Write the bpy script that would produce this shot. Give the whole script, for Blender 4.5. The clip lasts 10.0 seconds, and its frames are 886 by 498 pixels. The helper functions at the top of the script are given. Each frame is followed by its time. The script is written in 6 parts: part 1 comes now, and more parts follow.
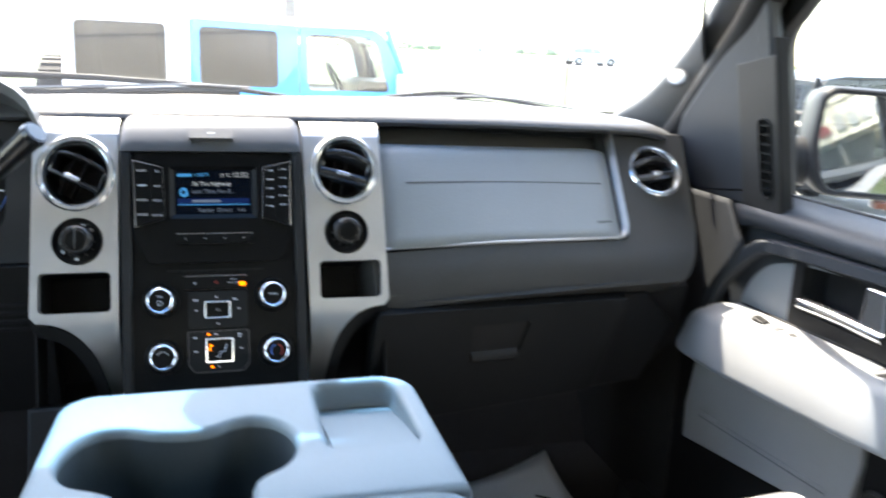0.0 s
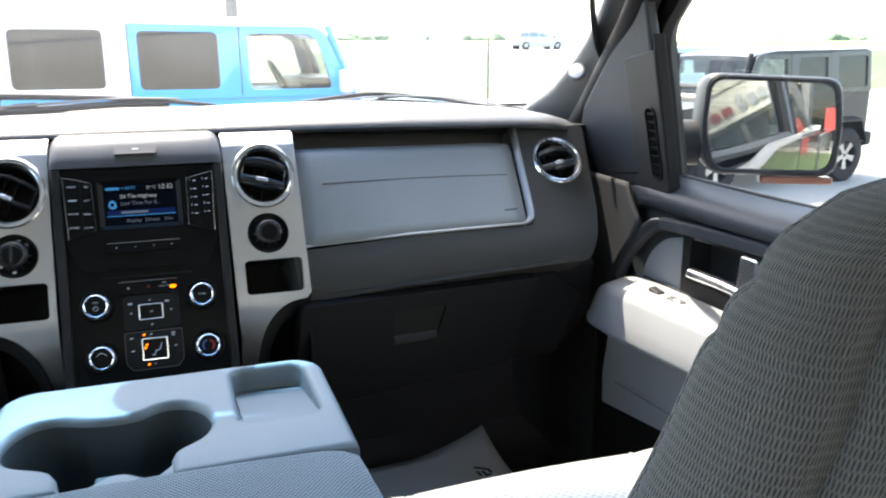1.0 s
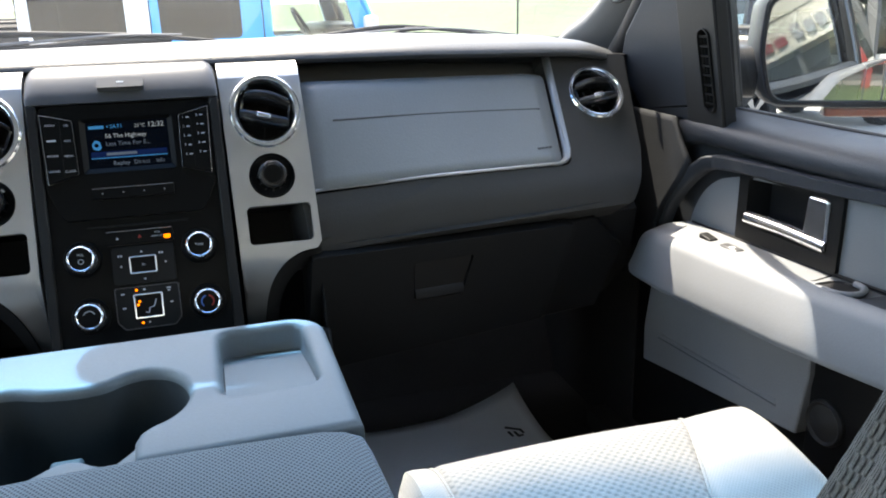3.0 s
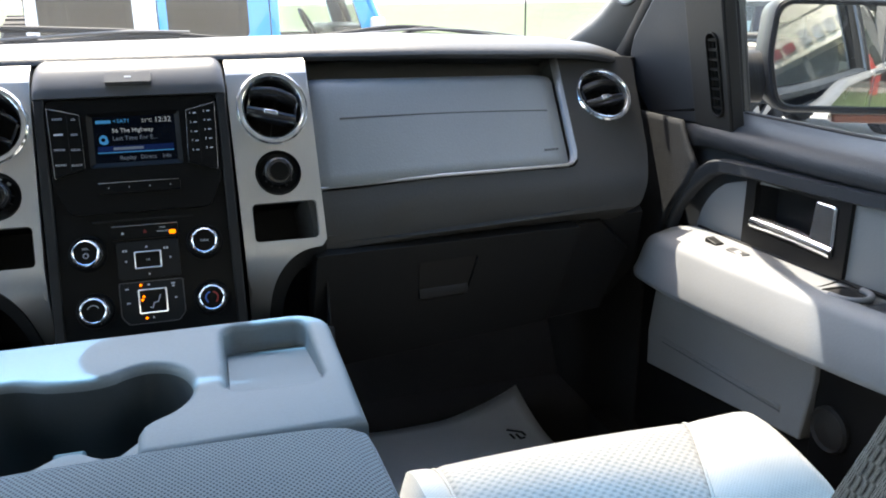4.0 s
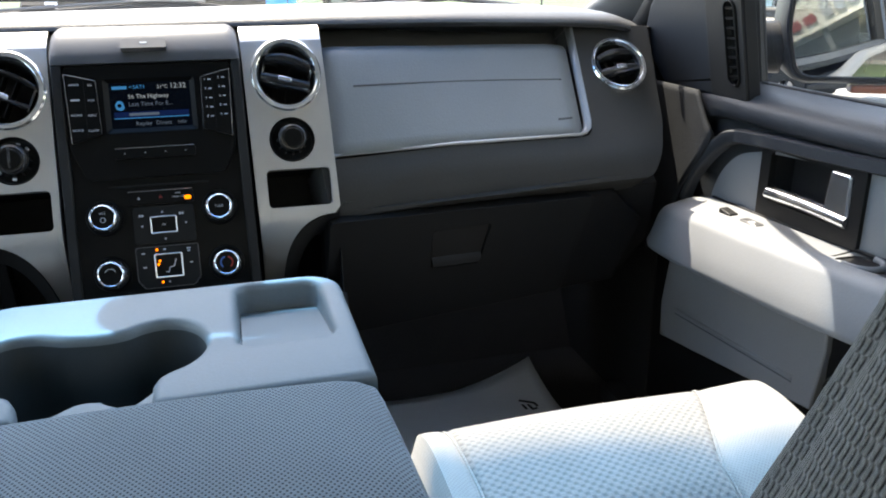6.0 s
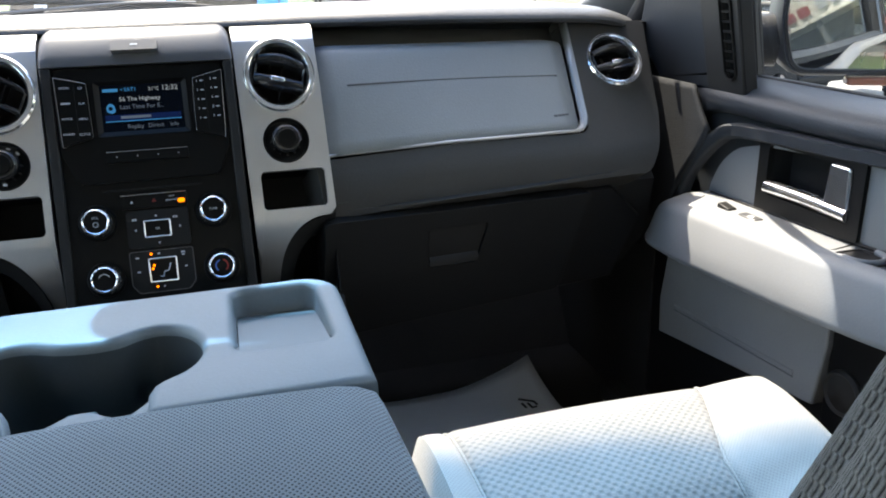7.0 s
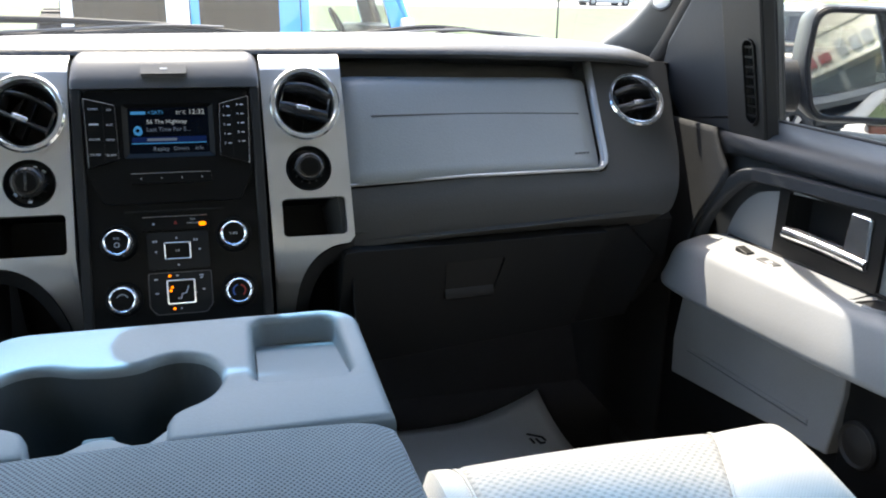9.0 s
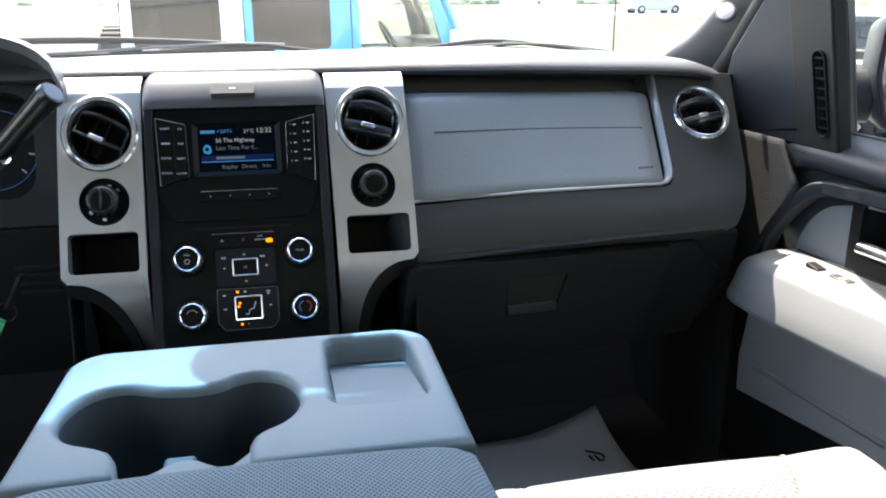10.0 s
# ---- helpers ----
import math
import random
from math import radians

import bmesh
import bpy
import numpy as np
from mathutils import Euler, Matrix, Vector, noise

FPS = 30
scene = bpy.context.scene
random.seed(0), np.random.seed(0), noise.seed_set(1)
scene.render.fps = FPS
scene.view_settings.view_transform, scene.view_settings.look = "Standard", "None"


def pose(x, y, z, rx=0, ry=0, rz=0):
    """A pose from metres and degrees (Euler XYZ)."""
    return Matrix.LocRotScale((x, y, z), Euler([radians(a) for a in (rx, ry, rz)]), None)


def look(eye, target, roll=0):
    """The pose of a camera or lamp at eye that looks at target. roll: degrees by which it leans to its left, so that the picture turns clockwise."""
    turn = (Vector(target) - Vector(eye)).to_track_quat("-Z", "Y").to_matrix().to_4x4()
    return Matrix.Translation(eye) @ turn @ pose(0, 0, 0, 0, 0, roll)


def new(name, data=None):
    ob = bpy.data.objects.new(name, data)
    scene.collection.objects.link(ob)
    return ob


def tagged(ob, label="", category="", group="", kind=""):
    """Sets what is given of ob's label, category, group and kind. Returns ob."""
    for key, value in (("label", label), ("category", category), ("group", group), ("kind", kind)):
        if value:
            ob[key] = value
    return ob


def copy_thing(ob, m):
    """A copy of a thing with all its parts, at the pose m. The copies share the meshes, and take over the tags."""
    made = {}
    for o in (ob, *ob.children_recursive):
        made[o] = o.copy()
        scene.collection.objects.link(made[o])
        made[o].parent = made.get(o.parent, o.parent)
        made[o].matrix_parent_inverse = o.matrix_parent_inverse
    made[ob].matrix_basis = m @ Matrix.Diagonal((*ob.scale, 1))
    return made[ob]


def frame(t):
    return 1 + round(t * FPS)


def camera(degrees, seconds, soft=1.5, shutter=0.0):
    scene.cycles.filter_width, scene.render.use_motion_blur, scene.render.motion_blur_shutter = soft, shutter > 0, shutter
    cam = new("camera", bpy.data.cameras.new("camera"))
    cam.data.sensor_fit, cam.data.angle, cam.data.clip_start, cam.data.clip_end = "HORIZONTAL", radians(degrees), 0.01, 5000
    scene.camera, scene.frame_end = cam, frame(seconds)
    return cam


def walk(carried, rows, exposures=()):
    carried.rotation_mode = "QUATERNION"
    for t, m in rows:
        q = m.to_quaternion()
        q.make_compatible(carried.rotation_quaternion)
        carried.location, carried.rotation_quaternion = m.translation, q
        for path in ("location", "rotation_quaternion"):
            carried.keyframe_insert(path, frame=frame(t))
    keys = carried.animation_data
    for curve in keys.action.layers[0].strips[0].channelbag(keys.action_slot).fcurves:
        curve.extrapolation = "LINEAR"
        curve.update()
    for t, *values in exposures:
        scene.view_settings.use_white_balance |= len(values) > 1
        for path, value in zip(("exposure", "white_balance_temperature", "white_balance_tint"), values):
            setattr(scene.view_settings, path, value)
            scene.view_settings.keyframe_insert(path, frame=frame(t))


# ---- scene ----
cam = camera(58.7, 10.0, 1.9, 0.5)
PATH = [
    (0, (0.009, -1.038, 1.549), (0.547, 0.831, 1.081), 2.4),
    (0.2, (0.015, -1.091, 1.547), (0.620, 0.755, 1.067), 2.2),
    (0.5, (0.017, -1.144, 1.568), (0.675, 0.671, 1.046), 1.2),
    (0.7, (0.028, -1.149, 1.570), (0.724, 0.662, 1.085), 0.3),
    (1, (0.043, -1.149, 1.577), (0.677, 0.683, 1.085), -0.2),
    (1.2, (0.050, -1.141, 1.563), (0.613, 0.689, 0.983), -0.6),
    (1.3, (0.062, -1.130, 1.561), (0.553, 0.715, 0.960), -2.1),
    (1.5, (0.073, -1.117, 1.562), (0.576, 0.722, 0.961), -4.2),
    (2, (0.086, -1.066, 1.548), (0.579, 0.774, 0.939), -4.1),
    (2.5, (0.088, -1.042, 1.539), (0.634, 0.783, 0.928), -1.8),
    (4, (0.085, -1.036, 1.53), (0.628, 0.793, 0.929), -0.6),
    (4.5, (0.087, -1.043, 1.53), (0.634, 0.785, 0.93), 0.8),
    (5, (0.082, -1.044, 1.526), (0.597, 0.788, 0.913), 0.2),
    (5.5, (0.084, -1.04, 1.518), (0.571, 0.79, 0.875), -0.5),
    (5.7, (0.087, -1.047, 1.519), (0.58, 0.779, 0.868), -0.4),
    (7, (0.087, -1.036, 1.517), (0.596, 0.783, 0.859), -1.4),
    (7.2, (0.086, -1.034, 1.521), (0.599, 0.791, 0.885), -0.6),
    (7.5, (0.084, -1.037, 1.523), (0.607, 0.79, 0.899), 0.7),
    (8, (0.079, -1.033, 1.531), (0.574, 0.81, 0.932), 0.8),
    (8.5, (0.086, -1.032, 1.527), (0.594, 0.809, 0.935), 0.3),
    (9, (0.078, -1.032, 1.526), (0.569, 0.814, 0.931), 0.7),
    (9.5, (0.063, -1.018, 1.528), (0.481, 0.85, 0.95), 0.3),
    (10, (0.058, -1.022, 1.533), (0.435, 0.857, 0.962), -0.3),
]
walk(cam, [(t, look(eye, target, roll)) for t, eye, target, roll in PATH], exposures=[(0.0, 3.92, 7650, 11), (0.5, 3.74, 7650, 11), (1.0, 3.47, 7650, 11), (1.5, 3.23, 7650, 11), (2.0, 3.16, 7650, 11), (4.0, 3.19, 7650, 11), (8.5, 3.20, 7650, 11), (9.2, 3.25, 7650, 11), (10.0, 3.38, 7650, 11)])

# ---- world, sun, exposure ----
SUN = Vector((-0.14, 0.60, 1.0)).normalized()
world = bpy.data.worlds.new("sky")
scene.world = world
world.use_nodes = True
wn = world.node_tree.nodes
sky = wn.new("ShaderNodeTexSky")
sky.sky_type, sky.sun_disc = "NISHITA", False
sky.sun_elevation = math.asin(SUN.z)
sky.sun_rotation = math.atan2(SUN.x, SUN.y)
sky.altitude, sky.air_density, sky.dust_density, sky.ozone_density = 200, 1.0, 2.0, 1.2
world.node_tree.links.new(sky.outputs[0], wn["Background"].inputs[0])
wn["Background"].inputs[1].default_value = 0.15
sun_data = bpy.data.lights.new("sun", "SUN")
sun_data.energy, sun_data.angle, sun_data.color = 2.1, radians(0.53), (1.0, 0.975, 0.94)
sun = new("sun", sun_data)
sun.matrix_world = look(SUN * 30, (0, 0, 0))

# ---- materials ----


def nodes_of(name):
    m = bpy.data.materials.new(name)
    m.use_nodes = True
    nt = m.node_tree
    return m, nt, nt.nodes["Principled BSDF"]


def math_node(nt, op, a, b=None, c=None):
    n = nt.nodes.new("ShaderNodeMath")
    n.operation = op
    for k, v in enumerate((a, b, c)):
        if v is None:
            continue
        if isinstance(v, (int, float)):
            n.inputs[k].default_value = v
        else:
            nt.links.new(v, n.inputs[k])
    return n.outputs[0]


def plain(name, col, rough=0.5, metal=0.0, var=0.12, grain=900.0, bump=0.15, depth=0.0004, coat=0.0, big=7.0, spec=0.5):
    """A surface with broad mottling, fine grain in tone, gloss and relief."""
    m, nt, p = nodes_of(name)
    tc = nt.nodes.new("ShaderNodeTexCoord")
    n1 = nt.nodes.new("ShaderNodeTexNoise")
    n1.inputs["Scale"].default_value, n1.inputs["Detail"].default_value = big, 4
    n2 = nt.nodes.new("ShaderNodeTexNoise")
    n2.inputs["Scale"].default_value, n2.inputs["Detail"].default_value = grain, 2
    for n in (n1, n2):
        nt.links.new(tc.outputs["Object"], n.inputs["Vector"])
    mixed = math_node(nt, "MULTIPLY_ADD", n2.outputs[0], 0.4, math_node(nt, "MULTIPLY", n1.outputs[0], 0.6))
    ramp = nt.nodes.new("ShaderNodeValToRGB")
    ramp.color_ramp.elements[0].position, ramp.color_ramp.elements[1].position = 0.3, 0.7
    ramp.color_ramp.elements[0].color = (*[c * (1 - var) for c in col], 1)
    ramp.color_ramp.elements[1].color = (*[min(1, c * (1 + var)) for c in col], 1)
    nt.links.new(mixed, ramp.inputs[0])
    nt.links.new(ramp.outputs[0], p.inputs["Base Color"])
    nt.links.new(math_node(nt, "MULTIPLY_ADD", n1.outputs[0], 0.16, rough - 0.08), p.inputs["Roughness"])
    p.inputs["Metallic"].default_value = metal
    p.inputs["Coat Weight"].default_value = coat
    p.inputs["Specular IOR Level"].default_value = spec
    if bump:
        b = nt.nodes.new("ShaderNodeBump")
        b.inputs["Strength"].default_value, b.inputs["Distance"].default_value = bump, depth
        nt.links.new(n2.outputs[0], b.inputs["Height"])
        nt.links.new(b.outputs[0], p.inputs["Normal"])
    return m


def woven(name, col, dark, px, py, rough=0.9, uv=False, depth=0.0012, sharp=0.5, strength=0.8, sheen=0.2, hole=0.35, slant=0.0, jitter=0.9):
    """Cloth with staggered cells of px by py metres, darker in the hollows."""
    m, nt, p = nodes_of(name)
    tc = nt.nodes.new("ShaderNodeTexCoord")
    src = tc.outputs["UV" if uv else "Object"]
    wob = nt.nodes.new("ShaderNodeTexNoise")
    wob.inputs["Scale"].default_value, wob.inputs["Detail"].default_value = 60, 2
    nt.links.new(tc.outputs["Object"], wob.inputs["Vector"])
    sep = nt.nodes.new("ShaderNodeSeparateXYZ")
    nt.links.new(src, sep.inputs[0])
    jig = math_node(nt, "MULTIPLY_ADD", wob.outputs[0], jitter, 0.0)
    lean = math_node(nt, "MULTIPLY_ADD", sep.outputs[1], slant * 2 * math.pi / py, jig)
    ca = math_node(nt, "COSINE", math_node(nt, "MULTIPLY_ADD", sep.outputs[0], 2 * math.pi / px, lean))
    cb = math_node(nt, "COSINE", math_node(nt, "MULTIPLY_ADD", sep.outputs[1], 2 * math.pi / py, jig))
    cell = math_node(nt, "MULTIPLY", ca, cb)
    ramp = nt.nodes.new("ShaderNodeMapRange")
    ramp.interpolation_type = "SMOOTHSTEP"
    ramp.inputs[1].default_value, ramp.inputs[2].default_value = hole - sharp, hole + sharp
    ramp.inputs[3].default_value, ramp.inputs[4].default_value = 1.0, 0.0
    nt.links.new(cell, ramp.inputs[0])
    fib = nt.nodes.new("ShaderNodeTexNoise")
    fib.inputs["Scale"].default_value, fib.inputs["Detail"].default_value = 1600, 2
    nt.links.new(tc.outputs["Object"], fib.inputs["Vector"])
    broad = nt.nodes.new("ShaderNodeTexNoise")
    broad.inputs["Scale"].default_value, broad.inputs["Detail"].default_value = 9, 4
    nt.links.new(tc.outputs["Object"], broad.inputs["Vector"])
    mix = nt.nodes.new("ShaderNodeMix")
    mix.data_type = "RGBA"
    mix.inputs[6].default_value, mix.inputs[7].default_value = (*dark, 1), (*col, 1)
    nt.links.new(ramp.outputs[0], mix.inputs[0])
    tone = nt.nodes.new("ShaderNodeHueSaturation")
    nt.links.new(mix.outputs[2], tone.inputs["Color"])
    nt.links.new(math_node(nt, "ADD", math_node(nt, "MULTIPLY_ADD", fib.outputs[0], 0.5, 0.55), math_node(nt, "MULTIPLY", broad.outputs[0], 0.4)), tone.inputs["Value"])
    nt.links.new(tone.outputs[0], p.inputs["Base Color"])
    p.inputs["Roughness"].default_value = rough
    p.inputs["Sheen Weight"].default_value = sheen
    p.inputs["Specular IOR Level"].default_value = 0.25
    h = math_node(nt, "MULTIPLY_ADD", fib.outputs[0], 0.25, ramp.outputs[0])
    b = nt.nodes.new("ShaderNodeBump")
    b.inputs["Strength"].default_value, b.inputs["Distance"].default_value = strength, depth
    nt.links.new(h, b.inputs["Height"])
    nt.links.new(b.outputs[0], p.inputs["Normal"])
    return m


def glow(name, col, power):
    m, nt, p = nodes_of(name)
    p.inputs["Base Color"].default_value = (*[c * 0.3 for c in col], 1)
    p.inputs["Emission Color"].default_value = (*col, 1)
    p.inputs["Emission Strength"].default_value = power
    p.inputs["Roughness"].default_value, p.inputs["Specular IOR Level"].default_value = 0.25, 0.05
    return m


def clear(name, tint=(0.92, 0.96, 0.95), gloss=0.35, dust_haze=0.0, band=None, haze_rise=0.0):
    """Thin pane: mostly see-through, with mirror gloss at grazing angles, a dusty veil that also imitates glare and, if
    asked, a tinted band above a height.
    """
    m, nt, p = nodes_of(name)
    nt.nodes.remove(p)
    out = nt.nodes["Material Output"]
    tr = nt.nodes.new("ShaderNodeBsdfTransparent")
    tr.inputs[0].default_value = (*tint, 1)
    gl = nt.nodes.new("ShaderNodeBsdfGlossy")
    gl.inputs["Roughness"].default_value = 0.02
    lw = nt.nodes.new("ShaderNodeLayerWeight")
    lw.inputs[0].default_value = 0.5
    grazing = math_node(nt, "MULTIPLY_ADD", math_node(nt, "POWER", lw.outputs["Facing"], 5.0), 0.96 * gloss, 0.04 * gloss)
    sheen = math_node(nt, "MINIMUM", grazing, 1.0)
    mx = nt.nodes.new("ShaderNodeMixShader")
    nt.links.new(sheen, mx.inputs[0])
    nt.links.new(tr.outputs[0], mx.inputs[1])
    nt.links.new(gl.outputs[0], mx.inputs[2])
    last = mx
    tc = nt.nodes.new("ShaderNodeTexCoord")
    if band:
        sep = nt.nodes.new("ShaderNodeSeparateXYZ")
        nt.links.new(tc.outputs["Object"], sep.inputs[0])
        mr = nt.nodes.new("ShaderNodeMapRange")
        mr.interpolation_type = "SMOOTHSTEP"
        mr.inputs[1].default_value, mr.inputs[2].default_value = band[0], band[1]
        bow = math_node(nt, "MULTIPLY", math_node(nt, "MULTIPLY", sep.outputs[0], sep.outputs[0]), 0.08)
        nt.links.new(math_node(nt, "SUBTRACT", sep.outputs[2], bow), mr.inputs[0])
        cm = nt.nodes.new("ShaderNodeMix")
        cm.data_type = "RGBA"
        cm.inputs[6].default_value, cm.inputs[7].default_value = (*tint, 1), (*band[2], 1)
        nt.links.new(mr.outputs[0], cm.inputs[0])
        nt.links.new(cm.outputs[2], tr.inputs[0])
    if dust_haze:
        no = nt.nodes.new("ShaderNodeTexNoise")
        no.inputs["Scale"].default_value, no.inputs["Detail"].default_value = 5, 8
        nt.links.new(tc.outputs["Object"], no.inputs["Vector"])
        vo = nt.nodes.new("ShaderNodeTexVoronoi")
        vo.inputs["Scale"].default_value = 30
        nt.links.new(tc.outputs["Object"], vo.inputs["Vector"])
        speck = math_node(nt, "LESS_THAN", vo.outputs["Distance"], 0.06)
        # Pale translucent veil imitates glare on the glass as well as dirt.
        df = nt.nodes.new("ShaderNodeBsdfTranslucent")
        df.inputs[0].default_value = (0.55, 0.64, 0.75, 1)
        m2 = nt.nodes.new("ShaderNodeMixShader")
        amount = math_node(nt, "MULTIPLY_ADD", no.outputs[0], dust_haze, math_node(nt, "MULTIPLY", speck, dust_haze * 1.5))
        if haze_rise:
            # The veil thickens with height to imitate glare towards the sun.
            sz = nt.nodes.new("ShaderNodeSeparateXYZ")
            nt.links.new(tc.outputs["Object"], sz.inputs[0])
            haze_scale = nt.nodes.new("ShaderNodeMapRange")
            haze_scale.interpolation_type = "SMOOTHSTEP"
            haze_scale.inputs[1].default_value, haze_scale.inputs[2].default_value = 1.50, 1.62
            haze_scale.inputs[3].default_value, haze_scale.inputs[4].default_value = 1.0, haze_rise
            nt.links.new(sz.outputs[2], haze_scale.inputs[0])
            amount = math_node(nt, "MULTIPLY", amount, haze_scale.outputs[0])
        nt.links.new(amount, m2.inputs[0])
        nt.links.new(last.outputs[0], m2.inputs[1])
        nt.links.new(df.outputs[0], m2.inputs[2])
        last = m2
    nt.links.new(last.outputs[0], out.inputs[0])
    return m


DASH = plain("dash_soft_plastic", (0.05, 0.052, 0.054), 0.5, var=0.14, grain=420, bump=0.7, depth=0.0009)
FASCIA = plain("dash_fascia_plastic", (0.046, 0.045, 0.043), 0.58, var=0.12, grain=450, bump=0.5, depth=0.0006, spec=0.18)
PAD = plain("grey_pad_plastic", (0.186, 0.200, 0.210), 0.5, var=0.07, grain=420, bump=0.5, depth=0.0006)
BLACKP = plain("black_plastic", (0.0095, 0.0095, 0.0098), 0.5, var=0.15, grain=700, bump=0.2, spec=0.2)
GLOVE = plain("black_grained_plastic", (0.0082, 0.0083, 0.0084), 0.6, var=0.15, grain=600, bump=0.35, spec=0.16)
PIANO = plain("black_satin_panel", (0.005, 0.005, 0.005), 0.34, var=0.1, bump=0.05, spec=0.10)
SURROUND = plain("black_grained_surround", (0.018, 0.018, 0.018), 0.5, var=0.12, grain=500, bump=0.3, spec=0.2)
POST = plain("dark_grained_post_plastic", (0.030, 0.029, 0.028), 0.55, var=0.12, grain=450, bump=0.5, depth=0.0006, spec=0.3)
SILVER = plain("silver_painted_trim", (0.50, 0.492, 0.478), 0.36, metal=0.78, var=0.16, grain=1500, bump=0.3, depth=0.0003)
GUNMETAL = plain("dark_grey_painted_trim", (0.085, 0.085, 0.087), 0.4, metal=0.35, var=0.05, grain=1500, bump=0.1)
CHROME = plain("chrome", (0.92, 0.93, 0.95), 0.1, metal=0.93, var=0.02, bump=0)
SATIN = plain("satin_chrome", (0.66, 0.67, 0.69), 0.2, metal=0.92, var=0.04, bump=0)
DOORDARK = plain("dark_slate_plastic", (0.031, 0.035, 0.041), 0.5, var=0.12, grain=420, bump=0.6, depth=0.0007, spec=0.3)
SPEAKER = plain("brown_grey_speaker_mesh", (0.030, 0.028, 0.026), 0.6, var=0.2, grain=700, bump=0.5)
GRAINTRIM = plain("charcoal_coarse_grained_plastic", (0.026, 0.028, 0.031), 0.75, var=0.2, grain=520, bump=0.9, depth=0.0008, spec=0.12)
LOWGREY = plain("pale_grey_lower_panel", (0.305, 0.305, 0.302), 0.6, var=0.09, grain=420, bump=0.3, depth=0.0006)
INSERT = plain("mid_grey_insert_plastic", (0.165, 0.175, 0.183), 0.55, var=0.07, grain=420, bump=0.3, depth=0.0006)
DOORGREY = plain("light_grey_door_plastic", (0.178, 0.185, 0.194), 0.55, var=0.07, grain=420, bump=0.25, depth=0.0006)
CONSOLE = plain("slate_grey_console_plastic", (0.136, 0.172, 0.195), 0.5, var=0.07, grain=520, bump=0.3, depth=0.0004)
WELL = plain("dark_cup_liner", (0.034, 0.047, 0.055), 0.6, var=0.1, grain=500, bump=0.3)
KNOBRIM = plain("bright_plated_plastic", (0.92, 0.93, 0.94), 0.1, metal=0.9, var=0.03, bump=0)
VANE = plain("black_gloss_plastic", (0.014, 0.014, 0.015), 0.24, var=0.1, bump=0.05)
TABGREY = plain("dark_satin_tab", (0.10, 0.10, 0.10), 0.45, metal=0.2, var=0.05, bump=0.1)
TRIMGREY = plain("dull_silver_strip", (0.34, 0.34, 0.34), 0.36, metal=0.6, var=0.05, bump=0.1)
CARPET = plain("black_carpet", (0.022, 0.021, 0.020), 0.95, var=0.4, grain=500, bump=1.0, depth=0.003)
KICK = plain("charcoal_footwell_trim", (0.035, 0.034, 0.033), 0.8, var=0.25, grain=400, bump=0.5, spec=0.2)
RUBBER = plain("black_rubber", (0.012, 0.012, 0.013), 0.7, var=0.2, bump=0.3, spec=0.2)
HEADLINER = plain("grey_headliner_cloth", (0.55, 0.54, 0.52), 0.95, var=0.08, grain=900, bump=0.5)
PILLAR = plain("grey_pillar_plastic", (0.095, 0.096, 0.098), 0.6, var=0.06, bump=0.3)
CLOTH_SEAT = woven("light_grey_seat_cloth", (0.185, 0.193, 0.200), (0.128, 0.136, 0.145), 0.012, 0.010, depth=0.0014, sharp=0.8, hole=0.3, strength=0.55)
CLOTH_SIDE = woven("light_grey_bolster_cloth", (0.226, 0.236, 0.245), (0.182, 0.192, 0.202), 0.0045, 0.0045, depth=0.0005, strength=0.5)
CLOTH_ARM = woven("blue_grey_mesh_cloth", (0.19, 0.238, 0.27), (0.035, 0.047, 0.057), 0.0034, 0.0043, depth=0.0010, sharp=0.42, hole=0.32)
CLOTH_BACK = woven("charcoal_knit_cloth", (0.128, 0.130, 0.132), (0.022, 0.023, 0.025), 0.00135, 0.0078, uv=True, depth=0.0024, sharp=0.6, hole=0.30, slant=0.15, jitter=1.3)
PAPER = plain("white_paper", (0.88, 0.9, 0.93), 0.8, var=0.04, grain=300, bump=0.2)
PRINT = plain("black_print", (0.02, 0.02, 0.022), 0.7, var=0.1, bump=0)
WHITE_INK = plain("white_key_print", (0.55, 0.57, 0.6), 0.6, var=0.03, bump=0)
RED_INK = plain("red_key_print", (0.35, 0.03, 0.02), 0.6, var=0.03, bump=0)
BLUE_INK = plain("blue_key_print", (0.04, 0.13, 0.4), 0.6, var=0.03, bump=0)
ORANGE = glow("amber_lamp", (1.0, 0.22, 0.008), 0.3)
SCREEN = glow("display_dark", (0.002, 0.004, 0.009), 0.05)
SCREENBLUE = glow("display_blue_bar", (0.006, 0.02, 0.09), 0.05)
TXTBLUE = glow("display_cyan_text", (0.05, 0.32, 0.7), 0.05)
TXTWHITE = glow("display_white_text", (0.47, 0.54, 0.60), 0.05)
TXTDIM = glow("display_dim_text", (0.20, 0.26, 0.34), 0.03)
GREEN = plain("green_key_tag", (0.02, 0.4, 0.18), 0.4, var=0.1, bump=0.1)
GLASS = clear("side_glass", (0.92, 0.95, 0.93), 1.0)
DOORGLASS = clear("dusty_side_glass", (0.90, 0.94, 0.92), 2.2, dust_haze=0.013)
SHIELD = clear("windscreen_glass", (0.94, 0.96, 0.95), 0.9, dust_haze=0.016, haze_rise=2.4, band=(1.704, 1.746, (0.14, 0.34, 0.58)))
MIRROR, _nt, _p = nodes_of("mirror_silver")
_p.inputs["Base Color"].default_value, _p.inputs["Metallic"].default_value, _p.inputs["Roughness"].default_value = (0.62, 0.64, 0.63, 1), 1.0, 0.0
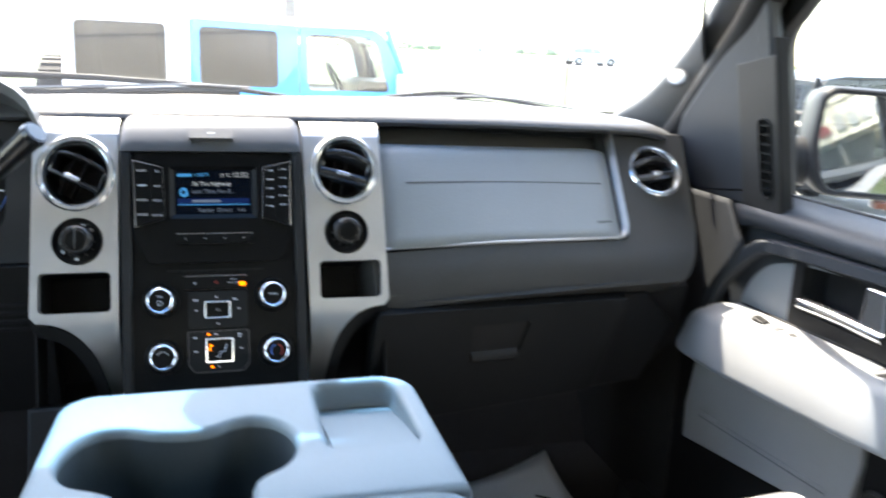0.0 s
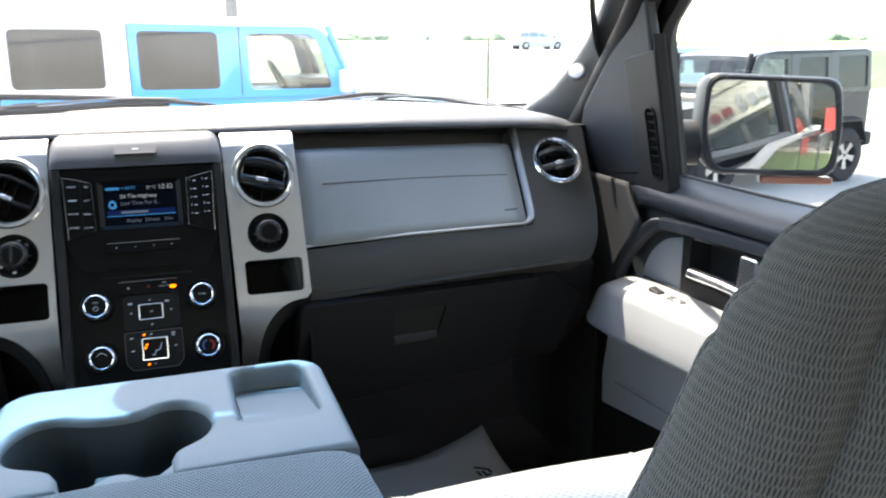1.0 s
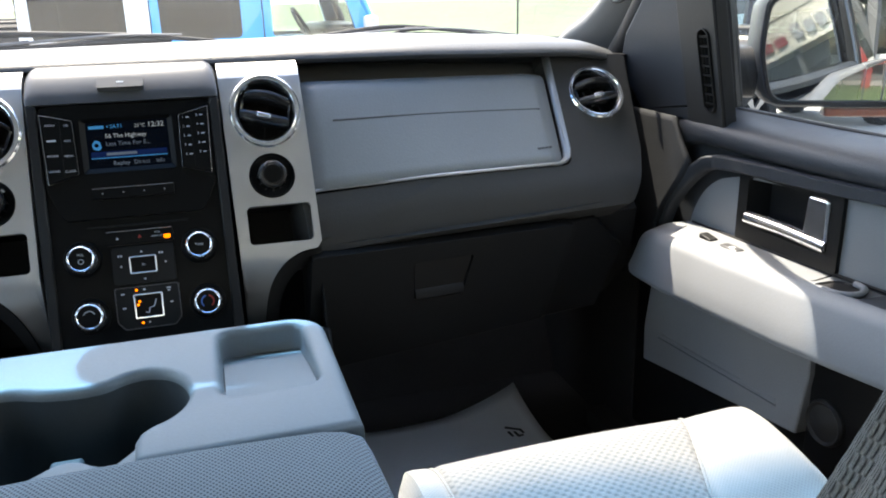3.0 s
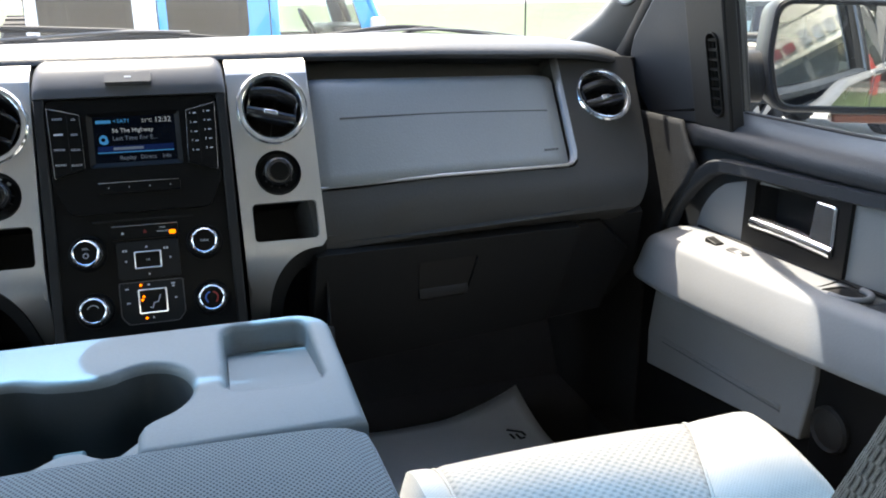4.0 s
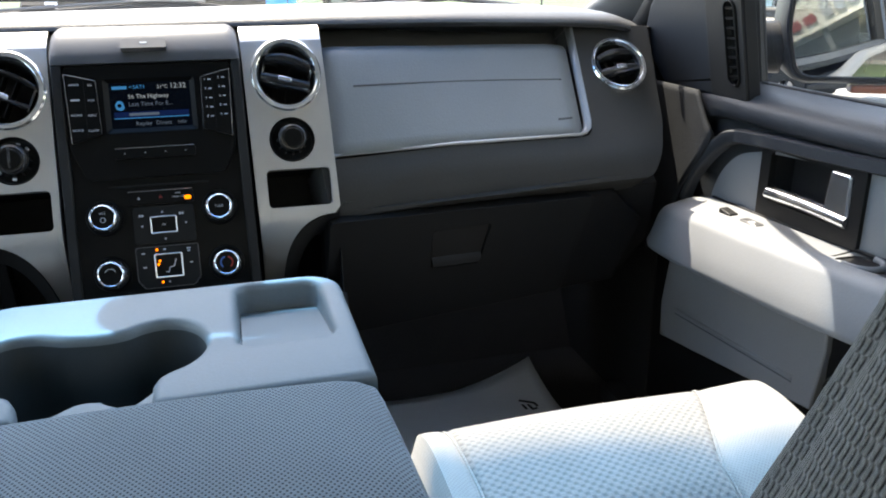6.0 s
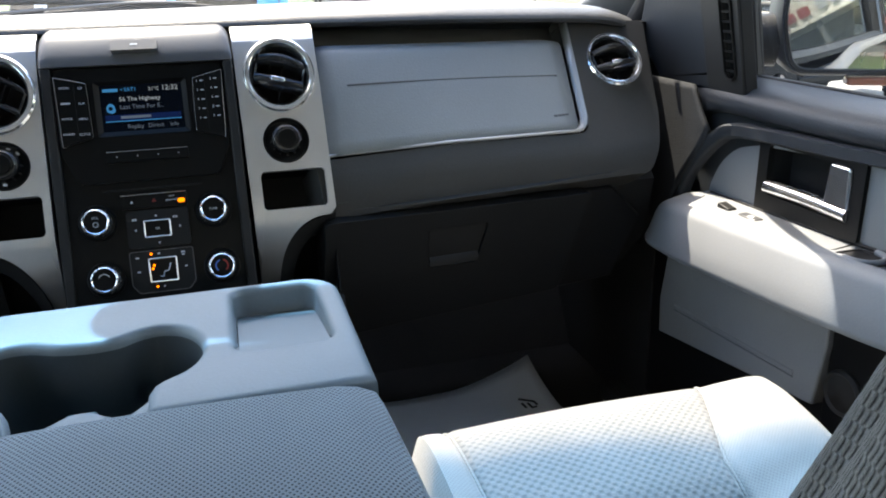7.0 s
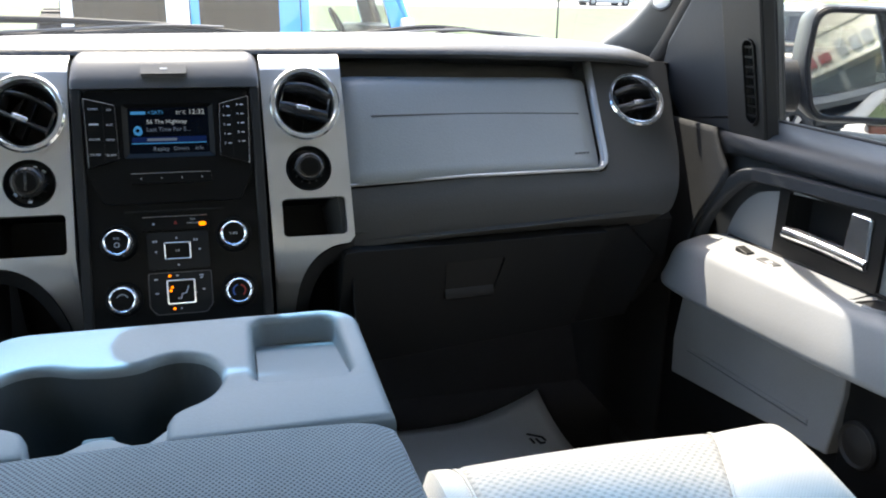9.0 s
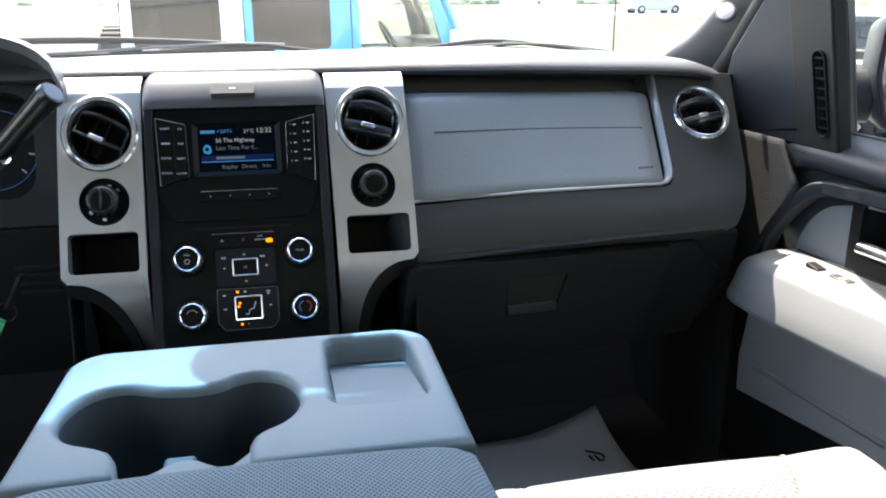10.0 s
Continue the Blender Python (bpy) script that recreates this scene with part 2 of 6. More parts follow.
BLUEPAINT = plain("bright_blue_car_paint", (0.02, 0.3, 0.62), 0.35, var=0.04, bump=0.05, coat=0.8)
WHITEPAINT = plain("white_hardtop", (0.8, 0.8, 0.8), 0.5, var=0.04, bump=0.1)
BLACKPAINT = plain("black_car_paint", (0.012, 0.013, 0.016), 0.4, var=0.1, bump=0.05, coat=0.3, spec=0.3)
PALEPAINT = plain("pale_blue_car_paint", (0.25, 0.36, 0.42), 0.35, var=0.05, bump=0.05, coat=0.8)
PALEGREY = plain("pale_grey_car_paint", (0.34, 0.35, 0.35), 0.4, var=0.05, bump=0.05, coat=0.6)
MIRRORSHELL = plain("smooth_dark_shell_plastic", (0.03, 0.034, 0.04), 0.5, var=0.06, grain=900, bump=0.1, spec=0.2)
BELTGREY = plain("dull_grey_exterior_plastic", (0.16, 0.16, 0.165), 0.4, metal=0.3, var=0.1, bump=0.2)
TRUCKPAINT = plain("dark_grey_car_paint", (0.03, 0.033, 0.04), 0.3, metal=0.3, var=0.05, bump=0.05, coat=0.9)
TINT = clear("dark_tinted_glass", (0.21, 0.215, 0.21), 0.9)
PRIVACY = clear("privacy_glass", (0.8, 0.83, 0.82), 1.5)
RIM = plain("grey_alloy", (0.3, 0.3, 0.31), 0.35, metal=0.8, var=0.1, bump=0.1)
ASPHALT = plain("pale_worn_asphalt", (0.2, 0.195, 0.185), 0.9, var=0.25, grain=90, bump=0.8, depth=0.01, big=0.5)
GRASS = plain("mown_grass", (0.037, 0.061, 0.016), 0.9, var=0.5, grain=6, bump=0.8, depth=0.03, big=0.35)
CROP = plain("field_crop", (0.12, 0.14, 0.05), 0.95, var=0.3, grain=8, bump=0.5, depth=0.05, big=0.03)
LEAF = plain("far_foliage", (0.11, 0.15, 0.085), 0.9, var=0.4, grain=3, bump=0.5, depth=0.1, big=0.4)
WOODPOLE = plain("weathered_pole", (0.17, 0.15, 0.13), 0.9, var=0.2, grain=60, bump=0.6, depth=0.003)
CLAD = plain("grey_wall_cladding", (0.085, 0.092, 0.088), 0.7, var=0.06, grain=40, bump=0.3)
CREAM = plain("cream_sign_band", (0.62, 0.60, 0.53), 0.6, var=0.05, grain=60, bump=0.1)
REDSIGN = plain("red_sign_paint", (0.26, 0.025, 0.02), 0.5, var=0.05, bump=0)
HOUSEWALL = plain("white_house_siding", (0.75, 0.74, 0.72), 0.7, var=0.05, grain=10, bump=0.2)
ROOFING = plain("grey_roofing", (0.2, 0.2, 0.2), 0.8, var=0.15, grain=20, bump=0.3)

# ---- mesh helpers ----


def finish(ob, mat, smooth=35.0):
    me = ob.data
    me.materials.append(mat)
    if smooth:
        me.polygons.foreach_set("use_smooth", [True] * len(me.polygons))
        me.set_sharp_from_angle(angle=radians(smooth))
    return ob


def part(name, bm, mat, parent=None, label="", smooth=35.0, bevel=0.0, seg=2):
    bmesh.ops.remove_doubles(bm, verts=bm.verts, dist=1e-6)
    bmesh.ops.recalc_face_normals(bm, faces=bm.faces)
    me = bpy.data.meshes.new(name)
    bm.to_mesh(me)
    bm.free()
    ob = new(name, me)
    finish(ob, mat, smooth)
    if bevel:
        b = ob.modifiers.new("bevel", "BEVEL")
        b.width, b.segments, b.limit_method, b.angle_limit = bevel, seg, "ANGLE", radians(40)
        b.harden_normals = False
    ob.parent = parent
    if label:
        ob["label"] = label
    return ob


def thing(name, m, label, category, group="", kind=""):
    ob = new(name)
    ob.empty_display_size = 0.05
    ob.matrix_world = m
    return tagged(ob, label, category, group, kind)


def setting(ob, label, category):
    return tagged(ob, label, category, "", "structure")


def rrect(x0, y0, x1, y1, r, n=5):
    pts = []
    for cx, cy, a in ((x1 - r, y1 - r, 0), (x0 + r, y1 - r, 90), (x0 + r, y0 + r, 180), (x1 - r, y0 + r, 270)):
        for k in range(n + 1):
            b = radians(a + 90 * k / n)
            pts.append((cx + r * math.cos(b), cy + r * math.sin(b)))
    return pts


def circle(cx, cy, r, n=40):
    return [(cx + r * math.cos(2 * math.pi * k / n), cy + r * math.sin(2 * math.pi * k / n)) for k in range(n)]


def rounded(pts, r, n=4):
    """A polygon with its corners rounded."""
    out = []
    m = len(pts)
    for k in range(m):
        p, a, b = Vector(pts[k]), Vector(pts[k - 1]), Vector(pts[(k + 1) % m])
        da, db = a - p, b - p
        q = min(r, da.length * 0.45, db.length * 0.45)
        s, e = p + da.normalized() * q, p + db.normalized() * q
        for i in range(n + 1):
            t = i / n
            v = s * (1 - t) ** 2 + p * 2 * t * (1 - t) + e * t * t
            out.append((v.x, v.y))
    return out


def plate(outer, holes=(), z0=0.0, z1=0.01, bm=None):
    """A flat piece with holes right through it, between the heights z0 and z1."""
    own = bmesh.new()
    edges = []
    for loop in (outer, *holes):
        vs = [own.verts.new((x, y, z1)) for x, y in loop]
        edges += [own.edges.new((vs[k], vs[(k + 1) % len(vs)])) for k in range(len(vs))]
    bmesh.ops.triangle_fill(own, use_beauty=True, use_dissolve=False, edges=edges)
    faces = list(own.faces)
    r = bmesh.ops.extrude_face_region(own, geom=faces, use_keep_orig=True)
    bmesh.ops.translate(own, verts=[g for g in r["geom"] if isinstance(g, bmesh.types.BMVert)], vec=(0, 0, z0 - z1))
    if bm is None:
        return own
    tmp = bpy.data.meshes.new("tmp")
    own.to_mesh(tmp)
    own.free()
    bm.from_mesh(tmp)
    bpy.data.meshes.remove(tmp)
    return bm


def soft_plate(outer, holes, z0, z1, r, n=5):
    """A flat piece with holes, whose upper edges are rolled over with the radius r."""
    bm = bmesh.new()
    tops = []
    for i, loop in enumerate((outer, *holes)):
        area = sum(a[0] * b[1] - b[0] * a[1] for a, b in zip(loop, loop[1:] + loop[:1]))
        turn = (1 if area > 0 else -1) * (1 if i == 0 else -1)
        m = len(loop)
        inward = []
        for k in range(m):
            a, b, c = Vector(loop[k - 1]), Vector(loop[k]), Vector(loop[(k + 1) % m])
            u, w = (b - a).normalized(), (c - b).normalized()
            p, q = Vector((-u.y, u.x)), Vector((-w.y, w.x))
            s = p + q
            s = s / max(0.6, s.dot(p)) if s.length > 1e-6 else p
            inward.append(s * turn)
        rows = [[(x, y, z0) for x, y in loop]]
        for j in range(n + 1):
            t = 0.5 * math.pi * j / n
            d, h = r * (1 - math.cos(t)), r * math.sin(t)
            rows.append([(x + v.x * d, y + v.y * d, z1 - r + h) for (x, y), v in zip(loop, inward)])
        join(bm, loft(rows, True, False))
        tops.append([(x, y) for x, y, _ in rows[-1]])
    own = bmesh.new()
    edges = []
    for loop in tops:
        vs = [own.verts.new((x, y, z1)) for x, y in loop]
        edges += [own.edges.new((vs[k], vs[(k + 1) % len(vs)])) for k in range(len(vs))]
    bmesh.ops.triangle_fill(own, use_beauty=True, use_dissolve=False, edges=edges)
    return join(bm, own)


def join(bm, other):
    tmp = bpy.data.meshes.new("tmp")
    other.to_mesh(tmp)
    other.free()
    bm.from_mesh(tmp)
    bpy.data.meshes.remove(tmp)
    return bm


def box(x0, y0, z0, x1, y1, z1, bm=None):
    bm = bm or bmesh.new()
    r = bmesh.ops.create_cube(bm, size=1)
    for v in r["verts"]:
        v.co = Vector(((x0 + x1) / 2 + v.co.x * (x1 - x0), (y0 + y1) / 2 + v.co.y * (y1 - y0), (z0 + z1) / 2 + v.co.z * (z1 - z0)))
    return bm


def loft(rings, closed=True, caps=True, uv=False):
    bm = bmesh.new()
    layer = bm.loops.layers.uv.new("UVMap") if uv else None
    rows = [[bm.verts.new(p) for p in ring] for ring in rings]
    n = len(rows[0])
    us, vs = [0.0], [0.0]
    for k in range(n):
        us.append(us[-1] + (Vector(rings[len(rings) // 2][(k + 1) % n]) - Vector(rings[len(rings) // 2][k])).length)
    for k in range(len(rings) - 1):
        vs.append(vs[-1] + (Vector(rings[k + 1][0]) - Vector(rings[k][0])).length)
    for i in range(len(rows) - 1):
        for k in range(n if closed else n - 1):
            f = bm.faces.new((rows[i][k], rows[i][(k + 1) % n], rows[i + 1][(k + 1) % n], rows[i + 1][k]))
            if uv:
                for lp, (a, b) in zip(f.loops, ((k, i), (k + 1, i), (k + 1, i + 1), (k, i + 1))):
                    lp[layer].uv = (us[a], vs[b])
    if closed and caps:
        bm.faces.new(rows[0][::-1])
        bm.faces.new(rows[-1])
    return bm


def lathe(profile, n=32):
    """Turns (radius, height) points round the z axis."""
    rings = [[(max(r, 1e-5) * math.cos(2 * math.pi * k / n), max(r, 1e-5) * math.sin(2 * math.pi * k / n), z) for k in range(n)] for r, z in profile]
    return loft(rings, True, False)


def tube(pts, r, n=10, taper=1.0):
    pts = [Vector(p) for p in pts]
    rings = []
    for k, p in enumerate(pts):
        d = (pts[min(k + 1, len(pts) - 1)] - pts[max(k - 1, 0)]).normalized()
        a = d.orthogonal().normalized() if k == 0 else (a0 - d * a0.dot(d)).normalized()
        a0 = a
        b = d.cross(a)
        q = r * (1 + (taper - 1) * k / max(1, len(pts) - 1))
        rings.append([p + (a * math.cos(2 * math.pi * i / n) + b * math.sin(2 * math.pi * i / n)) * q for i in range(n)])
    return loft(rings)


def prism(profile, x0, x1, axis="x"):
    """Extrudes a (y, z) outline along x, or an (x, z) outline along y."""
    if axis == "x":
        return loft([[(x0, a, b) for a, b in profile], [(x1, a, b) for a, b in profile]])
    return loft([[(a, x0, b) for a, b in profile], [(a, x1, b) for a, b in profile]])


def smoothline(pts, n=6):
    """Points of a smooth curve through the given ones."""
    pts = [Vector(p) for p in pts]
    out = []
    for k in range(len(pts) - 1):
        a, b, c, d = pts[max(k - 1, 0)], pts[k], pts[k + 1], pts[min(k + 2, len(pts) - 1)]
        for i in range(n):
            t = i / n
            out.append(0.5 * ((2 * b) + (c - a) * t + (2 * a - 5 * b + 4 * c - d) * t * t + (3 * b - a - 3 * c + d) * t ** 3))
    out.append(pts[-1])
    return [tuple(p) for p in out]


def words(text, size, x, y, z, mat, parent, align="LEFT", name="lettering", depth=0.0003):
    cu = bpy.data.curves.new(name, "FONT")
    cu.body, cu.size, cu.align_x, cu.align_y, cu.extrude, cu.resolution_u = text, size, align, "CENTER", depth, 2
    tmp = bpy.data.objects.new(name, cu)
    scene.collection.objects.link(tmp)
    dg = bpy.context.evaluated_depsgraph_get()
    dg.update()
    me = bpy.data.meshes.new_from_object(tmp.evaluated_get(dg))
    bpy.data.objects.remove(tmp)
    bpy.data.curves.remove(cu)
    me.materials.clear()
    me.materials.append(mat)
    me.transform(Matrix.Translation((x, y, z)))
    ob = new(name, me)
    ob.parent = parent
    return ob


def lerp(x, xs, ys):
    return float(np.interp(x, xs, ys))


# ---- cab: floor, walls, roof, pillars, glass ----
FLOOR_Z, GROUND_Z = 0.66, -0.12
setting(part("floor", box(-0.98, -2.0, FLOOR_Z - 0.06, 0.98, 0.75, FLOOR_Z), CARPET), "black carpeted cab floor in deep shade", "floor")
setting(part("wall_firewall", prism([(0.52, 0.60), (0.72, 0.95), (0.66, 1.44), (0.74, 1.44), (0.80, 0.95), (0.60, 0.60)], -0.98, 0.98), KICK), "black bulkhead at the end of the footwell", "wall")
setting(part("wall_rear", box(-0.98, -2.06, 0.6, 0.98, -2.0, 1.40), HEADLINER), "grey trimmed rear wall of the cab", "wall")
roof_y = [-2.02, -1.4, -0.8, -0.36, -0.24]
roof = []
for y in roof_y:
    drop = lerp(y, roof_y, [0.07, 0.0, 0.0, 0.03, 0.075])
    top = [(x, y, 1.96 - drop - 0.07 * (abs(x) / 0.72) ** 3) for x in np.linspace(-0.74, 0.74, 17)]
    roof.append(top + [(x, yy, z - 0.045) for x, yy, z in top[::-1]])
setting(part("ceiling", loft(roof), HEADLINER), "pale grey cloth headliner over the cab", "ceiling")
setting(part("trim_header", loft([[(x, -0.237 - d + 0.09 * (1 - (x / 0.72) ** 2), 1.90 + h - 0.07 * (abs(x) / 0.72) ** 3) for d, h in ((0.0, -0.04), (0.09, -0.06), (0.09, 0.0), (0.0, 0.0))] for x in np.linspace(-0.72, 0.72, 15)]), HEADLINER), "grey roof rail above the windscreen", "trim")


# Inner edge above z 1.71 is unseen, pushed inward to shade the arm rest.
PIN = [(0.765, 0.452, 1.42), (0.775, 0.40, 1.456), (0.80, 0.336, 1.50), (0.800, 0.216, 1.583), (0.776, 0.110, 1.660), (0.742, 0.012, 1.710), (0.625, -0.020, 1.745), (0.555, -0.085, 1.79), (0.520, -0.15, 1.84), (0.500, -0.23, 1.89)]
POUT = [(0.865, 0.38, 1.37), (0.862, 0.33, 1.42), (0.855, 0.265, 1.48), (0.843, 0.17, 1.555), (0.822, 0.06, 1.632), (0.800, -0.01, 1.69), (0.780, -0.06, 1.735), (0.750, -0.125, 1.775), (0.715, -0.185, 1.82), (0.672, -0.26, 1.87)]


def pillar_rings(side):
    """Sections of the windscreen pillar, from its foot to the roof."""
    rings = []
    for a, b in zip(smoothline(PIN, 4), smoothline(POUT, 4)):
        a, b = Vector(a), Vector(b)
        inw, outw = Vector((-0.55, -0.65, -0.25)).normalized(), Vector((0.35, 0.5, 0.6)).normalized()
        ring = [a, a.lerp(b, 0.12) + inw * 0.005, a.lerp(b, 0.35) + inw * 0.008, a.lerp(b, 0.7) + inw * 0.008, a.lerp(b, 0.93) + inw * 0.004, b, b + outw * 0.03, b.lerp(a, 0.3) + outw * 0.05, a.lerp(b, 0.2) + outw * 0.04, a + outw * 0.015]
        rings.append([(side * p.x, p.y, p.z) for p in ring])
    return rings


for side, nm in ((1, "trim_pillar_east"), (-1, "trim_pillar_west")):
    setting(part(nm, loft(pillar_rings(side)), PILLAR, smooth=60), "grey plastic trim of the sloping windscreen pillar, widened out of view to block sun", "pillar trim")
for side in (1, -1):
    gh_ = thing("grab_handle", pose(0, 0, 0), "grey moulded grab handle on the windscreen pillar", "grab handle", "grab handles")
    # Upper reach is unseen and laid out for its shadow on the arm rest.
    bar = smoothline([(0.812, 0.175, 1.575), (0.785, 0.150, 1.602), (0.748, 0.100, 1.648), (0.711, 0.039, 1.69), (0.689, -0.011, 1.712), (0.657, -0.045, 1.727), (0.615, -0.075, 1.76), (0.590, -0.13, 1.815), (0.600, -0.19, 1.85)], 4)
    part("bar", loft([[(side * (x + 0.021 * math.cos(a) * 0.7), y + 0.021 * math.cos(a) * 0.7, z + 0.018 * math.sin(a)) for a in np.linspace(0, 2 * math.pi, 13)[:-1]] for x, y, z in bar]), PILLAR, gh_, smooth=60)
for side in (1, -1):
    fa = [(0.855, 0.265, 1.48), (0.843, 0.17, 1.555), (0.822, 0.06, 1.632), (0.790, -0.06, 1.73), (0.725, -0.185, 1.82), (0.675, -0.26, 1.87)]
    fb = [(0.885, 0.06, 1.50), (0.86, 0.05, 1.60), (0.847, -0.02, 1.665), (0.812, -0.14, 1.755), (0.785, -0.30, 1.84), (0.775, -0.36, 1.865)]
    df = loft([[(side * (a[0] + dx), a[1], a[2] + dx), (side * (b[0] + dx), b[1], b[2] + dx), (side * (b[0] + dx + 0.02), b[1], b[2] + dx + 0.02), (side * (a[0] + dx + 0.02), a[1], a[2] + dx + 0.02)] for a, b in zip(fa, fb) for dx in (0.002,)])
    setting(part("trim_door_frame", df, BLACKP), "black door frame beside the windscreen pillar", "door frame")
badge = thing("airbag_badge", pose(0.792, 0.230, 1.535, 62, 0, -42), "small round pale badge set in the windscreen pillar trim", "badge")
part("disc", lathe([(0.014, -0.006), (0.014, 0.0005), (0.012, 0.0015), (0, 0.0015)], 24), HEADLINER, badge)
part("rim", lathe([(0.0175, -0.006), (0.017, 0.0), (0.014, 0.001), (0.014, -0.006)], 24), PILLAR, badge)

shield_rows = []
for x0, y0, z0 in smoothline([(0.80, 0.60, 1.36)] + PIN + [(0.54, -0.31, 1.94)], 3):
    half = x0 + 0.035
    shield_rows.append([(x * half, y0 + 0.02 + 0.06 * (1 - x * x), z0 + 0.012) for x in np.linspace(-1, 1, 17)])
shield = part("window_1", loft(shield_rows, closed=False), SHIELD)
setting(shield, "dusty clear windscreen with painted haze and a blue tinted upper band", "windscreen")

# side and rear panes, and the frames round them
for side, wname, tag in ((1, "window_2", "passenger"), (-1, "window_3", "driver")):
    pane = loft([[(side * lerp(z, [1.33, 1.88], [0.915, 0.76]), y, z) for y in (lerp(z, [1.33, 1.60, 1.88], [0.06, 0.06, -0.36]), -0.95)] for z in (1.33, 1.60, 1.70, 1.80, 1.88)], closed=False)
    setting(part(wname, pane, DOORGLASS, smooth=0), "clear side window of the %s door" % tag, "window")
    rear = loft([[(side * lerp(z, [1.33, 1.88], [0.915, 0.76]), y, z) for y in (-1.08, -1.85)] for z in (1.33, 1.88)], closed=False)
    setting(part("window_rear_side", rear, PRIVACY, smooth=0), "tinted rear side window", "window")
    edge = smoothline([(side * 0.918, 0.065, 1.33), (side * 0.891, 0.065, 1.48), (side * 0.86, 0.05, 1.60), (side * 0.835, -0.03, 1.665), (side * 0.80, -0.16, 1.76), (side * 0.775, -0.36, 1.86), (side * 0.768, -0.95, 1.885)], 6)
    fr = bmesh.new()
    join(fr, tube(edge, 0.022, 8))
    join(fr, tube([(side * 0.912, -1.01, 1.33), (side * 0.77, -1.01, 1.88)], 0.055, 8))
    setting(part("trim_window_frame", fr, BLACKP), "black frame round the side window", "window frame")
    setting(part("wall_roof_side", loft([[(side * 0.70, y, 1.94), (side * 0.80, y, 1.86), (side * 0.76, y, 1.84), (side * 0.66, y, 1.90)] for y in (-0.25, -2.05)]), PILLAR), "grey trimmed roof rail above the doors", "roof rail")
    setting(part("wall_rear_side", box(side * 0.9 - 0.03, -2.05, 0.6, side * 0.9 + 0.03, -0.98, 1.33), PILLAR), "grey rear door and cab side trim", "wall")
    setting(part("wall_side_post", box(side * 0.85 - 0.04, -2.06, 1.30, side * 0.85 + 0.04, -1.83, 1.90), PILLAR), "grey rear corner post of the cab", "wall")
setting(part("wall_driver_door", box(-0.93, -0.98, 0.6, -0.86, 0.5, 1.33), DOORDARK), "dark trimmed driver door", "wall")
setting(part("window_4", loft([[(x, -2.03, z) for x in (-0.8, 0.8)] for z in (1.38, 1.88)], closed=False), PRIVACY, smooth=0), "tinted rear window of the cab", "window")

# ---- dashboard ----
dash = thing("dashboard", pose(0, 0, 0), "charcoal soft plastic dashboard with a grey passenger pad", "dashboard")
LIPX = [-0.80, -0.25, -0.2, 0.2, 0.25, 0.40, 0.60, 0.66, 0.69, 0.71, 0.765]
LIPY = [0.05, 0.05, 0.046, 0.046, 0.052, 0.066, 0.096, 0.109, 0.118, 0.127, 0.175]
TOPZ = [1.475, 1.478, 1.480, 1.481, 1.480, 1.478, 1.471, 1.467, 1.463, 1.459, 1.446]
rings = []
for x in np.linspace(-0.80, 0.765, 65):
    L, T = lerp(x, LIPX, LIPY), lerp(x, LIPX, TOPZ)
    F = 0.56 - 0.22 * (abs(x) / 0.8) ** 3
    sag = lerp(x, [-0.8, -0.25, 0.15, 0.4], [1.0, 1.0, 0.45, 0.0])
    rings.append([(x, L + 0.014, T - 0.026), (x, L + 0.002, T - 0.0245), (x, L - 0.003, T - 0.020), (x, L - 0.001, T - 0.0155), (x, L + 0.006, T - 0.0105), (x, L + 0.018, T - 0.0055), (x, L + 0.034, T - 0.002), (x, L + 0.055, T),
                  (x, 0.5 * (L + F), T + 0.001 - 0.007 * sag), (x, F - 0.04, T - 0.004 - 0.018 * sag), (x, F, T - 0.02 - 0.018 * sag), (x, F + 0.02, T - 0.08), (x, L + 0.11, T - 0.08), (x, L + 0.05, T - 0.03)])
part("top_pad", loft(rings), DASH, dash, "charcoal soft dash top in sunlight")
core = bmesh.new()
join(core, prism([(0.10, 1.40), (0.10, 1.25), (0.04, 1.20), (0.06, 1.10), (0.16, 1.02), (0.5, 1.02), (0.5, 1.40)], -0.80, -0.06))
join(core, prism([(0.19, 1.42), (0.12, 1.25), (0.06, 1.20), (0.08, 1.10), (0.16, 1.02), (0.5, 1.02), (0.5, 1.42)], -0.06, 0.75))
part("core", core, BLACKP, dash)

# passenger side: a plane that recedes to the door and leans forward at the top
PO = Vector((0.228, 0.037, 1.428))
PR = Vector((1, 0.2, 0)).normalized()
PN = Vector((0.2, -1, 0.65)).normalized()
PU = PN.cross(PR).normalized()
PM = Matrix((PR, PU, PN)).transposed().to_4x4()
PM.translation = PO


def on_p(x, y, z):
    d = Vector((x, y, z)) - PO
    return d.dot(PR), d.dot(PU)


def in_p(bm):
    bm.transform(PM)
    return bm


VA, VB = on_p(0.687, 0.101, 1.3835)
fascia_outline = rounded([(-0.050, -0.2205), (0.480, -0.235), (0.497, -0.205), (0.517, -0.15), (0.526, -0.10), (0.536, -0.05), (0.549, 0.014), (0.396, 0.020)], 0.012, 5)
fascia_outline += [(0.399, 0.018), (0.3815, -0.141)]
fascia_outline += [(0.378, -0.154), (0.370, -0.1615), (0.358, -0.163)] + [(0.17, -0.155), (-0.044, -0.1485)]


def foot_shift(a):
    """The foot of the pad runs down towards the door."""
    return 0.0105 * (0.17 - a) / 0.17 if a < 0.17 else -0.013 * (a - 0.17) / 0.21


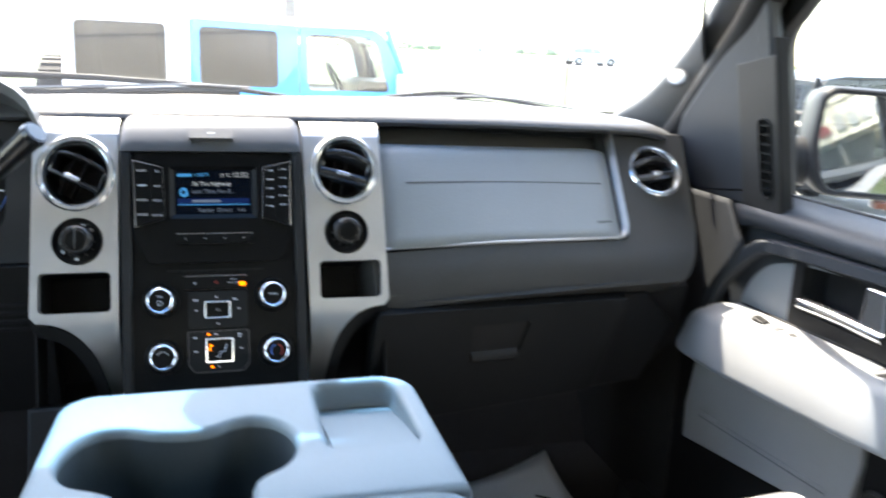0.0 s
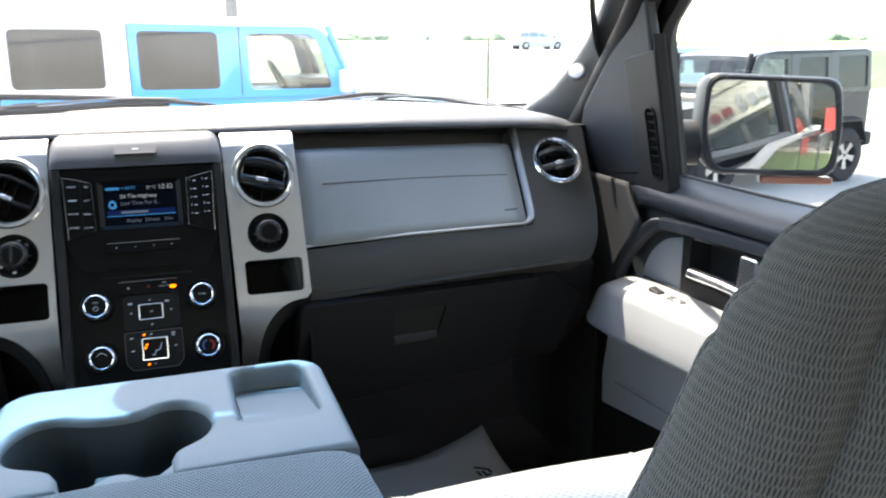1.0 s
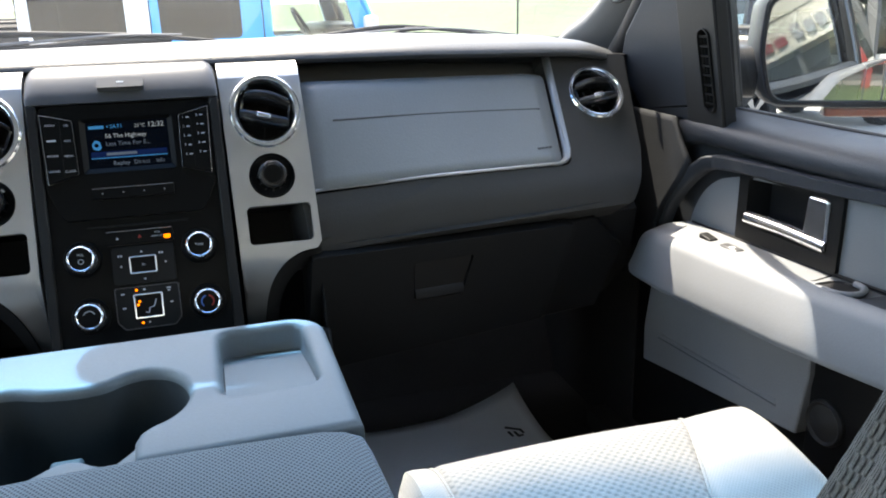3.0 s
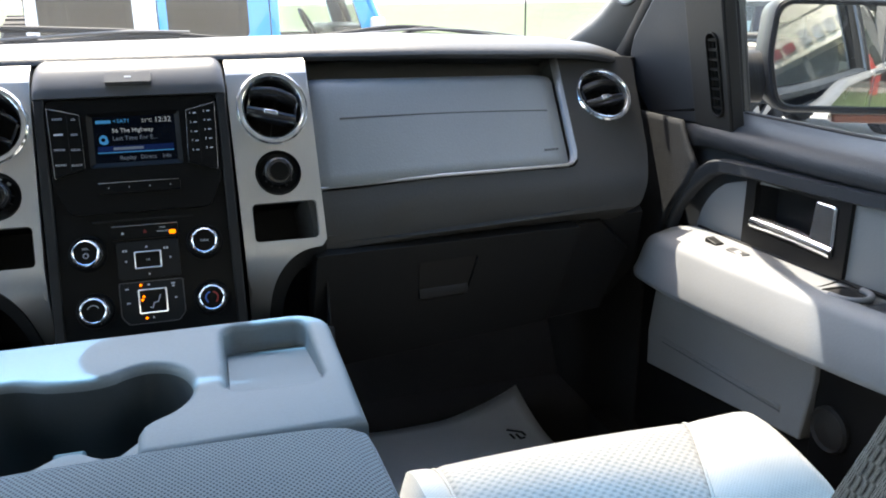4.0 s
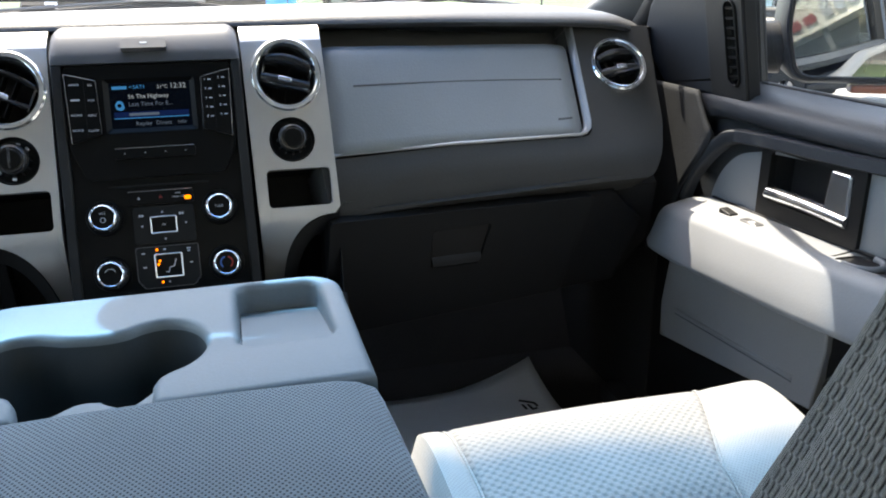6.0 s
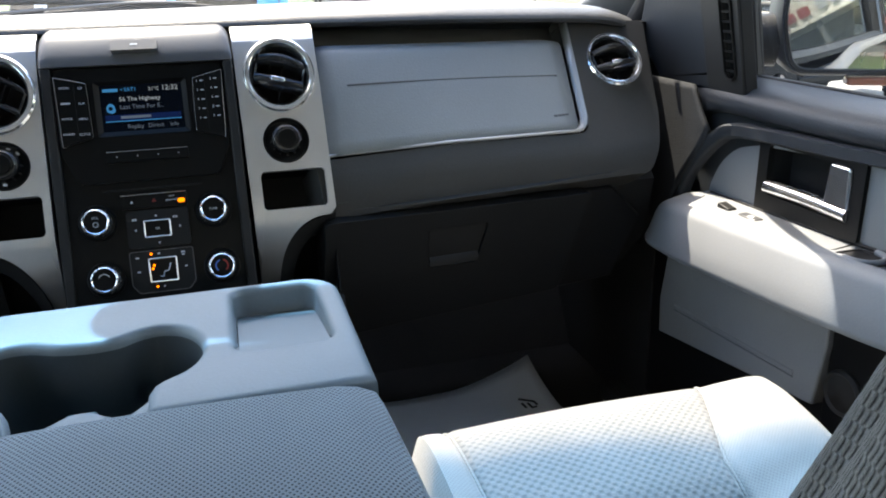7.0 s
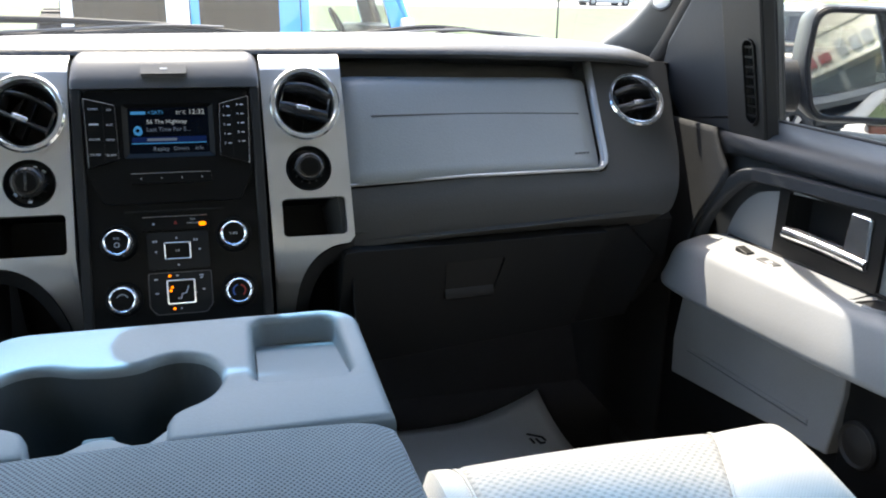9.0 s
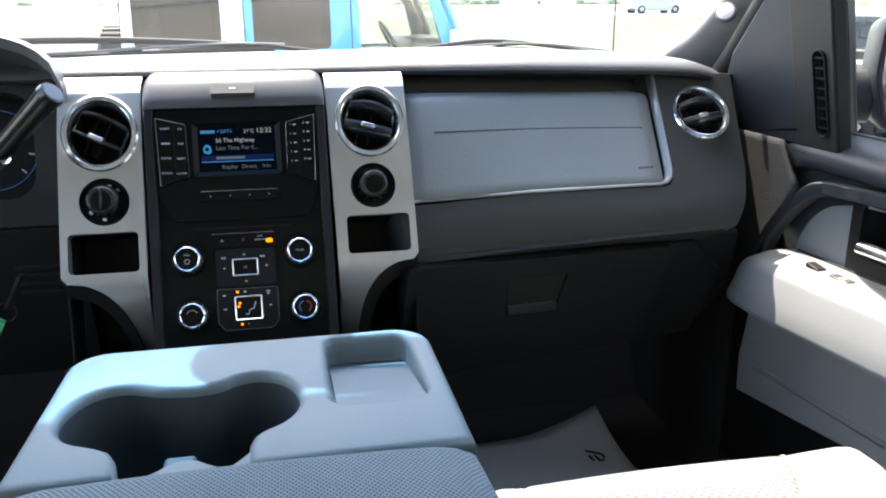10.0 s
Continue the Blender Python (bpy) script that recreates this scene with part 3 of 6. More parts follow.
def settle(bm):
    """Rolls the panel under at its foot and lets the passenger panel run flush into the centre stack at its near end."""
    long_ones = [e for e in bm.edges if e.calc_length() > 0.05]
    bmesh.ops.subdivide_edges(bm, edges=long_ones, cuts=5)
    for b in (-0.169, -0.178, -0.187, -0.196, -0.205, -0.214):
        bmesh.ops.bisect_plane(bm, geom=list(bm.verts) + list(bm.edges) + list(bm.faces), dist=1e-6, plane_co=(0, b, 0), plane_no=(0.027, 1, 0))
    bmesh.ops.triangulate(bm, faces=bm.faces)
    for v in bm.verts:
        v.co.z -= 6.0 * max(0.0, -0.169 - v.co.y - 0.027 * v.co.x) ** 2
        near = min(1.0, max(0.0, (0.14 - v.co.x) / 0.17))
        v.co.z -= near * lerp(v.co.y, [-0.26, -0.15, -0.05, 0.02], [0.036, 0.016, 0.0, 0.0])
    return bm


part("fascia", in_p(settle(plate(fascia_outline, [circle(VA, VB, 0.0455)], -0.07, 0.0))), FASCIA, dash, "dark grey grained fascia", bevel=0.009, seg=4)

def pad_row(b):
    """Pad section: rolls back at its top."""
    return -0.045 * max(0.0, (b + 0.025) / 0.03) ** 2 if b > -0.025 else 0.0


pad_rings = []
for b in list(np.linspace(-0.149, -0.033, 8)) + list(np.linspace(-0.025, 0.0025, 6)):
    ar = 0.380 + 0.018 * (b / 0.149)
    low, high = min(1.0, max(0.0, (-0.06 - b) / 0.085)), min(1.0, max(0.0, (b + 0.06) / 0.05))
    h = pad_row(b)
    corner = 0.012 * max(0, (b + 0.0135) / 0.016) ** 2
    pad_rings.append([(a, b + low * (foot_shift(a) - 0.008 * (0.376 - a) / 0.376) + high * (0.004 + 0.014 * (0.376 - a) / 0.376), h + 0.004 - (0.006 if i in (0, 14) else 0)) for i, a in enumerate(np.linspace(-0.016 + 0.12 * b, ar - corner, 15))])
pad = loft(pad_rings, closed=False)
for v in pad.verts:
    v.co.z -= min(1.0, max(0.0, (0.14 - v.co.x) / 0.17)) * lerp(v.co.y, [-0.15, -0.05], [0.016, 0.0])
pad.transform(PM)
pad_ob = part("airbag_pad", pad, PAD, dash, "mid grey moulded passenger pad")
so = pad_ob.modifiers.new("thick", "SOLIDIFY")
so.thickness, so.offset = 0.004, -1
# Dark strip on the pad draws the shade of its moulded crease.
crease = tube([(0.02 + 0.328 * t, -0.056 - 0.014 * t + 0.002 * math.sin(math.pi * t), 0.0032) for t in np.linspace(0, 1, 9)], 0.0014, 6)
part("crease", in_p(crease), DASH, dash, "thin dark strip standing for the shade of a moulded crease")
part("slot", in_p(box(-0.02, -0.05, -0.06, 0.40, 0.05, -0.035)), FASCIA, dash, "dark slot under the dash lip", bevel=0.004)
# Black for the shaded dash end; a hidden outward step keeps sun off the trim.
part("end_cap_sun_block", loft([[(0.735, 0.232, z), (x, 0.232, z), (x, 0.241, z), (0.842, 0.241, z), (0.842, 0.46, z), (0.735, 0.46, z)] for z, x in ((1.02, 0.800), (1.20, 0.807), (1.432, 0.817))]), BLACKP, dash)
part("slot_end", in_p(box(0.3905, -0.02, -0.06, 0.398, 0.03, -0.002)), FASCIA, dash)
strip = [(-0.022, -0.1558, -0.0155), (-0.010, -0.1555, -0.013), (0.06, -0.1545, -0.006), (0.14, -0.1533, 0.002), (0.19, -0.1525, 0.003), (0.35, -0.1485, 0.003), (0.364, -0.146, 0.003), (0.373, -0.139, 0.003), (0.3775, -0.127, 0.003), (0.3875, -0.05, 0.002), (0.397, 0.018, 0.0)]
strip = [(x, y + foot_shift(x) * min(1.0, max(0.0, (-0.01 - y) / 0.11)), z) for x, y, z in strip]
part("pad_trim", in_p(tube(strip, 0.0026, 8)), TRIMGREY, dash, "thin silver trim strip round the pad")
band = []
for k, (x, y, z) in enumerate(strip[3:]):
    side_on = min(1.0, k / 3.0)
    band.append([(x, y, z + 0.001), (x - 0.0085 * side_on, y + 0.003 * (1 - side_on) + 0.002 * side_on * (1 - min(1.0, k / 5.0)), z - 0.005)])
band_ob = part("trim_face", in_p(loft(band, closed=False)), TRIMGREY, dash, "dull silver sloping border beside the pad", smooth=60)
so = band_ob.modifiers.new("thick", "SOLIDIFY")
so.thickness, so.offset = 0.003, 0
wb = bmesh.new()
for k in range(4):
    box(0.322 + 0.0065 * k, -0.1345, 0.0042, 0.3275 + 0.0065 * k, -0.1315, 0.0046, wb)
part("pad_marking", in_p(wb), DASH, dash, "small moulded marking")

# glove box below the fascia
GM = PM @ pose(0, -0.2325, -0.03, 46, 0, -1.8)
gl = plate(rounded([(-0.045, 0.001), (0.375, -0.005), (0.345, -0.172), (-0.044, -0.185)], 0.008), [rounded([(0.104, -0.030), (0.199, -0.030), (0.188, -0.094), (0.110, -0.092)], 0.006)], -0.02, 0.0)
gl.transform(GM)
part("glove_box_lid", gl, GLOVE, dash, "black glove box lid", bevel=0.003)
gh = plate(rounded([(0.1055, -0.0315), (0.1975, -0.0315), (0.1868, -0.0922), (0.1112, -0.0905)], 0.005), (), -0.012, -0.0025)
join(gh, loft([[(0.110, -0.074, -0.004), (0.110, -0.082, 0.0025), (0.1105, -0.089, 0.0035), (0.1115, -0.0905, -0.004)], [(0.1895, -0.075, -0.004), (0.1885, -0.083, 0.0025), (0.1875, -0.090, 0.0035), (0.1868, -0.0922, -0.004)]]))
gh.transform(GM)
part("glove_box_latch", gh, BLACKP, dash, "black flap of the glove box latch", bevel=0.001)
gs = plate([(-0.045, -0.003), (0.43, -0.012), (0.50, -0.07), (0.47, -0.185), (-0.03, -0.195)], (), -0.05, -0.022)
gs.transform(GM)
part("lower_panel", gs, BLACKP, dash, "black lower dash panel", bevel=0.004)

# ---- centre stack: a plane leaning forward at the top ----
SM = pose(0, 0, 1.40, 90 - 19.8, 0, 0)


def V(z):
    return (z - 1.40) * 1.063


stack = thing("centre_stack", SM, "black centre stack with silver side panels", "centre stack")


def on_side(sgn, a, b):
    """Places a point of a side panel: the driver's panel is a little narrower and hangs lower."""
    if sgn > 0:
        return a, b
    return -(a - 0.0065 * min(1.0, max(0.0, (a - 0.113) / 0.012))), b - 0.0055 * min(1.0, max(0.0, (0.05 - b) / 0.03))


for side, sgn in (("silver_panel", 1), ("silver_panel", -1)):
    outer = [(0.1125, 0.046), (0.2145, 0.046), (0.2185, -0.172)]
    outer += [tuple(q[:2]) for q in smoothline([(a, b, 0) for a, b in ((0.212, -0.180), (0.192, -0.183), (0.172, -0.193), (0.156, -0.210), (0.146, -0.232), (0.141, -0.262), (0.140, -0.30))], 5)] + [(0.118, -0.30), (0.1165, -0.25), (0.1145, -0.10)]
    holes = [[(a, (b - 0.0) * 1.08 - 0.0005) for a, b in circle(0.166, 0.0, 0.0428)], circle(0.1655, -0.083, 0.0285), rrect(0.1290, -0.1690, 0.2095, -0.1205, 0.006)]
    flip = lambda q: [on_side(sgn, a, b) for a, b in q]
    bm = plate(flip(outer), [flip(h) for h in holes], -0.012, 0.006)
    prof = [(0.046, 0.006), (0.055, 0.0045), (0.063, 0.001), (0.069, -0.004), (0.0735, -0.012), (0.0745, -0.042), (0.046, -0.042)]
    join(bm, loft([[(*on_side(sgn, x, a), b) for a, b in prof] for x in (0.1125, 0.2143)]))
    bmesh.ops.subdivide_edges(bm, edges=[e for e in bm.edges if e.calc_length() > 0.012], cuts=3)
    bmesh.ops.triangulate(bm, faces=bm.faces)
    for v in bm.verts:
        v.co.z -= 1.5 * max(0.0, v.co.y + 0.020) ** 2 + 9.0 * max(0.0, -0.178 - v.co.y) ** 2
    part(side, bm, SILVER, stack, "satin silver painted side panel", bevel=0.0016)
    # dark curved reveal that follows the lower cut of the panel
    arc = [(0.2185, -0.174), (0.212, -0.182), (0.192, -0.185), (0.172, -0.195), (0.156, -0.212), (0.146, -0.234), (0.142, -0.262), (0.141, -0.30)]
    inner = [(0.2185, -0.196), (0.206, -0.198), (0.192, -0.203), (0.180, -0.212), (0.170, -0.226), (0.163, -0.244), (0.160, -0.265), (0.159, -0.30)]
    arc, inner = ([tuple(q[:2]) for q in smoothline([(a, b, 0) for a, b in c], 5)] for c in (arc, inner))
    rv = bmesh.new()
    top = [rv.verts.new((*on_side(sgn, a, b), 0.004 - 9.0 * max(0.0, -0.178 - b) ** 2)) for a, b in arc]
    low = [rv.verts.new((*on_side(sgn, a, b), -0.022 - 9.0 * max(0.0, -0.178 - b) ** 2)) for a, b in inner]
    for k in range(len(arc) - 1):
        rv.faces.new((top[k], top[k + 1], low[k + 1], low[k]))
    part("panel_reveal", rv, SURROUND, stack, "dark curved return below the silver panel", smooth=60)
    cub = bmesh.new()
    ring = rrect(0.1280, -0.1700, 0.2105, -0.1195, 0.006)
    join(cub, loft([[(*on_side(sgn, a, b), -0.003) for a, b in ring], [(*on_side(sgn, 0.169 + (a - 0.169) * 0.93, -0.1455 + (b + 0.1455) * 0.9), -0.072) for a, b in ring]], caps=False))
    cub.faces.new([cub.verts.new((*on_side(sgn, 0.169 + (a - 0.169) * 0.93, -0.1455 + (b + 0.1455) * 0.9), -0.072)) for a, b in ring])
    part("cubby", cub, GLOVE, stack, "open black storage cubby")
    part("side_cheek", prism([(-0.31, -0.08), (0.06, -0.08), (0.06, -0.015), (-0.17, -0.014), (-0.31, -0.03)], on_side(sgn, 0.2165, 0)[0] - 0.001, on_side(sgn, 0.2165, 0)[0] + 0.001), BLACKP, stack)
COVER_X = [-0.1105, -0.1100, -0.1085, -0.106, -0.102, -0.097, 0.0, 0.097, 0.102, 0.106, 0.1085, 0.1100, 0.1105]


def cover_round(x):
    """The surround's upper corners are rounded off."""
    q = max(0.0, (abs(x) - 0.0955) / 0.015)
    return 0.66 + 0.34 * math.sqrt(max(0.0, 1 - min(1.0, q) ** 2))


cover = bmesh.new()
for sgn in (1, -1):
    part("side_strip", loft([[(sgn * x, a, b) for a, b in ((0.0225, 0.0068), (0.016, 0.0070), (-0.28, 0.002), (-0.28, -0.02), (0.0225, -0.02))] for x in (0.0985, 0.1105)]), SURROUND, stack, "dark strip beside the control panel", bevel=0.002)
join(cover, loft([[(x, 0.0225 + (a - 0.0225) * cover_round(x), b - 0.006 * (1 - cover_round(x))) for a, b in ((0.0225, 0.008), (0.030, 0.0075), (0.038, 0.0057), (0.046, 0.0028), (0.055, -0.0008), (0.063, -0.0055), (0.070, -0.0115), (0.0755, -0.020), (0.077, -0.042), (0.0225, -0.042))] for x in COVER_X]))
part("top_cover", cover, GUNMETAL, stack, "dark grey painted surround", bevel=0.003)
part("black_panel", plate(rrect(-0.0990, -0.285, 0.0990, 0.0235, 0.010), (), -0.015, 0.0), PIANO, stack, "satin black control panel", bevel=0.001)
part("lower_black_panel", box(-0.22, -0.42, -0.09, 0.22, -0.285, -0.02), BLACKP, stack, bevel=0.004)
tag = thing("sensor_tab", SM @ pose(-0.002, 0.0430, 0.0030, -22, 0, 0), "small satin grey tab with a printed mark", "tab")
part("tab", plate(rrect(-0.0265, -0.008, 0.0265, 0.0065, 0.0015), (), -0.004, 0.008), TABGREY, tag, bevel=0.001)
part("mark", box(-0.004, -0.0015, 0.008, 0.004, 0.0005, 0.0083), WHITE_INK, tag)

# radio
radio = thing("car_radio", SM, "black car radio with a small lit display", "car radio")
bez = rounded([(-0.0965, 0.0205), (0.0965, 0.0205), (0.0965, -0.080), (0.080, -0.118), (-0.080, -0.118), (-0.0965, -0.080)], 0.007)
part("bezel", plate(bez, [rrect(-0.0535, -0.0625, 0.0525, 0.0035, 0.003)], 0.0, 0.0045), PIANO, radio, "satin black bezel", bevel=0.0015)
hood = bmesh.new()
o, q = rrect(-0.0535, -0.0625, 0.0525, 0.0035, 0.003), rrect(-0.0475, -0.0565, 0.0465, -0.0005, 0.002)
join(hood, loft([[(a, b, 0.0048) for a, b in o], [(a, b, 0.001) for a, b in q]], caps=False))
part("display_frame", hood, PIANO, radio, "dark grey sloping display frame")
display = part("display", plate(rrect(-0.0475, -0.0565, 0.0465, -0.0005, 0.002), (), 0.0002, 0.0011), SCREEN, radio, "lit black and blue display")
part("blue_bar", box(-0.0440, -0.0435, 0.0011, 0.0430, -0.0365, 0.0013), SCREENBLUE, display)
part("blue_line", box(-0.0440, -0.0448, 0.0011, 0.0430, -0.0438, 0.0014), TXTBLUE, display)
for tx, size, x, y, mt, al in (("SAT1", 0.0065, -0.0200, -0.0065, TXTBLUE, "LEFT"), ("<", 0.0056, -0.0245, -0.0065, TXTBLUE, "LEFT"), ("21\u00b0C", 0.0059, 0.0205, -0.0070, TXTWHITE, "RIGHT"), ("12:32", 0.0088, 0.0425, -0.0065, TXTWHITE, "RIGHT"),
                               ("56 The Highway", 0.0072, -0.0265, -0.0180, TXTWHITE, "LEFT"), ("Last Time For E...", 0.0072, -0.0265, -0.0275, TXTDIM, "LEFT"),
                               ("Replay", 0.0070, -0.0200, -0.0515, TXTDIM, "LEFT"), ("Direct", 0.0070, 0.0035, -0.0515, TXTDIM, "LEFT"), ("Info", 0.0065, 0.0290, -0.0515, TXTDIM, "LEFT")):
    words(tx, size, x, y, 0.0014, mt, display, al, "display_text")
part("name_bar", box(-0.0265, -0.0415, 0.0013, 0.0080, -0.0382, 0.0015), TXTDIM, display)
part("band_bar", box(-0.0440, -0.0085, 0.0012, -0.0270, -0.0048, 0.0015), TXTBLUE, display)
ic = bmesh.new()
join(ic, plate(rounded([(-0.0420, -0.0270), (-0.0380, -0.0220), (-0.0330, -0.0240), (-0.0310, -0.0320), (-0.0350, -0.0350), (-0.0410, -0.0330)], 0.002), [circle(-0.0370, -0.0285, 0.0025, 12)], 0.0012, 0.0015))
part("channel_icon", ic, TXTBLUE, display)
for sgn, nm in ((-1, "left"), (1, "right")):
    quad = rounded([(sgn * 0.0955, 0.0110), (sgn * 0.0610, 0.0020), (sgn * 0.0590, -0.0630), (sgn * 0.0925, -0.0730)], 0.002)
    kp = part("key_block", plate(quad, (), 0.004, 0.0085), PIANO, radio, "block of small printed keys", bevel=0.001)
    part("key_edge", tube([(sgn * 0.0955, 0.0105, 0.008), (sgn * 0.0780, 0.0062, 0.0082), (sgn * 0.0612, 0.0016, 0.008)], 0.0006, 6), SATIN, kp)
    part("key_edge", tube([(sgn * 0.0957, 0.0105, 0.008), (sgn * 0.0930, -0.0725, 0.008)], 0.0004, 6), SATIN, kp)
    part("key_edge", tube([(sgn * 0.0610, 0.0010, 0.008), (sgn * 0.0592, -0.0625, 0.008), (sgn * 0.0925, -0.0728, 0.008)], 0.0004, 6), SATIN, kp)
    part("key_gap", box(sgn * 0.0745 - 0.0003, -0.064, 0.0084, sgn * 0.0745 + 0.0003, 0.003, 0.0087), BLACKP, kp)
    if sgn < 0:
        for r, (l, rr) in enumerate((("RADIO", "CD"), (None, "AUX"), ("PHONE", "MENU"), ("SOUND", "CLOCK"))):
            y0 = -0.0025 - 0.0183 * r
            for tx, cx in ((l, -0.0850), (rr, -0.0675)):
                if tx:
                    words(tx, 0.0036, cx, y0 - (0.001 if cx > -0.07 else 0), 0.0086, WHITE_INK, kp, "CENTER", "key_lettering")
                else:
                    part("key_bar", box(cx - 0.005, y0 - 0.001, 0.0085, cx + 0.005, y0 + 0.001, 0.0088), WHITE_INK, kp)
    else:
        for k, tx in enumerate("1234567890"):
            words(tx, 0.0040, 0.0655 + 0.0165 * (k % 2), -0.0020 - 0.0115 * (k // 2) + 0.002 * (k % 2), 0.0086, WHITE_INK, kp, "CENTER", "key_lettering")
            part("key_bar", box(0.0690 + 0.0165 * (k % 2), -0.0026 - 0.0115 * (k // 2) + 0.002 * (k % 2), 0.0085, 0.0728 + 0.0165 * (k % 2), -0.0014 - 0.0115 * (k // 2) + 0.002 * (k % 2), 0.0087), WHITE_INK, kp)
presets = part("preset_strip", plate(rrect(-0.0475, -0.0945, 0.0465, -0.0815, 0.002), (), 0.004, 0.0075), PIANO, radio, "narrow strip of four soft keys", bevel=0.001)
part("strip_edge", tube([(-0.0465, -0.0818, 0.0074), (0.0455, -0.0818, 0.0074)], 0.0005, 6), SATIN, presets)
for k in range(4):
    part("key_dot", lathe([(0.0008, 0), (0.0008, 0.0003), (0, 0.0003)], 8), WHITE_INK, presets).location = (-0.0355 + 0.0235 * k, -0.088, 0.0075)
part("disc_slot", box(-0.058, -0.1285, -0.001, 0.058, -0.1265, 0.0012), BLACKP, radio, "thin disc slot", bevel=0.0004)

# switch strip and climate controls
sw = thing("switch_panel", SM, "black switch and climate panel with amber lamps", "control panel")
top_strip = part("switch_strip", plate(rrect(-0.0385, -0.1515, 0.0385, -0.1345, 0.002), (), 0.0, 0.003), PIANO, sw, bevel=0.001)
part("strip_edge", tube([(-0.0375, -0.1348, 0.003), (0.0375, -0.1348, 0.003)], 0.0005, 6), SATIN, top_strip)


def tri(x, y, r, ang, mat, parent, z, hole=0.0, name="arrow_mark"):
    pts = [(x + r * math.cos(radians(ang + 120 * k)), y + r * math.sin(radians(ang + 120 * k))) for k in range(3)]
    hl = [[(x + hole * math.cos(radians(ang + 120 * k)), y + hole * math.sin(radians(ang + 120 * k))) for k in range(3)]] if hole else []
    return part(name, plate(pts, hl, z, z + 0.0003), mat, parent, smooth=0)


tri(-0.0255, -0.1435, 0.0020, 90, WHITE_INK, top_strip, 0.003)
tri(0.0000, -0.1430, 0.0026, 90, RED_INK, top_strip, 0.003, 0.0013)
words("PASS", 0.0030, 0.0205, -0.1395, 0.0031, WHITE_INK, top_strip, "CENTER", "strip_lettering")
words("AIRBAG OFF", 0.0026, 0.0205, -0.1440, 0.0031, WHITE_INK, top_strip, "CENTER", "strip_lettering")
part("amber_lamp", plate(rrect(0.0275, -0.1480, 0.0355, -0.1430, 0.002), (), 0.003, 0.0036), ORANGE, top_strip, "lit amber warning lamp")
dp = part("direction_pad", plate(rrect(-0.0345, -0.1995, 0.0375, -0.1545, 0.004), (), 0.0, 0.0025), BLACKP, sw, "square pad of media keys", bevel=0.001)
part("pad_frame", plate(rrect(-0.0150, -0.1880, 0.0165, -0.1665, 0.002), [rrect(-0.0132, -0.1862, 0.0147, -0.1683, 0.001)], 0.0025, 0.0050), CHROME, dp, "chrome square frame", bevel=0.0004)
part("pad_key", plate(rrect(-0.0130, -0.1860, 0.0145, -0.1685, 0.001), (), 0.0025, 0.0045), PIANO, dp)
words("OK", 0.0034, 0.0008, -0.1772, 0.0046, WHITE_INK, dp, "CENTER", "key_lettering")
for x, y, a in ((0.0, -0.1615, 90), (0.001, -0.1945, 270), (-0.0245, -0.1775, 180), (0.0265, -0.1765, 0)):
    tri(x, y, 0.0018, a, WHITE_INK, dp, 0.0025)
for x in (-0.0265, -0.0235, 0.0205, 0.0235):
    part("key_bar", box(x - 0.001, -0.1660, 0.0025, x + 0.001, -0.1635, 0.0028), WHITE_INK, dp)
cl = part("climate_block", plate(rounded([(-0.0345, -0.2040), (0.0375, -0.2040), (0.0375, -0.2440), (0.0300, -0.2530), (-0.0270, -0.2530), (-0.0345, -0.2440)], 0.003), (), 0.0, 0.0025), BLACKP, sw, "climate keys with amber lamps", bevel=0.001)
part("climate_edge", plate(rounded([(-0.0355, -0.2030), (0.0385, -0.2030), (0.0385, -0.2445), (0.0305, -0.2545), (-0.0275, -0.2545), (-0.0355, -0.2445)], 0.003), [rounded([(-0.0347, -0.2038), (0.0377, -0.2038), (0.0377, -0.2441), (0.0301, -0.2534), (-0.0271, -0.2534), (-0.0347, -0.2441)], 0.003)], 0.0, 0.0028), GUNMETAL, cl)
part("mode_frame", plate(rrect(-0.0145, -0.2425, 0.0190, -0.2125, 0.002), [rrect(-0.0125, -0.2405, 0.0170, -0.2145, 0.001)], 0.0025, 0.0052), CHROME, cl, "chrome square frame", bevel=0.0004)
part("mode_key", plate(rrect(-0.0123, -0.2403, 0.0168, -0.2147, 0.001), (), 0.0025, 0.0046), PIANO, cl)
man = bmesh.new()
join(man, tube([(0.011, -0.2205, 0.0047), (0.008, -0.2290, 0.0047), (0.0030, -0.2300, 0.0047), (0.0015, -0.2360, 0.0047), (-0.002, -0.2350, 0.0047)], 0.0006, 6))
part("airflow_mark", man, WHITE_INK, cl)
for x, y in ((-0.0105, -0.2075), (-0.0080, -0.2215), (-0.0098, -0.2255), (-0.0068, -0.2475)):
    part("amber_dot", lathe([(0.0016, 0), (0.0016, 0.0006), (0.0010, 0.001), (0, 0.001)], 12), ORANGE, cl, "lit amber dot").location = (x, y, 0.0046 if -0.24 < y < -0.21 else 0.0026)
for x, y, w in ((-0.0265, -0.2110, 0.004), (0.0265, -0.2085, 0.0045), (0.0265, -0.2115, 0.003), (-0.0260, -0.2280, 0.004), (0.0285, -0.2260, 0.003), (0.0010, -0.2475, 0.002), (-0.0015, -0.2075, 0.0028)):
    part("key_bar", box(x - w / 2, y - 0.0009, 0.0025, x + w / 2, y + 0.0009, 0.0028), WHITE_INK, cl)


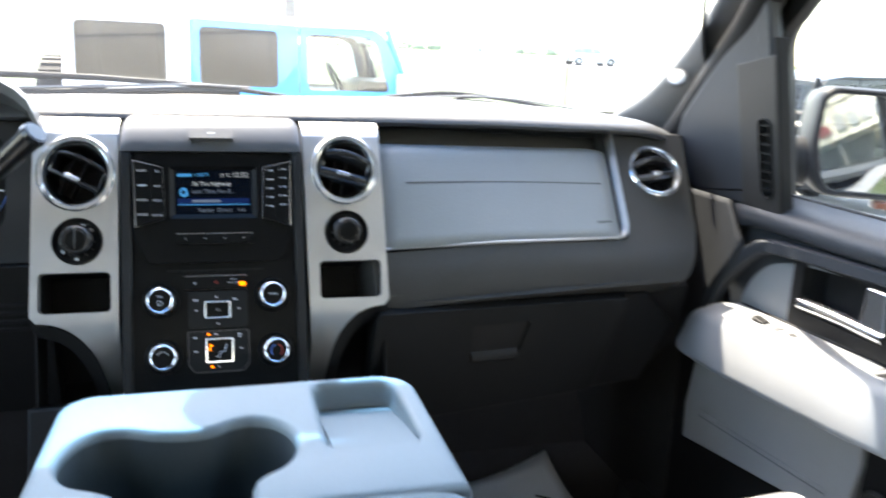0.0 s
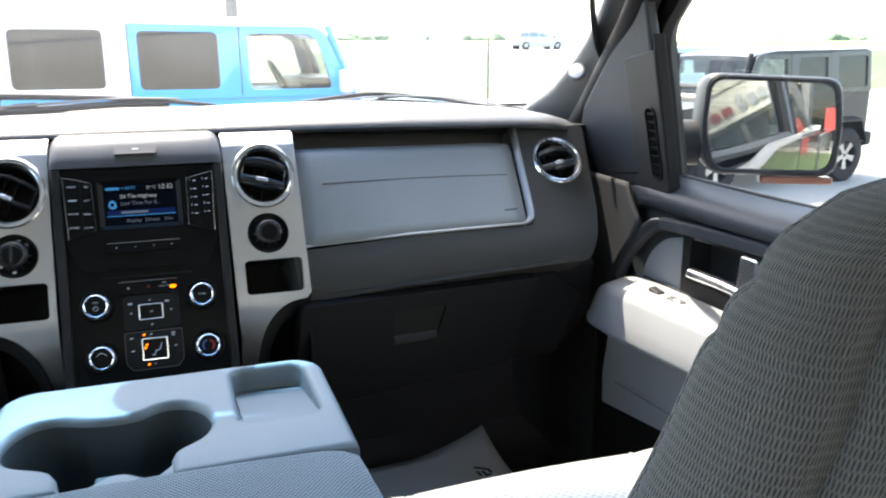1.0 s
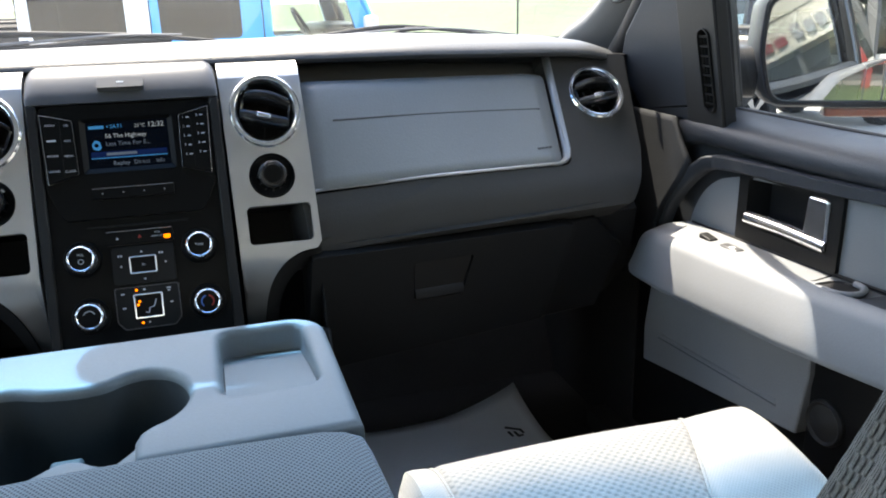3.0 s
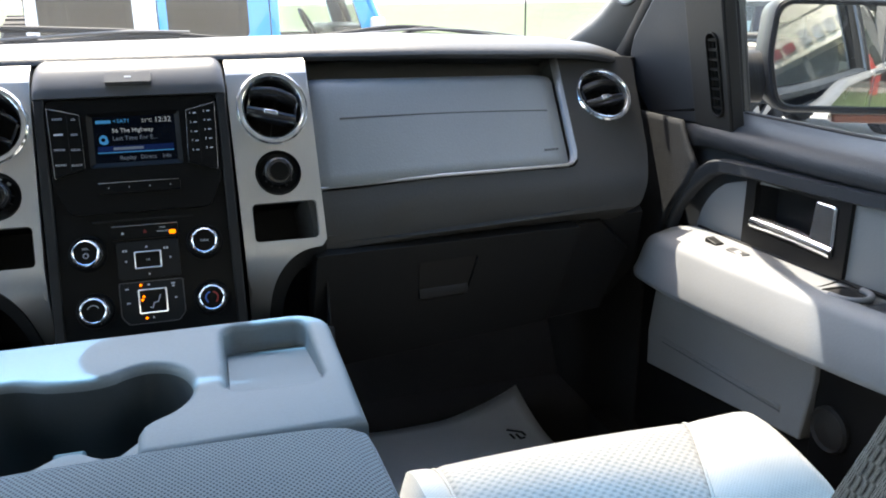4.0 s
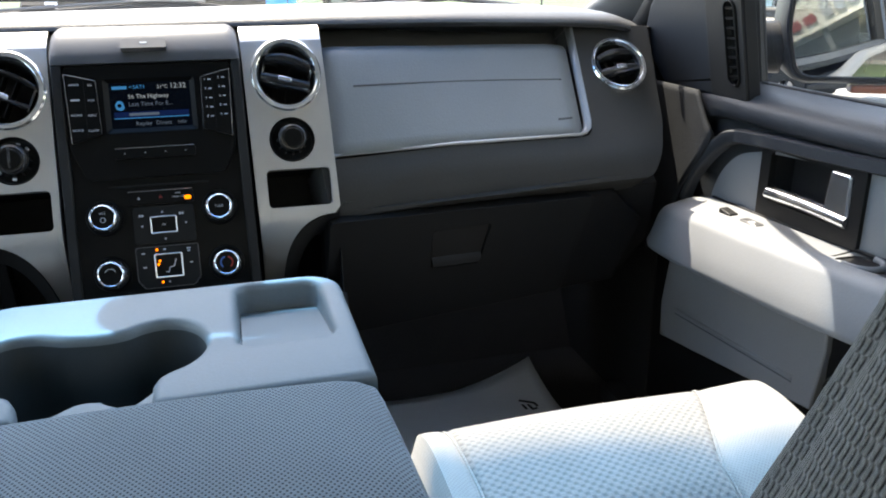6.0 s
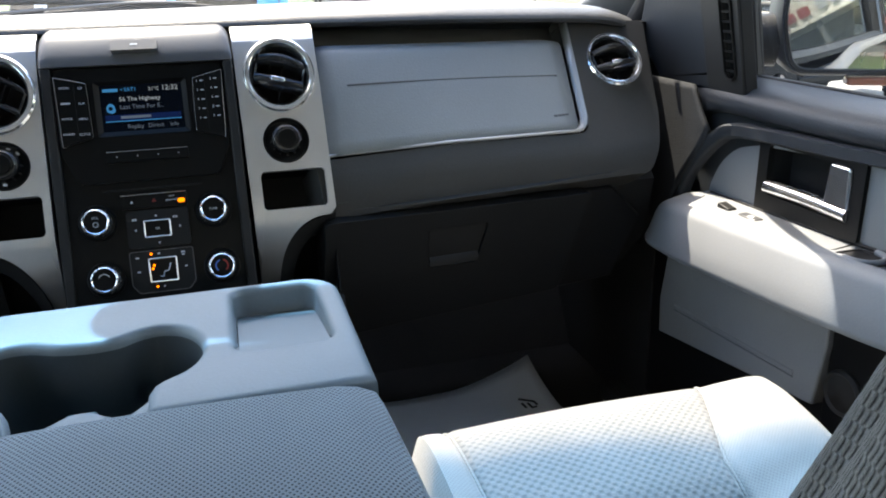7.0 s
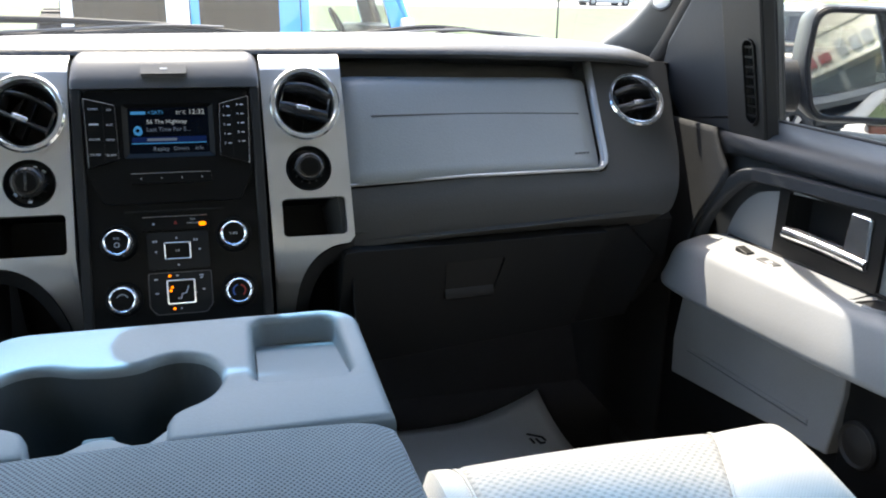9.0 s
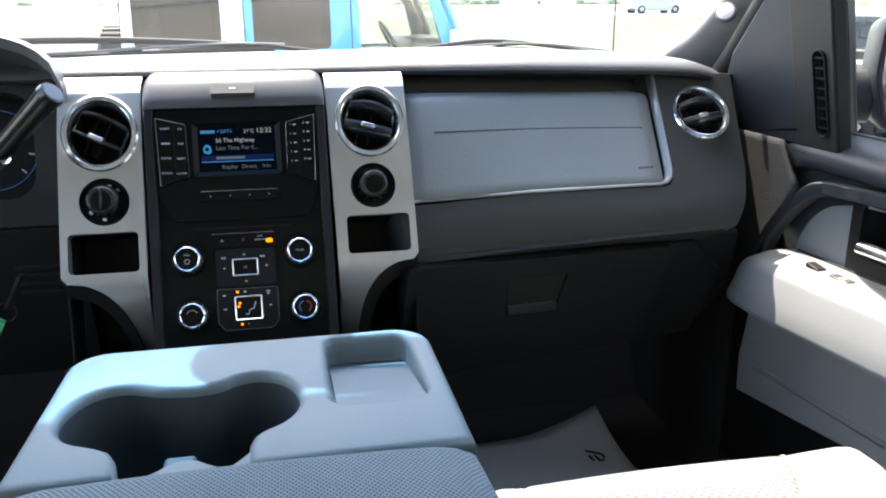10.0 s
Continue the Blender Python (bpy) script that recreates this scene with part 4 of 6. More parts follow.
def rotary(m, label):
    k = thing("rotary_knob", m, label, "knob", "rotary knobs of the centre stack")
    part("collar", lathe([(0.0235, -0.002), (0.0235, 0.001), (0.0215, 0.004), (0.0200, 0.0045), (0.0, 0.0045)], 36), PIANO, k, "black gloss collar")
    part("body", lathe([(0.0162, 0.004), (0.0158, 0.016), (0.0145, 0.0185), (0.0, 0.0185)], 36), PIANO, k)
    rim = lathe([(0.0186, 0.006), (0.0184, 0.0125), (0.0176, 0.0168), (0.0164, 0.0194), (0.0150, 0.0204), (0.0141, 0.0198), (0.0136, 0.0182), (0.0150, 0.010)], 48)
    part("rim", rim, KNOBRIM, k, "bright chrome rim")
    for i in range(6):
        a = radians(60 * i + 20)
        g = box(-0.0011, 0.0150, 0.0100, 0.0011, 0.0190, 0.0190)
        g.transform(Matrix.Rotation(a, 4, "Z"))
        part("grip", g, PIANO, k)
    return k


KNOB = Matrix.Diagonal((0.93, 0.93, 1, 1))
k1 = rotary(SM @ pose(-0.0660, -0.1640, 0.0005) @ KNOB, "round black volume knob with a chrome rim")
words("VOL", 0.0042, 0, 0.005, 0.0187, WHITE_INK, k1, "CENTER", "knob_lettering")
part("power_mark", plate(circle(0, -0.0035, 0.0034, 20), [circle(0, -0.0035, 0.0026, 20)], 0.0185, 0.0189), WHITE_INK, k1)
k2 = rotary(SM @ pose(0.0680, -0.1610, 0.0005) @ KNOB, "round black tuning knob with a chrome rim")
words("TUNE", 0.0042, 0, 0.0, 0.0187, WHITE_INK, k2, "CENTER", "knob_lettering")
k3 = rotary(SM @ pose(-0.0635, -0.2325, 0.0005) @ KNOB, "round black fan knob with a chrome rim")
part("arc_mark", plate([(0.0075 * math.cos(a), 0.0075 * math.sin(a)) for a in np.linspace(0.4, 2.7, 12)] + [(0.0066 * math.cos(a), 0.0066 * math.sin(a)) for a in np.linspace(2.7, 0.4, 12)], (), 0.0185, 0.0189), WHITE_INK, k3)
k4 = rotary(SM @ pose(0.0705, -0.2310, 0.0005) @ KNOB, "round black temperature knob marked blue and red")
part("cold_arc", plate([(0.0085 * math.cos(a), 0.0085 * math.sin(a)) for a in np.linspace(1.8, 4.0, 14)] + [(0.0068 * math.cos(a), 0.0068 * math.sin(a)) for a in np.linspace(4.0, 1.8, 14)], (), 0.0185, 0.0189), BLUE_INK, k4, "blue arc")
part("warm_arc", plate([(0.0085 * math.cos(a), 0.0085 * math.sin(a)) for a in np.linspace(-0.9, 1.3, 14)] + [(0.0068 * math.cos(a), 0.0068 * math.sin(a)) for a in np.linspace(1.3, -0.9, 14)], (), 0.0185, 0.0189), RED_INK, k4, "red arc")

# round dials beneath the vents
for sgn, lab in ((-1, "black rotary drive switch in a round recess"), (1, "black socket cover in a round recess")):
    d = thing("round_switch" if sgn < 0 else "power_socket", SM @ pose(*on_side(sgn, 0.1655, -0.083), 0.0), lab, "switch" if sgn < 0 else "socket")
    part("recess", lathe([(0.0287, 0.0064), (0.0265, 0.0035), (0.0255, -0.002), (0.020, -0.004), (0.0, -0.004)], 40), BLACKP, d)
    barrel = lathe([(0.0190, -0.004), (0.0182, 0.012), (0.0178, 0.0165), (0.0168, 0.0200), (0.0150, 0.0218), (0.0, 0.0225)], 32)
    barrel.transform(pose(0, 0.0022, 0, 5, 0, 0))
    part("barrel", barrel, VANE, d)
    cap_disc = lathe([(0.0122, 0.0200), (0.0122, 0.0228), (0.0112, 0.0240), (0.0, 0.0244)], 32)
    cap_disc.transform(pose(0, 0.0022, 0, 5, 0, 0))
    part("cap_disc", cap_disc, PIANO, d)
    for k in range(12):
        g = box(-0.0009, 0.0172, -0.002, 0.0009, 0.0190, 0.0115)
        g.transform(Matrix.Rotation(radians(30 * k), 4, "Z"))
        part("grip", g, BLACKP, d)
    if sgn < 0:
        part("pointer", box(-0.0014, -0.0105, 0.0225, 0.0014, 0.0125, 0.0262), VANE, d, bevel=0.0006)
        for a in (215, 265, 75, 45):
            b = box(-0.002, 0.0195, -0.0015, 0.002, 0.0222, 0.0010)
            b.transform(Matrix.Rotation(radians(a - 90), 4, "Z"))
            part("mark", b, WHITE_INK, d)
    else:
        part("mark", box(-0.004, 0.0185, -0.003, 0.004, 0.0205, -0.0010), WHITE_INK, d)


def air_vent(m, r, turn, label, slim=1.0):
    v = thing("air_vent", m, label, "air vent", "round dashboard vents")
    part("ring", lathe([(r + 0.0010, -0.014), (r + 0.0012, 0.0), (r + 0.001, 0.006), (r - 0.001, 0.0085), (r - 0.004, 0.0085), (r - 0.0052, 0.0066), (r - 0.0060, 0.0076), (r - 0.0085, 0.002), (r - 0.0095, -0.005), (r - 0.007, -0.006), (r, -0.004)], 56), CHROME, v, "polished chrome ring")
    part("bowl", lathe([(r - 0.0088, 0.001), (r - 0.0105, -0.018), (r - 0.018, -0.032), (0.0, -0.034)], 40), BLACKP, v, "black recessed bowl")
    q = r - 0.0102
    rot = Matrix.Rotation(radians(turn), 4, "Z")
    for yy in (0.46, -0.22):
        half = q * math.sqrt(1 - yy * yy) * 0.96
        bow = 0.004
        ringsv = []
        for t in np.linspace(-1, 1, 9):
            y0 = q * yy + bow * (1 - t * t) * (1 if yy > 0 else -0.3)
            dep = 0.004 + 0.005 * (1 - t * t)
            ringsv.append([(half * t, y0 + h * slim, dep + d) for h, d in ((0.0075, -0.013), (0.0068, -0.0065), (0.0048, -0.0015), (0.0020, 0.0008), (-0.0015, 0.0008), (-0.0046, -0.0012), (-0.0070, -0.0055), (-0.0080, -0.018), (-0.0030, -0.020))])
        bm = loft(ringsv)
        bm.transform(rot)
        part("vane", bm, VANE, v, smooth=60)
    for sx in (-1, 1):
        bm = loft([[(sx * q * 0.86, y, 0.003), (sx * q * 0.93, y, 0.001), (sx * q * 0.9, y, -0.02), (sx * q * 0.83, y, -0.02)] for y in np.linspace(-q * 0.42, q * 0.42, 5)])
        bm.transform(rot)
        part("bracket", bm, VANE, v, smooth=0)
    for x0 in (-0.35, 0.1):
        bm = box(q * x0 - 0.0008, -q * 0.8, -0.026, q * x0 + 0.0008, q * 0.8, -0.010)
        bm.transform(rot)
        part("rear_vane", bm, BLACKP, v)
    tab = box(-0.0095, -q * 0.20 - 0.0032, 0.006, 0.0075, -q * 0.20 + 0.0022, 0.0125)
    tab.transform(rot)
    part("tab", tab, SATIN, v, "satin silver thumb tab", bevel=0.0012)
    return v


OVAL = Matrix.Diagonal((1, 1.08, 1, 1))
air_vent(SM @ pose(*on_side(-1, 0.166, -0.0005), 0.0045, -3, 0, 0) @ OVAL, 0.0432, -24, "round black vent in a chrome ring, turned", 0.42)
air_vent(SM @ pose(0.166, -0.0005, 0.0045, -3, 0, 0) @ OVAL, 0.0432, -14, "round black vent in a chrome ring")
air_vent(PM @ pose(VA, VB, 0.0, -6, -8, 0), 0.0462, 4, "round black vent in a chrome ring beside the door")

# ---- driver side of the dash ----
clus = thing("instrument_cluster", pose(-0.42, 0.03, 1.37, 72, 0, 0), "hooded black instrument cluster with lit dials", "instrument cluster")
hoodr = []
for t in np.linspace(0, 1, 33):
    cx = -0.23 + 0.452 * t
    rise = 0.048 * max(0.0, math.sin(math.pi * t)) ** 0.42
    cz = 0.098 + rise - 0.03 * abs(2 * t - 1) ** 10
    hoodr.append([(cx, cz - 0.012, -0.20), (cx, cz + 0.004, -0.22), (cx, cz + 0.010, -0.05), (cx, cz + 0.008, 0.03), (cx, cz, 0.048), (cx, cz - 0.012, 0.044), (cx, cz - 0.018, 0.03), (cx, cz - 0.018, -0.05)])
part("hood", loft(hoodr), DASH, clus, "charcoal grained hood")
part("face", plate(rrect(-0.215, -0.075, 0.185, 0.14, 0.02), (), -0.05, -0.04), PIANO, clus, "black dial face")
part("surround", plate(rrect(-0.23, -0.090, 0.215, 0.088, 0.01), [rrect(-0.205, -0.055, 0.172, 0.078, 0.03)], -0.05, -0.005), SURROUND, clus, "dark surround", bevel=0.004)
for cx in (-0.09, 0.115):
    dial = part("dial", plate(circle(cx, 0.012, 0.052, 40), [circle(cx, 0.012, 0.0512, 40)], -0.04, -0.037), BLUE_INK, clus, "dim blue dial ring")
    for k in range(9):
        a = radians(-40 + 32 * k)
        b = box(0.040, -0.0008, -0.0398, 0.047, 0.0008, -0.0385)
        b.transform(Matrix.Translation((cx, 0.012, 0)) @ Matrix.Rotation(a, 4, "Z"))
        part("dial_mark", b, WHITE_INK, dial)
UNDER = Matrix.Translation((0, -0.095, 0.0)) @ Matrix.Rotation(radians(30), 4, "X") @ Matrix.Translation((0, 0.095, 0.0))
cover_low = plate(rrect(-0.25, -0.31, 0.215, -0.095, 0.015), (), -0.06, 0.0)
cover_low.transform(UNDER)
part("lower_cover", cover_low, GLOVE, clus, "black lower cover", bevel=0.006)
for k in range(4):
    rib = box(0.135, -0.150 - 0.012 * k, -0.0005, 0.190, -0.1445 - 0.012 * k, 0.0018)
    rib.transform(UNDER)
    part("slot", rib, RUBBER, clus, bevel=0.001)

stalk = thing("gear_selector", pose(0, 0, 0), "black column gear lever with a grey disc in its end", "gear lever")
sa, sb = Vector((-0.305, -0.045, 1.340)), Vector((-0.180, -0.115, 1.455))
ax = (sb - sa).normalized()
part("shaft", tube([sa - ax * 0.06, sa, sa + ax * 0.06, sa + ax * 0.075], 0.011, 16), BLACKP, stalk)
part("collar", tube([sa + ax * 0.055, sa + ax * 0.075], 0.0135, 16), CHROME, stalk, "chrome collar")
part("grip", tube([sa + ax * 0.07, sa + ax * 0.085, sb - ax * 0.012, sb - ax * 0.003], 0.0105, 18, 1.36), VANE, stalk, "black glossy grip")
part("cap", tube([sb - ax * 0.004, sb, sb + ax * 0.0025], 0.0143, 24, 0.9), VANE, stalk, "black glossy rim of the end cap")
part("cap_disc", tube([sb + ax * 0.002, sb + ax * 0.0035], 0.0112, 24, 0.96), GUNMETAL, stalk, "dull grey disc")
key = thing("key_tag", pose(-0.305, -0.06, 1.148, 0, 28, 0), "bright green plastic tag hanging from the ignition key", "key tag")
part("strap", box(-0.004, -0.001, -0.012, 0.004, 0.001, 0.045), GREEN, key, bevel=0.0008)
part("end", plate(rrect(-0.0075, -0.024, 0.0075, -0.010, 0.002), [circle(0, -0.017, 0.002, 10)], -0.0015, 0.0015), GREEN, key, bevel=0.0005).matrix_local = pose(0, 0, 0, 90, 0, 0)
part("ring", tube([(0.012 * math.cos(a), 0, 0.054 + 0.012 * math.sin(a)) for a in np.linspace(0, 2 * math.pi, 17)], 0.0012, 6), BLACKP, key)
part("key", box(-0.002, -0.010, 0.062, 0.002, 0.010, 0.105), BLACKP, key, bevel=0.001)

# ---- centre console with its folded arm rest ----
con = thing("centre_console", pose(0, 0, 0), "slate grey fold-down console with two cup holders and a tray", "console")
CZ = 1.272
notch = [(-0.0520, -0.5852), (-0.0570, -0.5600), (-0.0620, -0.5500), (-0.0720, -0.5430), (-0.0900, -0.5330), (-0.0995, -0.5200), (-0.1035, -0.5010), (-0.0980, -0.4780), (-0.0880, -0.4640), (-0.0770, -0.4585), (-0.0640, -0.4590),
         (-0.0520, -0.4640), (-0.0420, -0.4680), (-0.0200, -0.4715), (-0.0020, -0.4690), (0.0090, -0.4615), (0.0180, -0.4575), (0.0280, -0.4565), (0.0420, -0.4630), (0.0525, -0.4780), (0.0575, -0.4990), (0.0540, -0.5180), (0.0450, -0.5330), (0.0330, -0.5420), (0.0265, -0.5490), (0.0240, -0.5580), (0.0240, -0.5852)]
notch = notch[:2] + [tuple(q[:2]) for q in smoothline([(a, b, 0) for a, b in notch[2:-2]], 3)] + notch[-2:]
edge = [(0.1670, -0.5852)] + [(0.1675 - 0.032 + 0.032 * math.cos(a), -0.3880 - 0.032 + 0.032 * math.sin(a)) for a in np.linspace(0, math.pi / 2, 10)]
edge += [(0.0200, -0.3890)] + [(-0.1185 + 0.030 + 0.030 * math.cos(a), -0.3900 - 0.030 + 0.030 * math.sin(a)) for a in np.linspace(math.pi / 2, math.pi, 10)] + [(-0.1200, -0.5852)]
tray_hole = rrect(0.0805, -0.5170, 0.1485, -0.4010, 0.012, 6)
part("top", soft_plate(notch + edge, [tray_hole], CZ - 0.030, CZ, 0.0065), CONSOLE, con, "slate grey moulded top", smooth=60)
well_rear = [(0.0225, -0.5700), (0.0120, -0.5820), (0.0010, -0.5770), (-0.0070, -0.5705), (-0.0150, -0.5685), (-0.0230, -0.5715), (-0.0330, -0.5800), (-0.0450, -0.5860), (-0.0540, -0.5800)]
well_rear = [tuple(q[:2]) for q in smoothline([(a, b, 0) for a, b in well_rear], 4)]
ring = notch[1:-1] + well_rear
cen = Vector((-0.022, -0.512))
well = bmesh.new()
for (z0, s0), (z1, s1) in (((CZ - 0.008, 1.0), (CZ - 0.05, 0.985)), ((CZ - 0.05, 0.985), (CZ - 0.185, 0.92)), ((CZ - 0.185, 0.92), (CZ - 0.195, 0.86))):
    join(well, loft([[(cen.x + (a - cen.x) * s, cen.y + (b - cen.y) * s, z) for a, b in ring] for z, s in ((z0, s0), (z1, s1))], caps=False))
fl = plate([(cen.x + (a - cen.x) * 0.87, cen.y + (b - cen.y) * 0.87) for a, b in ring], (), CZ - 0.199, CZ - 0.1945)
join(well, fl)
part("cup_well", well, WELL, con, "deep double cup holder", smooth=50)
scal = [(-0.0600, -0.5900)] + [(-0.0560, -0.5800)] + well_rear[::-1] + [(0.0260, -0.5640), (0.0270, -0.5900)]
part("cup_lip", plate(scal, (), CZ - 0.05, CZ - 0.003), CONSOLE, con, "scalloped rear lip of the cup holder", bevel=0.003)
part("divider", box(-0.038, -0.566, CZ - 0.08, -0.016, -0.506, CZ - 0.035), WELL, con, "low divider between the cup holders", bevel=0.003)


def tray_z(b):
    """Floor of the tray: deep in front, running out level with the top at its rear."""
    q = min(1.0, max(0.0, (b + 0.524) / 0.118))
    return CZ - 0.0001 - 0.0235 * q ** 1.2


tr = bmesh.new()
join(tr, loft([[(0.1145 + (a - 0.1145) * 1.03, -0.459 + (b + 0.459) * 1.02, max(CZ - 0.006, tray_z(b) - 0.004) if b > -0.505 else CZ - 0.004) for a, b in tray_hole], [(0.1145 + (a - 0.1145) * 0.985, -0.459 + (b + 0.459) * 0.995, min(CZ - 0.004, tray_z(b) + 0.003)) for a, b in tray_hole], [(0.1145 + (a - 0.1145) * 0.955, -0.459 + (b + 0.459) * 0.985, tray_z(b) - 0.0005) for a, b in tray_hole]], caps=False))
join(tr, loft([[(x, b, tray_z(b)) for x in np.linspace(0.0825, 0.1465, 15)] for b in np.linspace(-0.5242, -0.4035, 20)], closed=False))
part("tray", tr, CONSOLE, con, "shallow sloping coin tray", smooth=60)
part("body", loft([[(x, y, z) for x, y in rrect(-0.105 + 0.3 * d, -0.585, 0.160 - 0.2 * d, -0.400 - 0.35 * d, 0.02)] for z, d in ((CZ - 0.012, 0.0), (1.15, 0.02), (0.98, 0.06))], caps=False), DOORDARK, con, "dark body below the top")
arm = []
for y, dz, dw in ((-0.5862, -0.022, -0.002), (-0.5863, -0.009, -0.001), (-0.5875, -0.0032, 0.0), (-0.594, -0.0010, 0.001), (-0.64, 0.001, 0.002), (-0.70, 0.002, 0.003), (-0.95, -0.004, 0.006), (-1.25, -0.015, 0.008), (-1.35, -0.03, 0.0)):
    x0, x1, z1, z0 = -0.122 - dw, 0.169 + dw, CZ + 0.0005 + dz, CZ - 0.10
    prof = [(x1, z0), (x1 + 0.002, z1 - 0.035), (x1 - 0.001, z1 - 0.016), (x1 - 0.006, z1 - 0.006), (x1 - 0.016, z1 - 0.0012)] + [(x, z1 + 0.004 * (1 - ((x - 0.0235) / 0.146) ** 2)) for x in np.linspace(x1 - 0.03, x0 + 0.03, 9)] + [(x0 + 0.016, z1 - 0.0012), (x0 + 0.006, z1 - 0.006), (x0 + 0.001, z1 - 0.016), (x0 - 0.002, z1 - 0.035), (x0, z0)]
    arm.append([(x, y, z) for x, z in prof])
part("arm_cushion", loft(arm), CLOTH_ARM, con, "blue-grey mesh cloth arm rest cushion")
part("pedestal", box(-0.14, -1.3, FLOOR_Z, 0.16, -0.46, 1.0), BLACKP, con, bevel=0.01)

# ---- front seats ----
SEAT = Vector((0.49, -0.50, FLOOR_Z))


def make_seat(m):
    seat = thing("front_seat", m, "light grey cloth front seat with a charcoal knit back", "car seat", "front seats")
    yz = smoothline([(0, -0.300, 0.80), (0, -0.272, 0.87), (0, -0.258, 0.94), (0, -0.260, 0.992), (0, -0.276, 1.018), (0, -0.312, 1.030), (0, -0.36, 1.027), (0, -0.43, 1.014), (0, -0.47, 0.998), (0, -0.55, 0.990), (0, -0.66, 0.985), (0, -0.80, 0.99)], 5)
    cols = 49

    def point(i, j):
        _, y, z = yz[j]
        s = i / (cols - 1)
        # widths: bolsters taper the middle panel towards the rear
        back = max(0.0, -(y + 0.262))
        xl, xr = 0.292 + 0.05 * back, 0.636 - 0.40 * min(back, 0.16)
        el, er = 0.243, 0.752
        if s < 0.14:
            t = s / 0.14
            x = el + (xl - el) * t
            e = 1 - t
        elif s > 0.78:
            t = (s - 0.78) / 0.22
            x = xr + (er - xr) * t
            e = t
        else:
            t = (s - 0.14) / 0.64
            x, e = xl + (xr - xl) * t, 0.0
        rise = lerp(back, [0, 0.03, 0.15, 0.4], [0.0, 0.006, 0.02, 0.04])
        if s > 0.78 or s < 0.14:
            z += rise * math.sin(math.pi * min(1, e * 0.62)) if s > 0.78 else rise * 0.5 * math.sin(math.pi * min(1, e * 0.8))
            fall = max(0.0, (e - (0.55 if s > 0.78 else 0.5)) / 0.5)
            z -= 0.16 * fall ** 2.4
            y -= 0.035 * fall ** 2 * max(0.0, 1 - back / 0.1)
        else:
            z -= 0.010 * (2 * t - 1) ** 2 * 0 - 0.004 * math.sin(math.pi * t)
        near = min(abs(s - 0.14), abs(s - 0.78))
        z -= 0.006 * math.exp(-(near / 0.008) ** 2)
        if 0.14 < s < 0.78:
            z -= 0.014 * math.exp(-((y + 0.475) / 0.009) ** 2)
        return Vector((x, y, z)) - SEAT

    iL, iR = round(0.14 * (cols - 1)), round(0.78 * (cols - 1))
    for nm, a, b, mt, lab in (("inner_bolster", 0, iL, CLOTH_SIDE, "smooth light grey cloth bolster"), ("cushion_panel", iL, iR, CLOTH_SEAT, "dimpled light grey cloth panel"), ("outer_bolster", iR, cols - 1, CLOTH_SIDE, "smooth light grey cloth bolster")):
        o = part(nm, loft([[point(i, j) for i in range(a, b + 1)] for j in range(len(yz))], closed=False), mt, seat, lab, smooth=60)
        th = o.modifiers.new("thick", "SOLIDIFY")
        th.thickness, th.offset = 0.02, -1
    for i in (iL, iR):
        part("piping", tube([point(i, j) + Vector((0, 0, 0.0012)) for j in range(10, len(yz))], 0.0017, 8), CLOTH_SIDE, seat)
    base = box(-0.22, -0.30, 0.0, 0.22, 0.19, 0.26)
    part("base", base, BLACKP, seat, "black seat base", bevel=0.02)
    br = []
    zs_ = [0.98, 1.20, 1.33, 1.40, 1.43, 1.453, 1.472, 1.490, 1.506, 1.521, 1.533, 1.542, 1.548]
    xs_ = [0.211, 0.178, 0.170, 0.175, 0.184, 0.190, 0.194, 0.1975, 0.2025, 0.211, 0.229, 0.257, 0.305]
    for z in sorted(list(np.linspace(0.98, 1.36, 8)) + zs_[3:] + [1.476, 1.480, 1.484, 1.487, 1.4935, 1.497, 1.500, 1.503, 1.509, 1.512, 1.515]):
        xl = lerp(z, zs_, xs_)
        xr = 0.98 - xl
        yc = lerp(z, [0.98, 1.20, 1.54], [-0.84, -0.912, -0.980])
        th = lerp(z, [0.98, 1.35, 1.475, 1.533, 1.548], [0.085, 0.062, 0.054, 0.036, 0.014])
        welt = 0.0040 * math.exp(-((z - 1.506) / 0.0042) ** 2) + 0.002 * math.exp(-((z - 1.486) / 0.004) ** 2)
        cx, hw = (xl + xr) / 2, (xr - xl) / 2 - welt
        th -= welt
        rg = []
        for k in range(96):
            a = 2 * math.pi * k / 96
            ca, sa_ = math.cos(a), math.sin(a)
            sx = math.copysign(abs(ca) ** 0.4, ca)
            sy = math.copysign(abs(sa_) ** 0.75, sa_)
            groove = 0.006 * math.exp(-((abs(ca) - 0.86) / 0.025) ** 2) if sa_ < 0 else 0.0
            if ca < -0.3 and z > 1.1:
                groove += 0.007 * math.exp(-((sa_ - 0.35) / 0.07) ** 2)
            rg.append(Vector((cx + (hw - groove) * sx, yc + (th - groove) * sy, z)) - SEAT)
        br.append(rg)
    part("backrest", loft(br, uv=True), CLOTH_BACK, seat, "charcoal knit cloth backrest", smooth=60)
    return seat


seat = make_seat(pose(*SEAT))
driver = copy_thing(seat, pose(-0.49, -0.50, FLOOR_Z))

